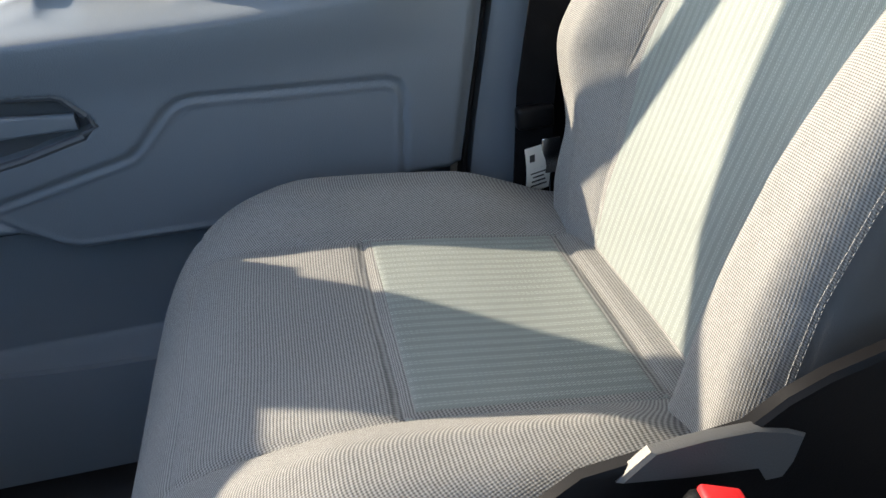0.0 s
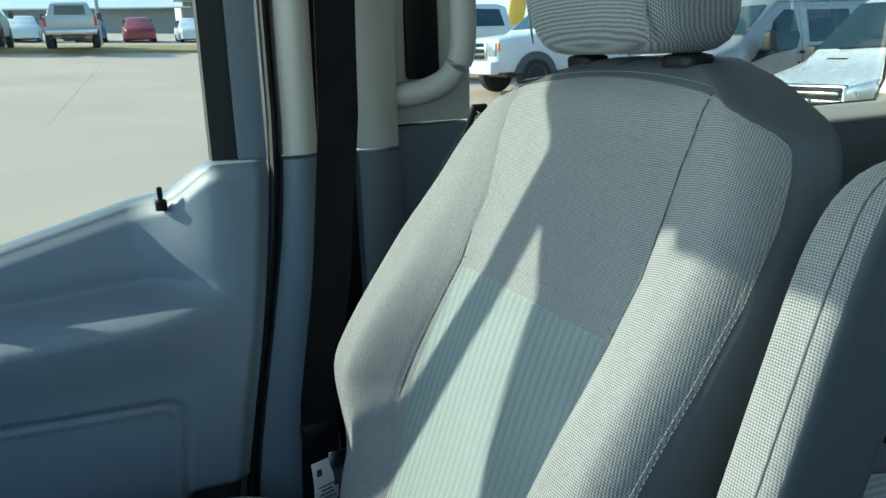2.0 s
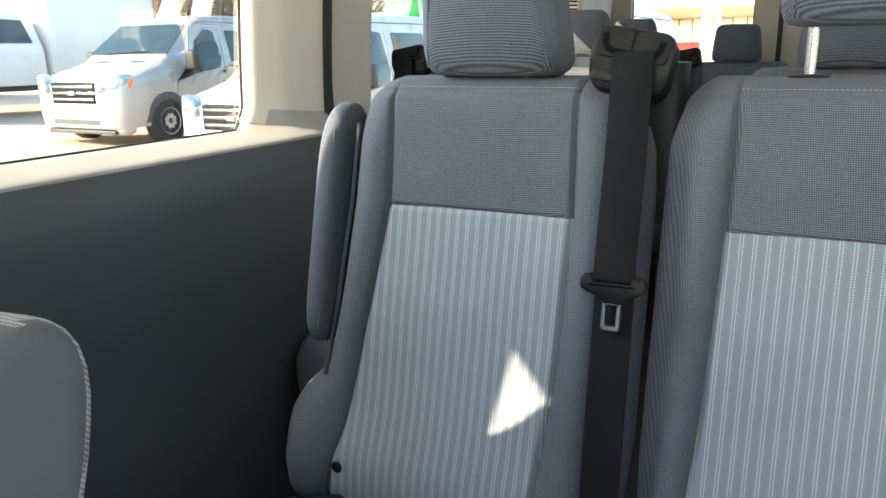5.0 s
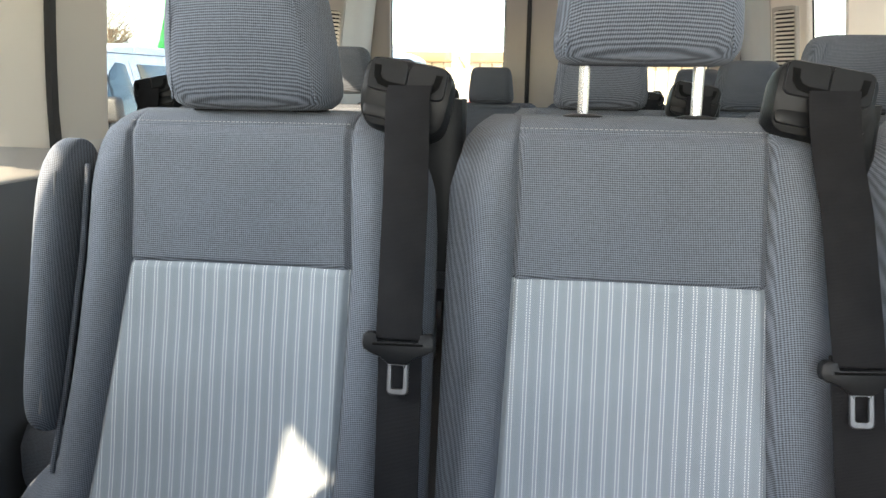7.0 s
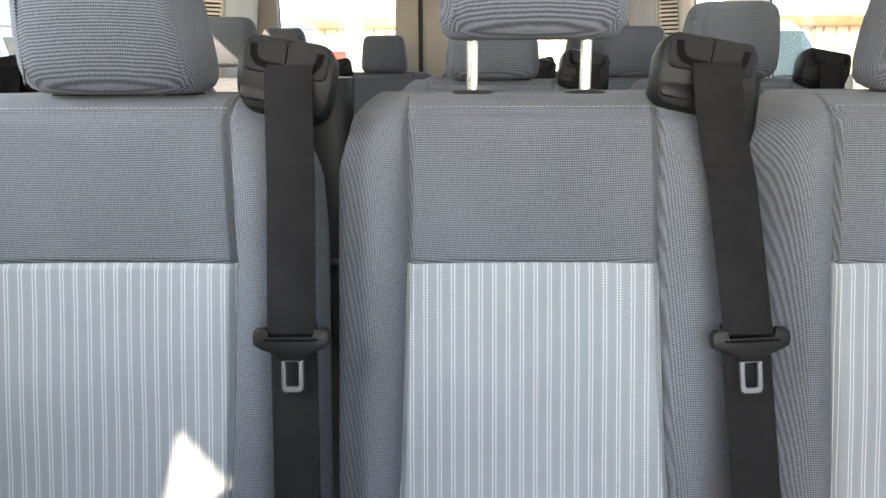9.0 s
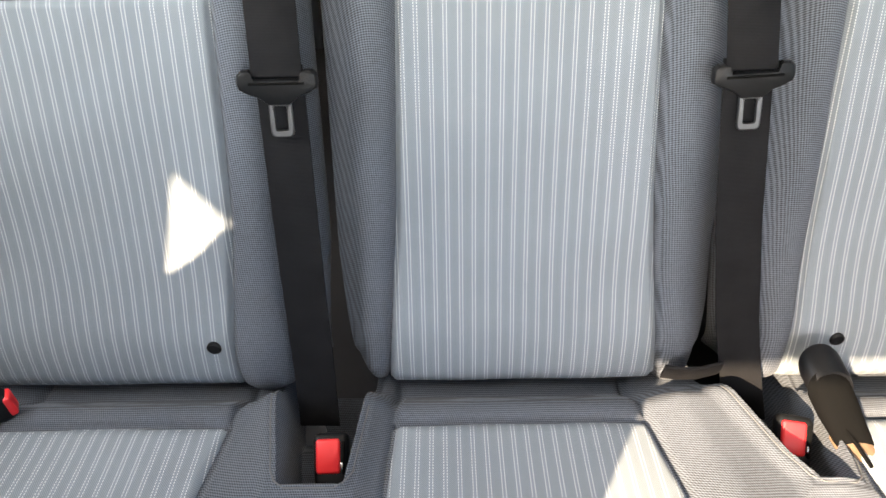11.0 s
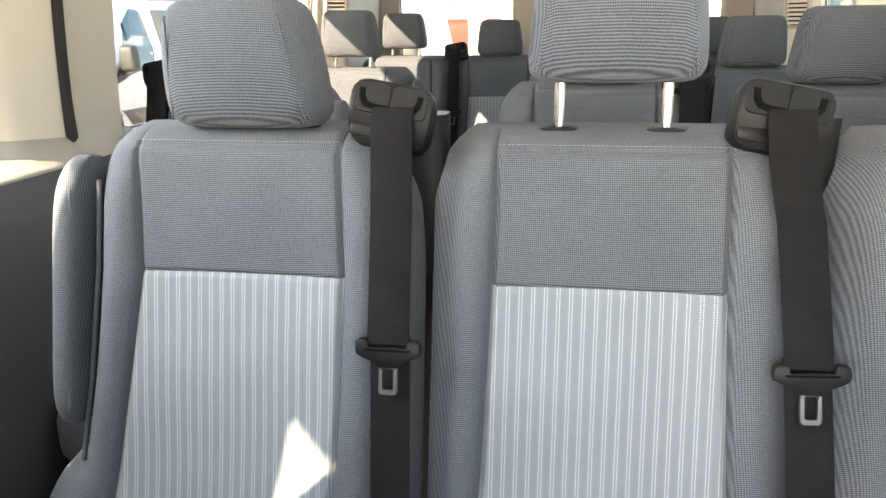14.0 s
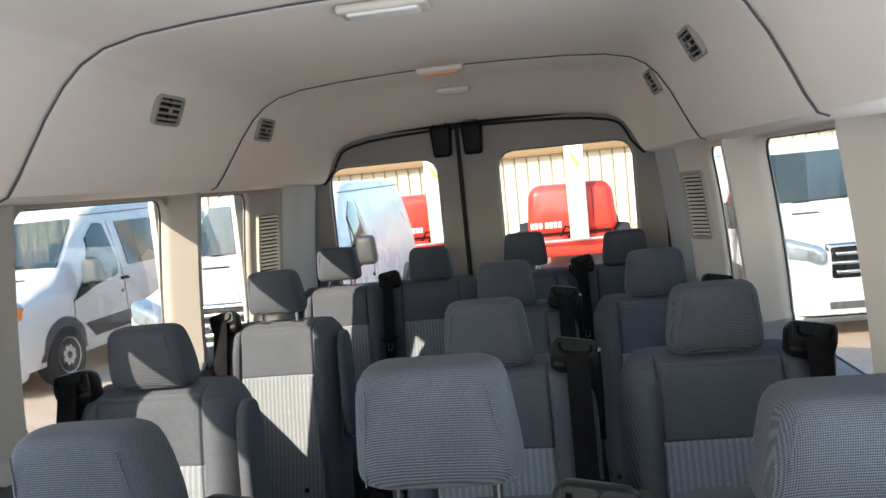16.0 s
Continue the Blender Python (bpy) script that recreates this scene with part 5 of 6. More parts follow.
for inset in (0.0050, 0.0068):
    line = [(front_right(z) - inset, z) for z in [0.47 + 0.512 * k / 160 for k in range(161)]]
    part("seam_stitching", stitches([(x, front_pad(x, arched(x, z), False) - 0.0004, arched(x, z)) for x, z in line], 0.0048, 0.0036, 0.0004), THREAD, fback, "pale stitched seam")
for line in (seam_left, seam_right):
    part("seam", tube([(line(z), front_pad(line(z), z, False) + 0.0012, z) for z in [0.46 + 0.52 * k / 60 for k in range(61)]], 0.0005, 5), SEAM, fback)
part("seam", tube([(x, front_pad(x, seam_top(x), False) + 0.0012, seam_top(x)) for x in [-0.155 + 0.302 * k / 40 for k in range(41)]], 0.0008, 5), SEAM, fback)
part("seam_stitching", stitches([(x, front_pad(x, seam_top(x) + 0.005, False) - 0.0002, seam_top(x) + 0.005) for x in [-0.15 + 0.292 * k / 40 for k in range(41)]], 0.005, 0.0036, 0.00033), THREAD, fback)
part("seam", tube([(seam_left(0.804) + (seam_right(0.804) - seam_left(0.804)) * k / 30, front_pad(seam_left(0.804) + (seam_right(0.804) - seam_left(0.804)) * k / 30, 0.804, False) + 0.001, 0.804) for k in range(31)], 0.0008, 5), SEAM, fback)
add_headrest(fs, 0.112, 1.006, 0.008, 0.215, 0.195, 0.19, 0.11, 0.074, CLOTH_FRONT_BODY)


def cushion_half(y):
    """Half the cushion's breadth, narrowing round the nose."""
    t = max(0.0, (-0.41 - y) / 0.238)
    return 0.298 * max(0.30, 1 - min(1.0, t) ** 4) ** 0.45


def cushion_line(y):
    return 0.150 + 0.012 * smooth(-0.40, -0.58, y)


def cushion_z(x, y, seams=True):
    a, hw = abs(x), cushion_half(y)
    line = cushion_line(y)
    z = 0.452 + 0.040 * smooth(-0.08, -0.46, y)
    tall = 0.036 * smooth(-0.10, -0.27, y) * (1 - 0.8 * smooth(-0.44, -0.60, y))
    z += tall * smooth(line - 0.012, line + 0.065, a)
    r = 0.062
    t = min(1.0, max(0.0, (a - (hw - r)) / r))
    z -= 0.075 * (1 - math.sqrt(max(0.0, 1 - t * t)))
    t = min(1.0, max(0.0, (-0.515 - y) / 0.1095))
    z -= 0.085 * (1 - math.sqrt(max(0.0, 1 - t * t)))
    if seams:
        z -= 0.004 * groove(a - line, 0.004) * (y < -0.135) * (1 - smooth(-0.55, -0.60, y))
        z -= 0.0035 * groove(y + 0.394, 0.004) * (a < line) + 0.0035 * groove(y + 0.168, 0.004) * (a < line)
        z -= 0.003 * groove(y + 0.575)
    z += 0.0012 * math.sin(19 * x + 11 * y) * math.sin(14 * y - 7 * x)
    return z


def cushion_body():
    loops, nx = [], 150
    ys = [-0.03 - 0.50 * k / 120 for k in range(121)] + [-0.53 - 0.094 * math.sin(k / 26 * math.pi / 2) for k in range(1, 27)]
    for y in ys:
        hw = cushion_half(y)
        top = [(-hw + 2 * hw * k / nx, y, cushion_z(-hw + 2 * hw * k / nx, y)) for k in range(nx + 1)]
        foot = 0.345
        side = [(hw + 0.004 * math.sin(math.pi * k / 5) - 0.03 * (k / 5) ** 3, y, top[-1][2] + (foot - top[-1][2]) * k / 5) for k in range(1, 6)]
        loops.append(top + side + [(-p[0], p[1], p[2]) for p in side[::-1]])
    return loft(loops)


def cushion_panel(y0, y1, proud=0.0008):
    us = [0, 0.008, 0.018, 0.03, 0.05] + [0.05 + 0.9 * k / 30 for k in range(1, 30)] + [0.95, 0.97, 0.982, 0.992, 1]
    vs = [k / 50 for k in range(51)]
    pts = []
    for v in vs:
        y = y0 + (y1 - y0) * v
        for u in us:
            x = cushion_line(y) * (2 * u - 1)
            e = min(u * 0.3, (1 - u) * 0.3, v * abs(y1 - y0), (1 - v) * abs(y1 - y0))
            pts.append((x, y, cushion_z(x, y, False) - 0.0032 + (0.0032 + proud) * smooth(0, 0.012, e)))
    w = len(us)
    return pts, [(j * w + i, j * w + i + 1, (j + 1) * w + i + 1, (j + 1) * w + i) for j in range(len(vs) - 1) for i in range(w - 1)]


fcu = part("cushion", cushion_body(), CLOTH_FRONT_BODY, fs, angle=60)
part("insert", cushion_panel(-0.392, -0.17), CLOTH_FRONT, fcu, "pale herringbone insert", angle=60)
part("front_panel", cushion_panel(-0.572, -0.396), CLOTH_FRONT_BODY, fcu, angle=60)
part("rear_strip", cushion_panel(-0.166, -0.10), CLOTH_FRONT_BODY, fcu, angle=60)
part("seam_stitching", stitches([(cushion_half(y) + 0.001, y, cushion_z(cushion_half(y), y, False) - 0.004) for y in [-0.13 - 0.40 * k / 60 for k in range(61)]]), THREAD, fcu, "pale stitched seam")


SHIELD = [(-0.285, 0.545), (-0.264, 0.564), (-0.231, 0.566), (-0.198, 0.565), (-0.175, 0.558), (-0.162, 0.551), (-0.166, 0.530), (-0.172, 0.518), (-0.184, 0.518), (-0.191, 0.531), (-0.239, 0.537)]
COVER = [(-0.42, 0.30), (-0.42, 0.47), (-0.305, 0.550), (-0.20, 0.562), (-0.176, 0.580), (-0.150, 0.592), (-0.10, 0.606), (-0.04, 0.600), (0.0, 0.56), (0.02, 0.48), (0.0, 0.30)]


def plate(outline, x0, x1, edge):
    cy, cz = sum(p[0] for p in outline) / len(outline), sum(p[1] for p in outline) / len(outline)
    return loft([[(x, cy + (y - cy) * f, cz + (z - cz) * f) for y, z in outline] for x, f in ((x0, 1), (x1 - edge, 1), (x1, 0.95))])


part("hinge_cover", plate(COVER, 0.286, 0.297, 0.003), BLACK, fs, "black hinge cover")
part("side_shield", plate(SHIELD, 0.292, 0.300, 0.002), SHIELD_GREY, fs, "grey plastic side shield")
part("pedestal", rbox(0.42, 0.42, 0.30, 0.02, 2, (0, -0.28, 0.15)), TRIM_DARK, fs)
loops = []
for k in range(33):
    t = 0.5 - 0.5 * math.cos(math.pi * k / 32)
    z = 0.57 + 0.378 * t
    e = max(0.0, 1 - abs(2 * t - 1) ** 8) ** 0.5
    loops.append([(0.299 + a, (z - 0.935) * 0.36 + 0.086 + b + 0.008 * (1 - e), z) for a, b in round_rect(0.046 * (0.62 + 0.38 * e), 0.090 * e + 0.004, 0.013, 48)])
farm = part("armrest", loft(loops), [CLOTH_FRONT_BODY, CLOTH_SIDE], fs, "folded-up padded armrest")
# inboard faces get the darker cloth: the armrest's shaded side, set by colour
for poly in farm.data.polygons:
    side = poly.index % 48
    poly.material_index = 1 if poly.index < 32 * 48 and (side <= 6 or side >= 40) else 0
def arm_face(z):
    """The armrest's front face."""
    t = (z - 0.57) / 0.378
    e = max(0.0, 1 - abs(2 * t - 1) ** 8) ** 0.5
    return (z - 0.935) * 0.36 + 0.086 + 0.008 * (1 - e) - 0.045 * e - 0.002


part("piping", tube([(0.3085 - 0.006 * smooth(0.9, 0.947, z), arm_face(z) - 0.0002, z) for z in [0.58 + 0.366 * k / 60 for k in range(61)]], 0.0008, 6), SEAM, farm, "dark piping")
tag = thing("airbag_tag", "small black cloth tag on the front seat's side seam", "tag", pose(-0.655, 0.225, 0.932, 0, 28, 10))
part("cloth", rbox(0.006, 0.022, 0.062, 0.002, 2), BLACK, tag)


def letters(parent, text, size, m, mat_, name="writing"):
    cu_ = bpy.data.curves.new(name, "FONT")
    cu_.body, cu_.size, cu_.align_x, cu_.align_y, cu_.extrude = text, size, "CENTER", "CENTER", 0.0004
    tmp = bpy.data.objects.new(name, cu_)
    me = bpy.data.meshes.new_from_object(tmp)
    bpy.data.objects.remove(tmp)
    me.transform(m)
    me.materials.append(mat_)
    ob = new(name, me)
    ob.parent = parent
    return ob


letters(tag, "AIRBAG", 0.014, pose(0.0034, 0, 0, 0, 90, 0), PAPER)

# front passenger belt, with its paper tag
fb = thing("seat_belt", "black front seat belt hanging down the pillar", "seat belt")
part("webbing", ribbon([(-0.79, 0.10, 1.48), (-0.765, 0.10, 1.2), (-0.745, 0.085, 0.95), (-0.738, 0.06, 0.75), (-0.735, 0.03, 0.58), (-0.735, 0.02, 0.42), (-0.735, 0.02, 0.25)], (0.15, 1, 0), 0.050, 0.0025), WEB, fb)
part("latch_plate", rbox(0.02, 0.05, 0.03, 0.006, 3, (-0.728, 0.025, 0.545)), BLACK, fb)
part("tongue", rbox(0.004, 0.026, 0.05, 0.002, 2, (-0.722, 0.045, 0.49)), CHROME, fb, "steel tongue")
pt = thing("paper_tag", "white printed paper tag hanging on the front belt", "tag", pose(-0.720, 0.025, 0.475, 0, 0, 18))
part("sheet", slab(lambda u, v: (0.004 * math.sin(3 * v), -0.019 + 0.038 * u, -0.032 + 0.064 * v), 4, 6, (-0.0008, 0, 0)), PAPER, pt)
for k in range(5):
    part("print_bar", rbox(0.0008, 0.026 - 0.004 * (k % 3), 0.0022, 0.0003, 1, (0.0035, 0.0, -0.022 + 0.006 * k)), INK, pt)
part("print_mark", rbox(0.0008, 0.008, 0.010, 0.0003, 1, (0.004, -0.01, 0.018)), INK, pt)


# ---------------------------------------------------------------- outside
def lot_z(x, y):
    """The lot climbs gently past the passenger's side."""
    f = min(80.0, max(0.0, -x))
    dip = 0.12 * smooth(3.5, 6.5, y) * smooth(4.6, 5.6, f) * (1 - smooth(7.5, 9.3, f))
    return -0.65 + 0.0535 * f - 0.03 * max(-10.0, min(40.0, y)) * min(1.0, f / 10) - dip


def spread(t):
    return 60 * t + 1400 * t ** 7


ground = tagged(new("ground"), "pale concrete lot reaching to the horizon", "ground", kind="structure")
part("sheet", slab(lambda u, v: (spread(2 * u - 1), spread(2 * v - 1), lot_z(spread(2 * u - 1), spread(2 * v - 1))), 90, 60, (0, 0, -0.5)), CONCRETE, ground)
part("joint", tube([(x, -1.6 + 0.07 * (-3 - x), lot_z(x, -1.6 + 0.07 * (-3 - x)) - 0.004) for x in (-3, -8, -14, -20, -30)], 0.007, 4), SILL_GREY, ground, "dark joint in the concrete")
DRY_GRASS = worn("dry_grass", (0.36, 0.27, 0.11), 0.95, amount=0.35, scale=0.8, grain=15, strength=0.8, depth=0.03)
verge = tagged(new("grass_verge"), "strip of dry yellow grass beyond the lot", "grass", kind="structure")
part("strip", slab(lambda u, v: (-37.5 - 6.5 * u, -60 + 110 * v, lot_z(-37.5 - 6.5 * u, -60 + 110 * v) + 0.12), 3, 20, (0, 0, -0.3)), DRY_GRASS, verge)


def van(m, paint, label, group="parked vans", length=5.6, height=2.15, windows=True, name="van"):
    """A one-box van: y runs from the nose (0) to the tail, x across, z up from the ground."""
    v = thing(name, label, "van", m, group)
    keys = [(0.0, 0.72, 0.95, 0.78), (0.10, 0.93, 1.02, 0.80), (0.35, 1.0, 1.10, 0.86), (0.95, 1.0, 1.27, 0.90), (1.10, 1.0, 1.38, 0.88), (1.75, 1.0, height - 0.18, 0.78), (2.05, 1.0, height - 0.04, 0.76), (2.6, 1.0, height, 0.76), (length - 0.5, 1.0, height, 0.76), (length - 0.1, 0.98, height - 0.03, 0.74), (length, 0.94, height - 0.10, 0.72)]

    def at(y, col):
        return float(np.interp(y, [k[0] for k in keys], [k[col] for k in keys]))

    def side(y, z):
        w, top, tw = at(y, 1), at(y, 2), at(y, 3)
        return w - (w - tw) * min(1.0, max(0.0, (z - 1.0) / max(top - 1.0, 0.05))) ** 1.4 - 0.05 * smooth(0.55, 0.3, z)
    loops = []
    for y in [0, 0.03, 0.1, 0.2, 0.35, 0.65, 0.95, 1.1, 1.3, 1.5, 1.75, 1.9, 2.05, 2.3, 2.6, 3.3, 4.0, 4.6, length - 0.3, length - 0.1, length - 0.03, length]:
        top = at(y, 2)
        zs = [0.30 + (top - 0.08 - 0.30) * k / 9 for k in range(10)]
        half = [(side(y, z), z) for z in zs]
        sx = half[-1][0]
        half += [(sx - 0.02, top - 0.045), (sx - 0.08, top - 0.012), (sx * 0.5, top)]
        lp = [(x, y, z) for x, z in half] + [(-x, y, z) for x, z in half[::-1]]
        loops.append(lp)
    body = part("body", loft(loops), paint, v, angle=50)

    def patch(name_, poly, s, mat_, proud=0.010, parent=None):
        """A plate that follows the side, from a convex list of (y, z)."""
        y0, y1 = min(p[0] for p in poly), max(p[0] for p in poly)

        def span(y):
            zs = []
            for (ay, az), (by, bz) in zip(poly, poly[1:] + poly[:1]):
                if min(ay, by) - 1e-9 <= y <= max(ay, by) + 1e-9 and abs(by - ay) > 1e-9:
                    zs.append(az + (bz - az) * (y - ay) / (by - ay))
                elif abs(by - ay) <= 1e-9 and abs(y - ay) < 1e-6:
                    zs += [az, bz]
            return min(zs), max(zs)

        def f(u, w):
            y = y0 + (y1 - y0) * min(0.9999, max(0.0001, u))
            lo, hi = span(y)
            z = lo + (hi - lo) * w
            return (s * (side(y, z) + proud), y, z)
        return part(name_, slab(f, 12, 6, (-s * 0.03, 0, 0)), mat_, parent or v)
    for s in (-1, 1):
        dw = patch("door_window", [(1.52, 1.06), (1.75, 1.10), (2.22, 1.16), (2.30, 1.22), (2.32, 1.35), (2.30, height - 0.36), (2.24, height - 0.27), (2.05, height - 0.26), (1.84, height - 0.40), (1.62, 1.36)], s, CAR_GLASS)
        patch("divider", [(1.74, 1.10), (1.78, 1.10), (1.80, height - 0.42), (1.765, height - 0.46)], s, BLACK, 0.013, dw)
        patch("mirror_sail", [(1.20, 0.98), (1.52, 1.06), (1.62, 1.36), (1.50, 1.24)], s, BLACK, 0.04)
        patch("door_gap", [(2.36, 0.64), (2.368, 0.64), (2.375, height - 0.24), (2.367, height - 0.24)], s, BLACK, 0.003)
        patch("door_gap", [(1.16, 0.64), (1.168, 0.64), (1.21, 1.0), (1.202, 1.0)], s, BLACK, 0.003)
        patch("roof_gutter", [(1.9, height - 0.15), (length - 0.1, height - 0.12), (length - 0.1, height - 0.105), (1.9, height - 0.135)], s, CLADDING, 0.004)
        part("lock", lathe([(0.001, -0.01), (0.02, -0.01), (0.02, 0.012), (0.001, 0.014)], 12), BLACK, v).matrix_basis = pose(s * side(2.36, 0.93), 2.28, 0.93)
        part("mirror_arm", tube([(s * 0.98, 1.46, 1.12), (s * 1.06, 1.44, 1.16), (s * 1.11, 1.43, 1.22)], 0.035, 8), BLACK, v)
        if windows:
            for a, b in ((2.55, 3.55), (3.72, 4.55), (4.68, length - 0.12)):
                patch("side_window", [(a, 1.26), (b, 1.26), (b, height - 0.27), (a, height - 0.27)], s, CAR_GLASS)
        patch("cladding", [(1.42, 0.46), (length - 1.62, 0.46), (length - 1.62, 0.66), (1.36, 0.66)], s, CLADDING, 0.014)
        patch("rear_cladding", [(length - 0.70, 0.46), (length - 0.1, 0.46), (length - 0.1, 0.64), (length - 0.66, 0.64)], s, CLADDING, 0.014)
        patch("door_handle", [(2.30, 1.08), (2.46, 1.08), (2.46, 1.12), (2.30, 1.12)], s, BLACK, 0.03)
        part("mirror", bent(rbox(0.25, 0.17, 0.32, 0.06, 4), lambda a, b, c: (s * (1.15 + a * (0.8 + 0.5 * (0.15 - c))), 1.42 + b, 1.30 + c)), BLACK_CAP, v, "dark door mirror")
        part("headlamp", bent(rbox(0.42, 0.30, 0.27, 0.09, 4), lambda a, b, c: (s * (a + 0.74), b + 0.060 + 0.62 * max(0.0, a + 0.21) ** 1.4, c * (0.72 + 0.5 * (a + 0.21)) + 0.905 + 0.24 * (a + 0.21))), LENS, v, "clear headlamp")
        part("reflector", lathe([(0.001, -0.02), (0.04, -0.02), (0.055, 0.02), (0.06, 0.025), (0.065, 0.0)], 20), CHROME, v, "round lamp reflector").matrix_basis = pose(s * 0.66, -0.03, 0.925, 0, 0, 90)
        part("turn_lamp", bent(rbox(0.06, 0.16, 0.15, 0.02, 2), lambda a, b, c: (s * (a + 0.945), b + 0.30, c + 0.97)), AMBER, v, "amber turn lamp")
        for wy in (0.95, length - 1.15):
            w = part("wheel", lathe([(0.2, -0.11), (0.30, -0.12), (0.345, -0.10), (0.355, -0.04), (0.355, 0.04), (0.345, 0.10), (0.30, 0.12), (0.2, 0.11)], 32), TYRE, v, "black tyre on a silver rim")
            w.matrix_basis = pose(s * 0.905, wy, 0.355)
            part("rim", lathe([(0.02, s * 0.10), (0.07, s * 0.118), (0.19, s * 0.10), (0.215, s * 0.118), (0.215, s * 0.09), (0.02, s * 0.08)], 32), RIM, w)
            for q in range(8):
                part("spoke_gap", moved(rbox(0.012, 0.035, 0.075, 0.01, 2), pose(0, 0, 0, 45 * q, 0, 0) @ pose(s * 0.108, 0, 0.135)), BLACK, w)
            arch = [(wy + r * math.cos(a), max(0.30, 0.36 + r * math.sin(a))) for r, a in [(0.46, math.pi * k / 16) for k in range(17)]]
            patch("wheel_arch", arch, s, CLADDING, 0.006)
    part("windscreen", loft([[(x, y - 0.012, z + 0.015) for x, y, z in ((-0.86, 1.14, 1.40), (0.86, 1.14, 1.40), (0.73, 1.74, height - 0.19), (-0.73, 1.74, height - 0.19))], [(x, y + 0.02, z - 0.02) for x, y, z in ((-0.86, 1.14, 1.40), (0.86, 1.14, 1.40), (0.73, 1.74, height - 0.19), (-0.73, 1.74, height - 0.19))]]), CAR_GLASS, v)
    part("grille_surround", bent(rbox(1.06, 0.06, 0.40, 0.13, 4), lambda a, b, c: (a * (1.0 - 0.25 * (c < 0) * -c), b + 0.012 + 0.10 * a * a, c + 0.83)), CHROME, v, "chrome grille surround")
    gr = part("grille", bent(rbox(0.99, 0.07, 0.335, 0.11, 4), lambda a, b, c: (a, b + 0.10 * a * a, c + 0.83)), BLACK, v)
    for k in range(3):
        part("bar", bent(rbox(0.90 + 0.07 * (k == 1), 0.05, 0.042, 0.012, 2), lambda a, b, c: (a, b - 0.022 + 0.10 * a * a, c + 0.735 + 0.095 * k)), CHROME, gr)
    part("badge", bent(rbox(0.17, 0.05, 0.07, 0.024, 4), lambda a, b, c: (a, b - 0.035, c + 0.83)), LENS, gr, "pale oval badge")
    part("lower_grille", bent(rbox(1.10, 0.06, 0.13, 0.05, 4), lambda a, b, c: (a, b - 0.025 + 0.20 * a * a, c + 0.39)), CLADDING, v, "dark lower intake")
    part("skid_lip", bent(rbox(1.5, 0.08, 0.07, 0.02, 2), lambda a, b, c: (a, b - 0.01 + 0.20 * a * a, c + 0.235)), CLADDING, v, "dark bumper lip")
    part("bumper", bent(rbox(1.86, 0.26, 0.44, 0.10, 4), lambda a, b, c: (a, b + 0.09 + 0.20 * a * a, c + 0.41)), paint, v, "painted bumper")
    part("hood_gap", bent(rbox(1.5, 0.012, 0.012, 0.004, 2), lambda a, b, c: (a, b + 0.16 + 0.10 * a * a, c + 1.055 - 0.06 * a * a)), BLACK, v)
    for s in (-1, 1):
        part("hood_vent", moved(rbox(0.30, 0.05, 0.012, 0.004, 2), pose(s * 0.40, 0.98, 1.288, 12, 0, 0)), BLACK, v, "black hood air slot")
        part("fog_recess", bent(rbox(0.34, 0.06, 0.13, 0.045, 4), lambda a, b, c: (s * (a + 0.68), b - 0.02 + 0.20 * (a + 0.68) ** 2, c + 0.49)), BLACK, v, "black fog lamp recess")
        part("fog_lamp", lathe([(0.001, -0.02), (0.05, -0.02), (0.06, 0.02)], 14), LENS, v).matrix_basis = pose(s * 0.68, 0.055, 0.49, 0, 0, 90)
    part("rear_bumper", rbox(1.8, 0.14, 0.22, 0.05, 3, (0, length - 0.02, 0.47)), CLADDING, v)
    for s in (-1, 1):
        part("tail_lamp", rbox(0.12, 0.05, 0.5, 0.02, 2, (s * 0.88, length - 0.02, 1.1)), AMBER, v)
        part("rear_window", rbox(0.66, 0.03, 0.5, 0.03, 2, (s * 0.37, length - 0.03, 1.55)), CAR_GLASS, v)
    part("wiper", tube([(-0.5, 1.10, 1.41), (0.0, 1.13, 1.43), (0.45, 1.14, 1.45)], 0.012, 6), BLACK, v)
    return v


def on_lot(x, y, turn):
    return pose(x, y, lot_z(x, y), 0, 0, turn)


van(on_lot(-6.5, 7.6, 0), WHITE_PAINT, "white passenger van with a chrome grille parked alongside")
van(on_lot(-10.35, 8.4, 0), SILVER_PAINT, "silver passenger van with a dark chrome grille parked in the row", height=2.06)
van(on_lot(-2.82, 6.95, 0), WHITE_PAINT, "white cargo van parked nose out behind the bus", height=2.1, windows=False)
van(on_lot(3.64, 8.4, 0), WHITE_PAINT, "white cargo van with large headlamps parked on the driver's side", windows=False)


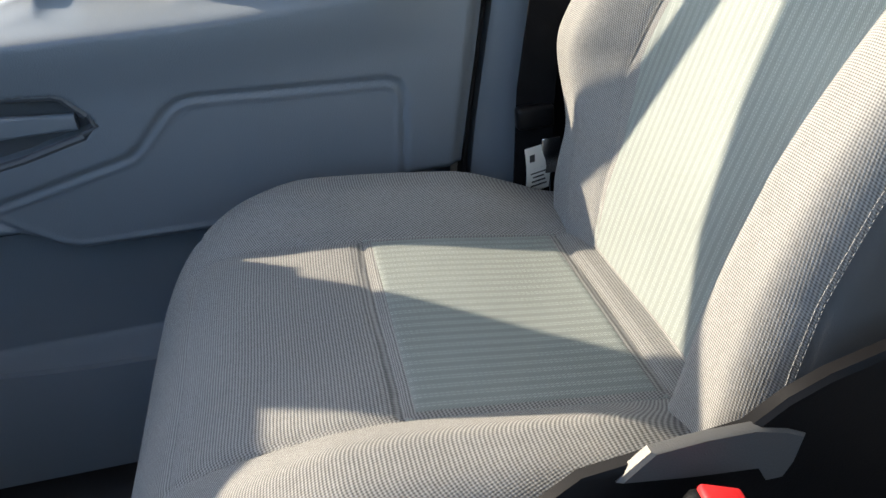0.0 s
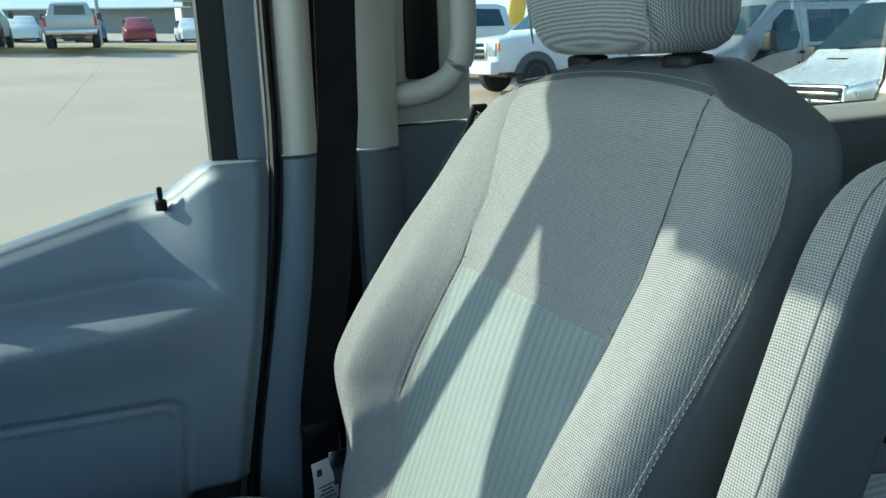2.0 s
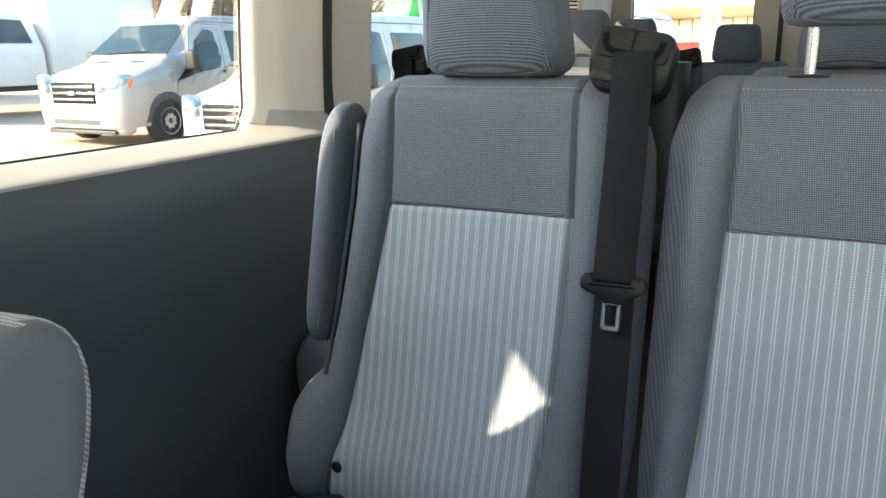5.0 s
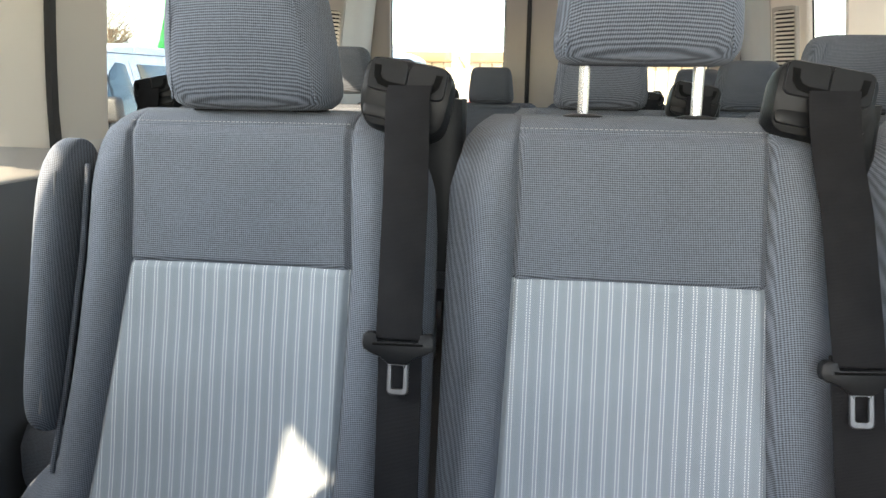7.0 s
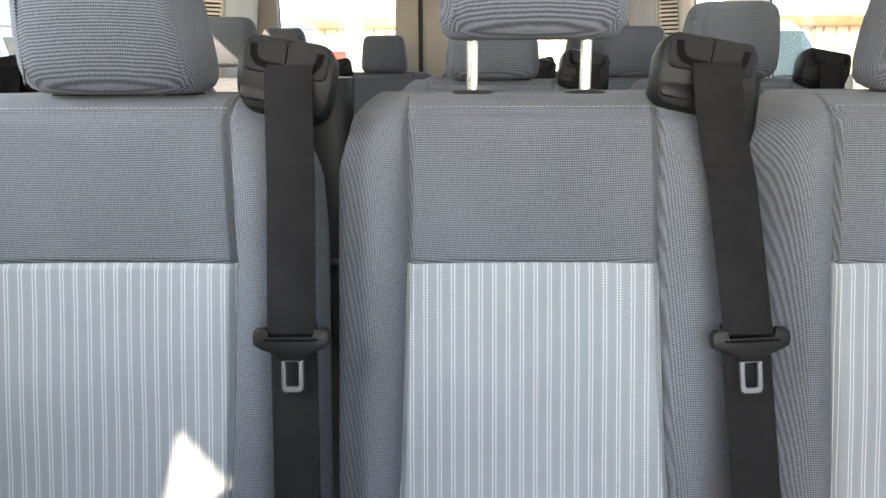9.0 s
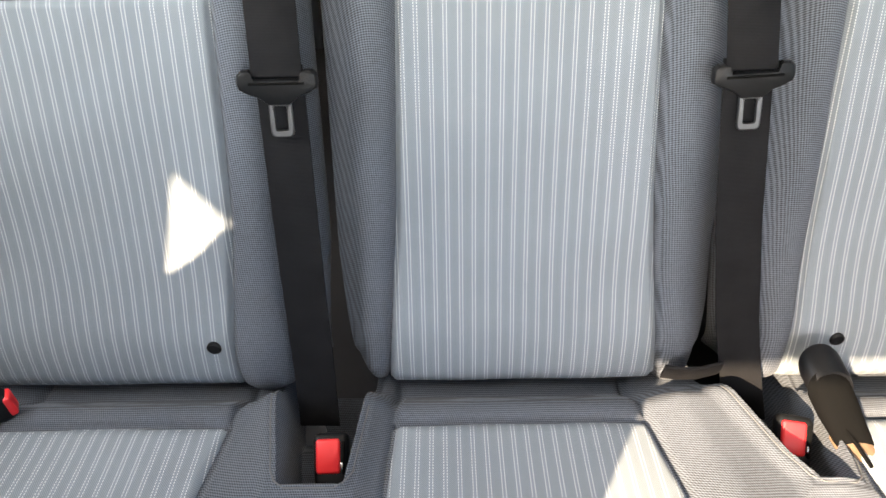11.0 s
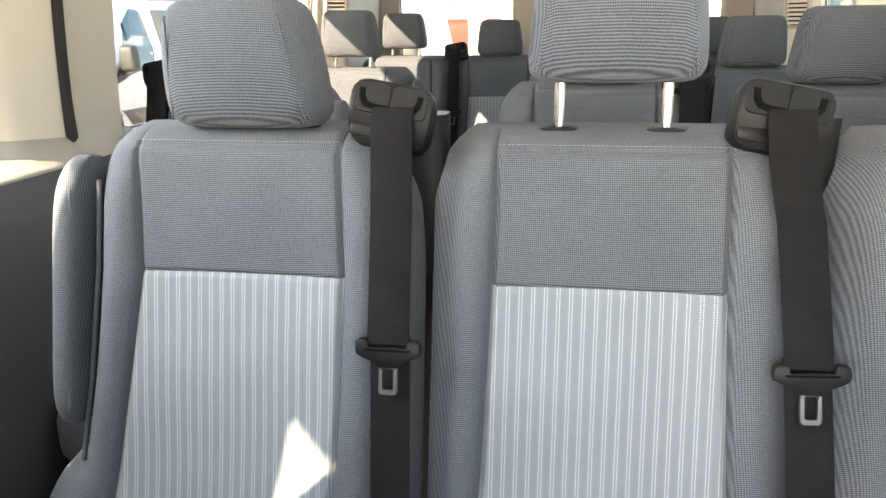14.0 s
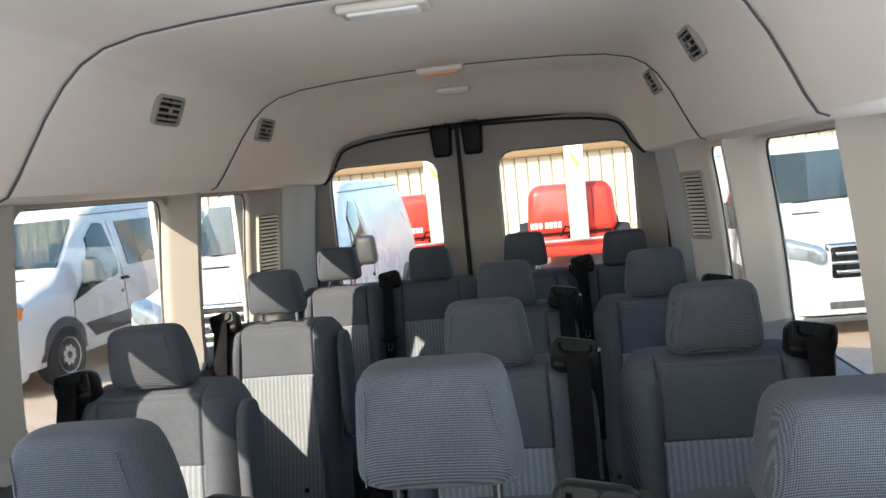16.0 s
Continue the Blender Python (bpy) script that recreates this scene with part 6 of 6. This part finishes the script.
def pickup(m, paint, label, box=False, group="pickup trucks", name="pickup_truck"):
    """A heavy pickup: nose at y = 0; with box: a tall white service body behind the cab."""
    t = thing(name, label, "truck", m, group)
    keys = [(0.0, 0.86, 1.18), (0.08, 0.95, 1.25), (1.2, 1.0, 1.34), (1.32, 1.0, 1.40), (1.95, 0.98, 1.92), (2.3, 0.97, 1.98), (3.1, 0.97, 1.97), (3.35, 0.97, 1.90), (3.42, 0.97, 1.30)]

    def at(y, c):
        return float(np.interp(y, [k[0] for k in keys], [k[c] for k in keys]))

    def side(y, z):
        return at(y, 1) - 0.22 * smooth(1.25, 1.95, z) - 0.05 * smooth(0.7, 0.5, z)
    loops = []
    for y in (0, 0.04, 0.1, 0.5, 1.2, 1.32, 1.6, 1.95, 2.3, 3.1, 3.35, 3.42):
        top = at(y, 2)
        half = [(side(y, z), z) for z in [0.52 + (top - 0.07 - 0.52) * k / 7 for k in range(8)]]
        half += [(half[-1][0] - 0.03, top - 0.03), (half[-1][0] - 0.12, top)]
        loops.append([(x, y, z) for x, z in half] + [(-x, y, z) for x, z in half[::-1]])
    part("cab", loft(loops), paint, t, angle=50)
    tail = 6.2
    if box:
        part("service_body", rbox(2.1, 2.9, 1.75, 0.05, 2, (0, 5.0, 1.55)), WHITE_PAINT, t, "tall white service body")
        for s in (-1, 1):
            part("beacon", lathe([(0.001, -0.09), (0.07, -0.08), (0.08, 0.06), (0.04, 0.10)], 12), AMBER, t, "orange beacon").matrix_basis = pose(s * 0.6, 3.8 if s < 0 else 6.0, 2.50, 0, -90, 0)
    else:
        for s in (-1, 1):
            part("bed_side", rbox(0.09, 2.65, 0.62, 0.04, 2, (s * 0.95, 4.82, 0.95)), paint, t)
        part("tailgate", rbox(1.86, 0.08, 0.58, 0.03, 2, (0, 6.12, 0.98)), paint, t)
        part("bed_floor", rbox(1.8, 2.65, 0.08, 0.02, 1, (0, 4.82, 0.72)), CLADDING, t)
    for s in (-1, 1):
        poly = [(1.62, 1.36), (3.2, 1.36), (3.12, 1.82), (2.1, 1.84)]
        part("side_window", loft([[(s * (side(y, z) - 0.02), y, z) for y, z in poly], [(s * (side(y, z) + 0.008), y, z) for y, z in poly]]), CAR_GLASS, t)
        part("headlamp", rbox(0.34, 0.14, 0.30, 0.04, 2, (s * 0.72, 0.05, 1.0)), LENS, t)
        part("turn_lamp", rbox(0.08, 0.12, 0.22, 0.03, 2, (s * 0.90, 0.10, 1.06)), AMBER, t)
        part("mirror", rbox(0.2, 0.12, 0.3, 0.04, 2, (s * 1.18, 1.75, 1.42)), CLADDING, t)
        part("tail_lamp", rbox(0.10, 0.06, 0.36, 0.02, 2, (s * 0.94, 6.15 if not box else 6.47, 1.02)), TAIL_RED, t, "red tail lamp")
        for wy in (0.95, 5.0):
            w = part("wheel", lathe([(0.22, -0.13), (0.34, -0.14), (0.395, -0.11), (0.405, 0), (0.395, 0.11), (0.34, 0.14), (0.22, 0.13)], 28), TYRE, t, "black tyre on a pale steel rim")
            w.matrix_basis = pose(s * 0.90, wy, 0.405)
            part("rim", lathe([(0.03, s * 0.06), (0.10, s * 0.12), (0.13, s * 0.10), (0.20, s * 0.09), (0.235, s * 0.135), (0.235, s * 0.10), (0.03, s * 0.03)], 28), RIM, w)
            arch = [(wy + 0.52 * math.cos(a), max(0.5, 0.42 + 0.52 * math.sin(a))) for a in [math.pi * k / 16 for k in range(17)]]
            part("wheel_arch", loft([[(s * 0.9, y, z) for y, z in arch], [(s * (1.02 if wy < 3 else 1.0), y, z) for y, z in arch]]), CLADDING, t)
    part("windscreen", loft([[(x, y - d, z + d) for x, y, z in ((-0.80, 1.36, 1.42), (0.80, 1.36, 1.42), (0.70, 1.93, 1.89), (-0.70, 1.93, 1.89))] for d in (0.012, -0.02)]), CAR_GLASS, t)
    part("rear_window", loft([[(x, 3.40 + d, z) for x, z in ((-0.62, 1.42), (0.62, 1.42), (0.58, 1.82), (-0.58, 1.82))] for d in (-0.06, 0.02)]), CAR_GLASS, t)
    gr = part("grille", rbox(1.05, 0.08, 0.42, 0.05, 2, (0, 0.0, 0.98)), CHROME, t)
    for k in range(3):
        part("opening", rbox(0.9, 0.05, 0.09, 0.02, 1, (0, -0.03, 0.85 + 0.13 * k)), BLACK, gr)
    part("bumper", rbox(1.95, 0.24, 0.28, 0.05, 2, (0, -0.06, 0.62)), CHROME if not box else WHITE_PAINT, t)
    part("rear_bumper", rbox(1.9, 0.18, 0.22, 0.04, 2, (0, tail + (0.3 if box else 0.02), 0.62)), CHROME, t)
    part("chassis", rbox(0.9, 5.6, 0.22, 0.02, 1, (0, 3.3, 0.5)), CLADDING, t)
    return t


TAIL_RED = worn("red_tail_lamp", (0.45, 0.015, 0.015), 0.2, amount=0.1)


PEWTER = worn("pewter_car_paint", (0.30, 0.30, 0.29), 0.35, 0.3, amount=0.08, scale=1.5, grain=30, strength=0.02)
MAROON = worn("maroon_car_paint", (0.22, 0.02, 0.03), 0.3, amount=0.08, scale=1.5, grain=30, strength=0.02)
NAVY = worn("navy_car_paint", (0.03, 0.07, 0.16), 0.3, amount=0.08, scale=1.5, grain=30, strength=0.02)
pickup(on_lot(-15.6, 7.8, 0), WHITE_PAINT, "white service truck with tall body and orange beacons", True, "service trucks", "service_truck")
pickup(on_lot(-20.3, 7.4, 0), WHITE_PAINT, "white pickup truck with a dark grille in the row")
pickup(on_lot(-24.2, 7.0, 0), WHITE_PAINT, "white pickup truck at the end of the row")
pickup(on_lot(-41.4, -0.6, -90), SILVER_PAINT, "silver pickup truck parked nose to the verge")
pickup(on_lot(-41.8, -4.2, -90), PEWTER, "pewter pickup truck parked nose to the verge")


def car(m, paint, label):
    """A small car or crossover: nose at y = 0."""
    c = thing("car", label, "car", m, "cars beyond the verge")
    keys = [(0, 0.75, 0.72), (0.1, 0.85, 0.82), (1.0, 0.9, 1.0), (1.8, 0.88, 1.5), (2.4, 0.86, 1.6), (3.6, 0.86, 1.55), (4.1, 0.87, 1.15), (4.4, 0.8, 0.9)]
    loops = []
    for y, w, top in keys:
        half = [(w - 0.22 * smooth(0.9, 1.6, z), z) for z in [0.25 + (top - 0.31) * k / 6 for k in range(7)]]
        half += [(half[-1][0] - 0.1, top)]
        loops.append([(x, y, z) for x, z in half] + [(-x, y, z) for x, z in half[::-1]])
    part("body", loft(loops), paint, c, angle=50)
    for s in (-1, 1):
        part("side_window", loft([[(s * q, y, z) for y, z in ((1.55, 1.0), (3.6, 1.0), (3.3, 1.42), (2.0, 1.44))] for q in (0.6, 0.84)]), CAR_GLASS, c)
        part("tail_lamp", rbox(0.2, 0.1, 0.18, 0.03, 2, (s * 0.68, 4.28, 0.92)), TAIL_RED, c)
        for wy in (0.85, 3.5):
            w = part("wheel", lathe([(0.18, -0.1), (0.30, -0.1), (0.32, 0), (0.30, 0.1), (0.18, 0.1)], 20), TYRE, c)
            w.matrix_basis = pose(s * 0.80, wy, 0.32)
            part("rim", lathe([(0.02, s * 0.09), (0.2, s * 0.105), (0.2, s * 0.08)], 20), RIM, w)
    part("rear_window", loft([[(x, y, z) for x, y, z in ((-0.62, 4.14, 1.16), (0.62, 4.14, 1.16), (0.55, 3.72, 1.48), (-0.55, 3.72, 1.48))], [(x, y + 0.03, z + 0.02) for x, y, z in ((-0.62, 4.14, 1.16), (0.62, 4.14, 1.16), (0.55, 3.72, 1.48), (-0.55, 3.72, 1.48))]]), CAR_GLASS, c)
    return c


for k, (y, paint, label) in enumerate(((-6.5, NAVY, "dark car"), (-3.4, WHITE_PAINT, "white car"), (0.2, NAVY, "dark green-black car"), (3.0, MAROON, "maroon crossover"), (6.2, WHITE_PAINT, "white crossover"), (9.3, NAVY, "navy crossover"), (12.6, SILVER_PAINT, "silver car"))):
    car(on_lot(-51.0, y, 90), paint, label + " parked beyond the grass verge")

# ---------------------------------------------------------------- buildings
SIDING = worn("cream_metal_siding", (0.60, 0.53, 0.40), 0.5, amount=0.08, scale=0.6, grain=20, strength=0.05)
RIB_SHADE = worn("siding_rib_shade", (0.26, 0.22, 0.15), 0.6, amount=0.15, scale=1, grain=20)
EAVE = worn("tan_eave_metal", (0.19, 0.12, 0.06), 0.6, amount=0.12, scale=1, grain=20)
GREY_SIDING = worn("grey_metal_siding", (0.30, 0.30, 0.29), 0.6, amount=0.1, scale=0.3, grain=10)
WHITE_ROOF = worn("white_metal_roof", (0.72, 0.74, 0.74), 0.5, amount=0.06, scale=0.2, grain=10)

shed = thing("metal_building", "cream ribbed metal building with a tan eave behind the lot", "building", pose(0, 27, 0))
part("wall", rbox(90, 0.3, 5.2, 0.02, 1, (-8, 0.2, -0.35)), SIDING, shed)
# ribs in a darker tan, so their shade is part of the colour
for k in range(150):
    part("rib", rbox(0.06, 0.05, 3.4, 0.015, 1, (-38 + 0.42 * k, 0.03, 0.45)), RIB_SHADE, shed)
part("eave", rbox(90, 0.5, 0.34, 0.04, 2, (-8, -0.1, 2.12)), EAVE, shed, "tan eave gutter")
for k in range(14):
    part("downspout", rbox(0.12, 0.12, 3.2, 0.03, 2, (-40 + 5.2 * k, -0.08, 0.4)), EAVE, shed, "tan downspout")
part("roof", slab(lambda u, v: (-53 + 90 * u, -0.35 + 14 * v, 2.3 + 0.9 * v), 2, 2, (0, 0, 0.08)), WHITE_ROOF, shed)

far = thing("warehouse", "long low grey warehouse with a white metal roof", "building", pose(-118, -20, lot_z(-90, 0)))
part("wall", rbox(0.5, 130, 5.0, 0.05, 1, (0, -33, 2.0)), GREY_SIDING, far)
part("roof", slab(lambda u, v: (2 - 30 * u, -98 + 132 * v, 4.1 + 6.5 * u), 2, 2, (0, 0, 0.2)), WHITE_ROOF, far)
for k in range(14):
    part("bay_door", rbox(0.2, 3.6, 3.4, 0.05, 1, (0.22, -90 + 9 * k, 1.7)), TRIM_REAR, far, "pale bay door")
part("entrance_canopy", rbox(6, 9, 0.5, 0.05, 1, (4, 36, 5.2)), WHITE_ROOF, far)
part("entrance_wall", rbox(3, 8, 5.0, 0.05, 1, (0, 37, 2.5)), GREY_SIDING, far)
lp_ = thing("light_pole", "grey steel light pole beyond the verge", "pole", on_lot(-45, 0.6, 0))
part("shaft", tube([(0, 0, 0), (0, 0.15, 9)], 0.09, 10), GREY_SIDING, lp_)

# ---------------------------------------------------------------- lifts and cranes
LIFT_RED = worn("red_machine_paint", (0.62, 0.035, 0.02), 0.4, amount=0.12, scale=1.2, grain=20)
CREAM = worn("cream_machine_paint", (0.74, 0.70, 0.60), 0.45, amount=0.08, scale=1.2, grain=20)
YELLOW = worn("yellow_machine_paint", (0.62, 0.42, 0.08), 0.5, amount=0.12, scale=1.2, grain=20)


def boom_lift(m, label):
    """A self-propelled lift seen from its counterweight: red hood, cream boom, wheels."""
    b = thing("boom_lift", label, "boom lift", m, "boom lifts")
    part("counterweight", bent(rbox(1.78, 1.3, 1.02, 0.2, 5, (0, 0.6, 1.26)), lambda x, y, z: (x * (1 - 0.10 * smooth(1.3, 1.8, z)), y, z)), LIFT_RED, b)
    part("chassis", rbox(1.7, 3.2, 0.45, 0.08, 3, (0, 1.6, 0.55)), LIFT_RED, b)
    part("boom", moved(rbox(0.36, 0.40, 3.4, 0.03, 2, (0, 0, 1.7)), pose(0.12, -0.10, 0.68, 3, 0, 0)), CREAM, b, "cream boom")
    part("jib", tube([(0.1, -0.2, 2.9), (0.25, -0.35, 2.4), (0.05, -0.35, 2.35), (0.2, -0.35, 2.1)], 0.05, 8), YELLOW, b, "yellow jib links")
    for k in range(7):
        part("lettering_block", rbox(0.062, 0.012, 0.12, 0.004, 1, (-0.80 + 0.085 * k + 0.04 * (k > 2), -0.056, 0.98)), PAPER, b, "white block the size of a letter")
    part("recess", rbox(1.5, 0.02, 0.05, 0.01, 1, (0, -0.052, 0.80)), BLACK, b)
    part("grab_rail", tube([(-0.7, -0.05, 0.62), (-0.7, -0.16, 0.66), (0.7, -0.16, 0.66), (0.7, -0.05, 0.62)], 0.025, 8), RIM, b, "steel rail")
    part("hood_line", rbox(0.012, 0.02, 0.6, 0.004, 1, (0.42, -0.054, 1.35)), BLACK, b)
    for s in (-1, 1):
        for y in (0.4, 2.8):
            w = part("wheel", lathe([(0.2, -0.16), (0.42, -0.16), (0.45, 0), (0.42, 0.16), (0.2, 0.16)], 24), TYRE, b)
            w.matrix_basis = pose(s * 0.98, y, 0.45)
            part("rim", lathe([(0.03, s * 0.12), (0.24, s * 0.17), (0.24, s * 0.10)], 20), LIFT_RED, w)
        part("hose", tube([(s * 0.25, -0.1, 0.75), (s * 0.15, -0.25, 0.95), (0.0, -0.22, 0.9), (-s * 0.1, -0.1, 0.7)], 0.025, 6), BLACK, b)
    return b


boom_lift(pose(0.82, 15.6, -0.66), "red boom lift with a cream boom behind the bus")
boom_lift(pose(-2.25, 17.2, -0.62, 0, 0, 12), "red boom lift beside the parked van")


def crane(az, dist, el0, az1, el1, width, mat_, label):
    """A folding boom that rises behind the parked row, between two directions seen from the bus."""
    a = Vector((math.sin(radians(az)) * dist, math.cos(radians(az)) * dist, 1.05 + dist * math.tan(radians(el0))))
    b = Vector((math.sin(radians(az1)) * dist, math.cos(radians(az1)) * dist, 1.05 + dist * math.tan(radians(el1))))
    d = (b - a).normalized()
    a, b = a - d * 2.5, b + d * 5
    c = thing("crane_boom", label, "crane", None, "crane booms")
    turn = d.to_track_quat("Z", "Y").to_matrix().to_4x4()
    n = (b - a).length
    part("boom", moved(rbox(width, width * 1.2, n, width * 0.1, 2, (0, 0, n / 2)), Matrix.Translation(a) @ turn), mat_, c)
    part("inner_boom", moved(rbox(width * 0.7, width * 0.8, n * 0.5, width * 0.1, 2, (0, 0, n * 1.2)), Matrix.Translation(a) @ turn), mat_, c)
    part("ram", moved(tube([(width * 0.9, 0, -0.5), (width * 0.6, 0, n * 0.6)], width * 0.16, 8), Matrix.Translation(a) @ turn), RIM, c, "steel ram")
    foot = Vector((a.x, a.y, lot_z(a.x, a.y)))
    part("base", loft([[(foot.x + sx * 0.9, foot.y + sy * 0.9, z) for sx, sy in ((-1, -1), (1, -1), (1, 1), (-1, 1))] for z in (foot.z, max(foot.z + 0.3, a.z))]), mat_, c)
    return c


BLUE_P = worn("blue_machine_paint", (0.03, 0.22, 0.55), 0.45, amount=0.1, scale=1, grain=20)
GREEN_P = worn("bright_green_machine_paint", (0.03, 0.62, 0.12), 0.45, amount=0.1, scale=1, grain=20)
GREY_P = worn("grey_machine_paint", (0.42, 0.44, 0.46), 0.5, amount=0.1, scale=1, grain=20)
ORANGE_P = worn("orange_red_machine_paint", (0.60, 0.10, 0.03), 0.45, amount=0.1, scale=1, grain=20)
crane(-60.2, 36, 3.0, -59.6, 6.2, 0.62, YELLOW, "yellow crane boom raised behind the trucks")
crane(-57.9, 37, 2.4, -57.1, 5.0, 0.45, BLUE_P, "blue crane boom raised behind the trucks")
crane(-56.6, 36, 2.5, -55.9, 6.0, 0.7, YELLOW, "yellow crane boom beside the blue one")
crane(-53.0, 34, 3.7, -51.5, 6.2, 0.6, YELLOW, "slender yellow crane boom behind the service truck")
crane(-47.6, 35, 3.1, -43.8, 6.1, 0.55, GREY_P, "grey crane boom leaning over the vans")
crane(-44.7, 34, 2.9, -43.2, 6.1, 0.65, GREY_P, "grey crane boom standing behind the vans")
crane(-42.7, 33, 2.7, -41.7, 6.1, 0.6, CREAM, "cream crane boom standing behind the vans")
crane(-39.3, 34, 2.2, -40.6, 6.1, 0.6, ORANGE_P, "orange-red crane boom behind the vans")
gc = thing("green_crane", "bright green crane with a tapering boom behind the white van", "crane", None, "crane booms")
part("boom", loft([[(x + a * w, 24 + b * w, z) for a, b in ((-1, -1), (1, -1), (1, 1), (-1, 1))] for x, z, w in ((-13.35, 1.2, 0.62), (-13.2, 2.0, 0.55), (-12.45, 4.1, 0.24), (-11.8, 6.0, 0.22))]), GREEN_P, gc, "tapering green boom")
part("turret", rbox(1.9, 1.4, 2.2, 0.15, 3, (-13.3, 24.4, 0.55)), GREEN_P, gc)
part("stay", tube([(-12.2, 23.8, 1.7), (-12.5, 23.8, 3.6)], 0.06, 8), RIM, gc, "steel stay")
part("panel_line", rbox(1.2, 0.05, 0.06, 0.01, 1, (-13.3, 23.40, 1.3)), BLACK, gc)
part("crane_carrier", rbox(2.4, 5.0, 0.7, 0.1, 2, (-13.3, 24.6, -0.35)), GREY_P, gc)

# ---------------------------------------------------------------- trees
BARK = worn("grey_brown_bark", (0.13, 0.10, 0.075), 0.95, amount=0.3, scale=3, grain=20, strength=0.6, depth=0.02)
NEEDLES = worn("dark_pine_needles", (0.085, 0.11, 0.06), 0.9, amount=0.5, scale=0.8, grain=6)
rng = random.Random(4)


def pine(x, y, h):
    """A conifer: tapered trunk, drooping limbs and a ragged crown of small needle clumps."""
    t = thing("pine_tree", "dark green pine tree beyond the lot", "tree", on_lot(x, y, rng.uniform(0, 360)), "pine trees")
    part("trunk", tube([(0, 0, 0), (0.05, 0, h * 0.5), (0, 0.05, h)], 0.16, 7), BARK, t)
    pts, faces = [], []
    for k in range(420):
        f = rng.random() ** 0.8
        z = h * (0.22 + 0.78 * f)
        r = h * 0.20 * (1 - f) ** 0.8 * rng.uniform(0.25, 1.1) + 0.1
        a = rng.uniform(0, 2 * math.pi)
        c = Vector((r * math.cos(a), r * math.sin(a), z - 0.25 * r))
        s = rng.uniform(0.25, 0.6) * h / 11
        n = len(pts)
        pts += [tuple(c + Vector((rng.uniform(-s, s), rng.uniform(-s, s), rng.uniform(-s, s) * 0.6))) for _ in range(5)]
        faces += [(n, n + 1, n + 2), (n, n + 2, n + 3), (n, n + 3, n + 4), (n + 1, n + 3, n + 4)]
    part("crown", (pts, faces), NEEDLES, t, angle=0)


def bare_tree(x, y, h):
    t = thing("bare_tree", "leafless grey-brown tree behind the building", "tree", on_lot(x, y, 0), "bare trees")
    part("trunk", tube([(0, 0, 0), (0.1, 0, h * 0.3), (0, 0.1, h * 0.6)], 0.16, 6), BARK, t)
    shapes = []
    for k in range(70):
        a, z0 = rng.uniform(0, 6.28), h * rng.uniform(0.25, 0.65)
        ln = h * rng.uniform(0.2, 0.42)
        p = [(0, 0, z0)]
        for j in range(1, 5):
            p.append((math.cos(a) * ln * 0.22 * j + rng.uniform(-0.2, 0.2), math.sin(a) * ln * 0.22 * j + rng.uniform(-0.2, 0.2), z0 + ln * 0.2 * j))
        shapes.append(tube(p, 0.03, 4))
    part("twigs", join(*shapes), BARK, t)


for k in range(34):
    az = radians(-56 + 0.7 * k + rng.uniform(-0.5, 0.5))
    d = rng.uniform(62, 85)
    pine(math.sin(az) * d, math.cos(az) * d, rng.uniform(7, 12.5))
for k in range(16):
    az = radians(-46 + 1.5 * k + rng.uniform(-0.5, 0.5))
    d = rng.uniform(48, 56)
    bare_tree(math.sin(az) * d, math.cos(az) * d, rng.uniform(6, 9))
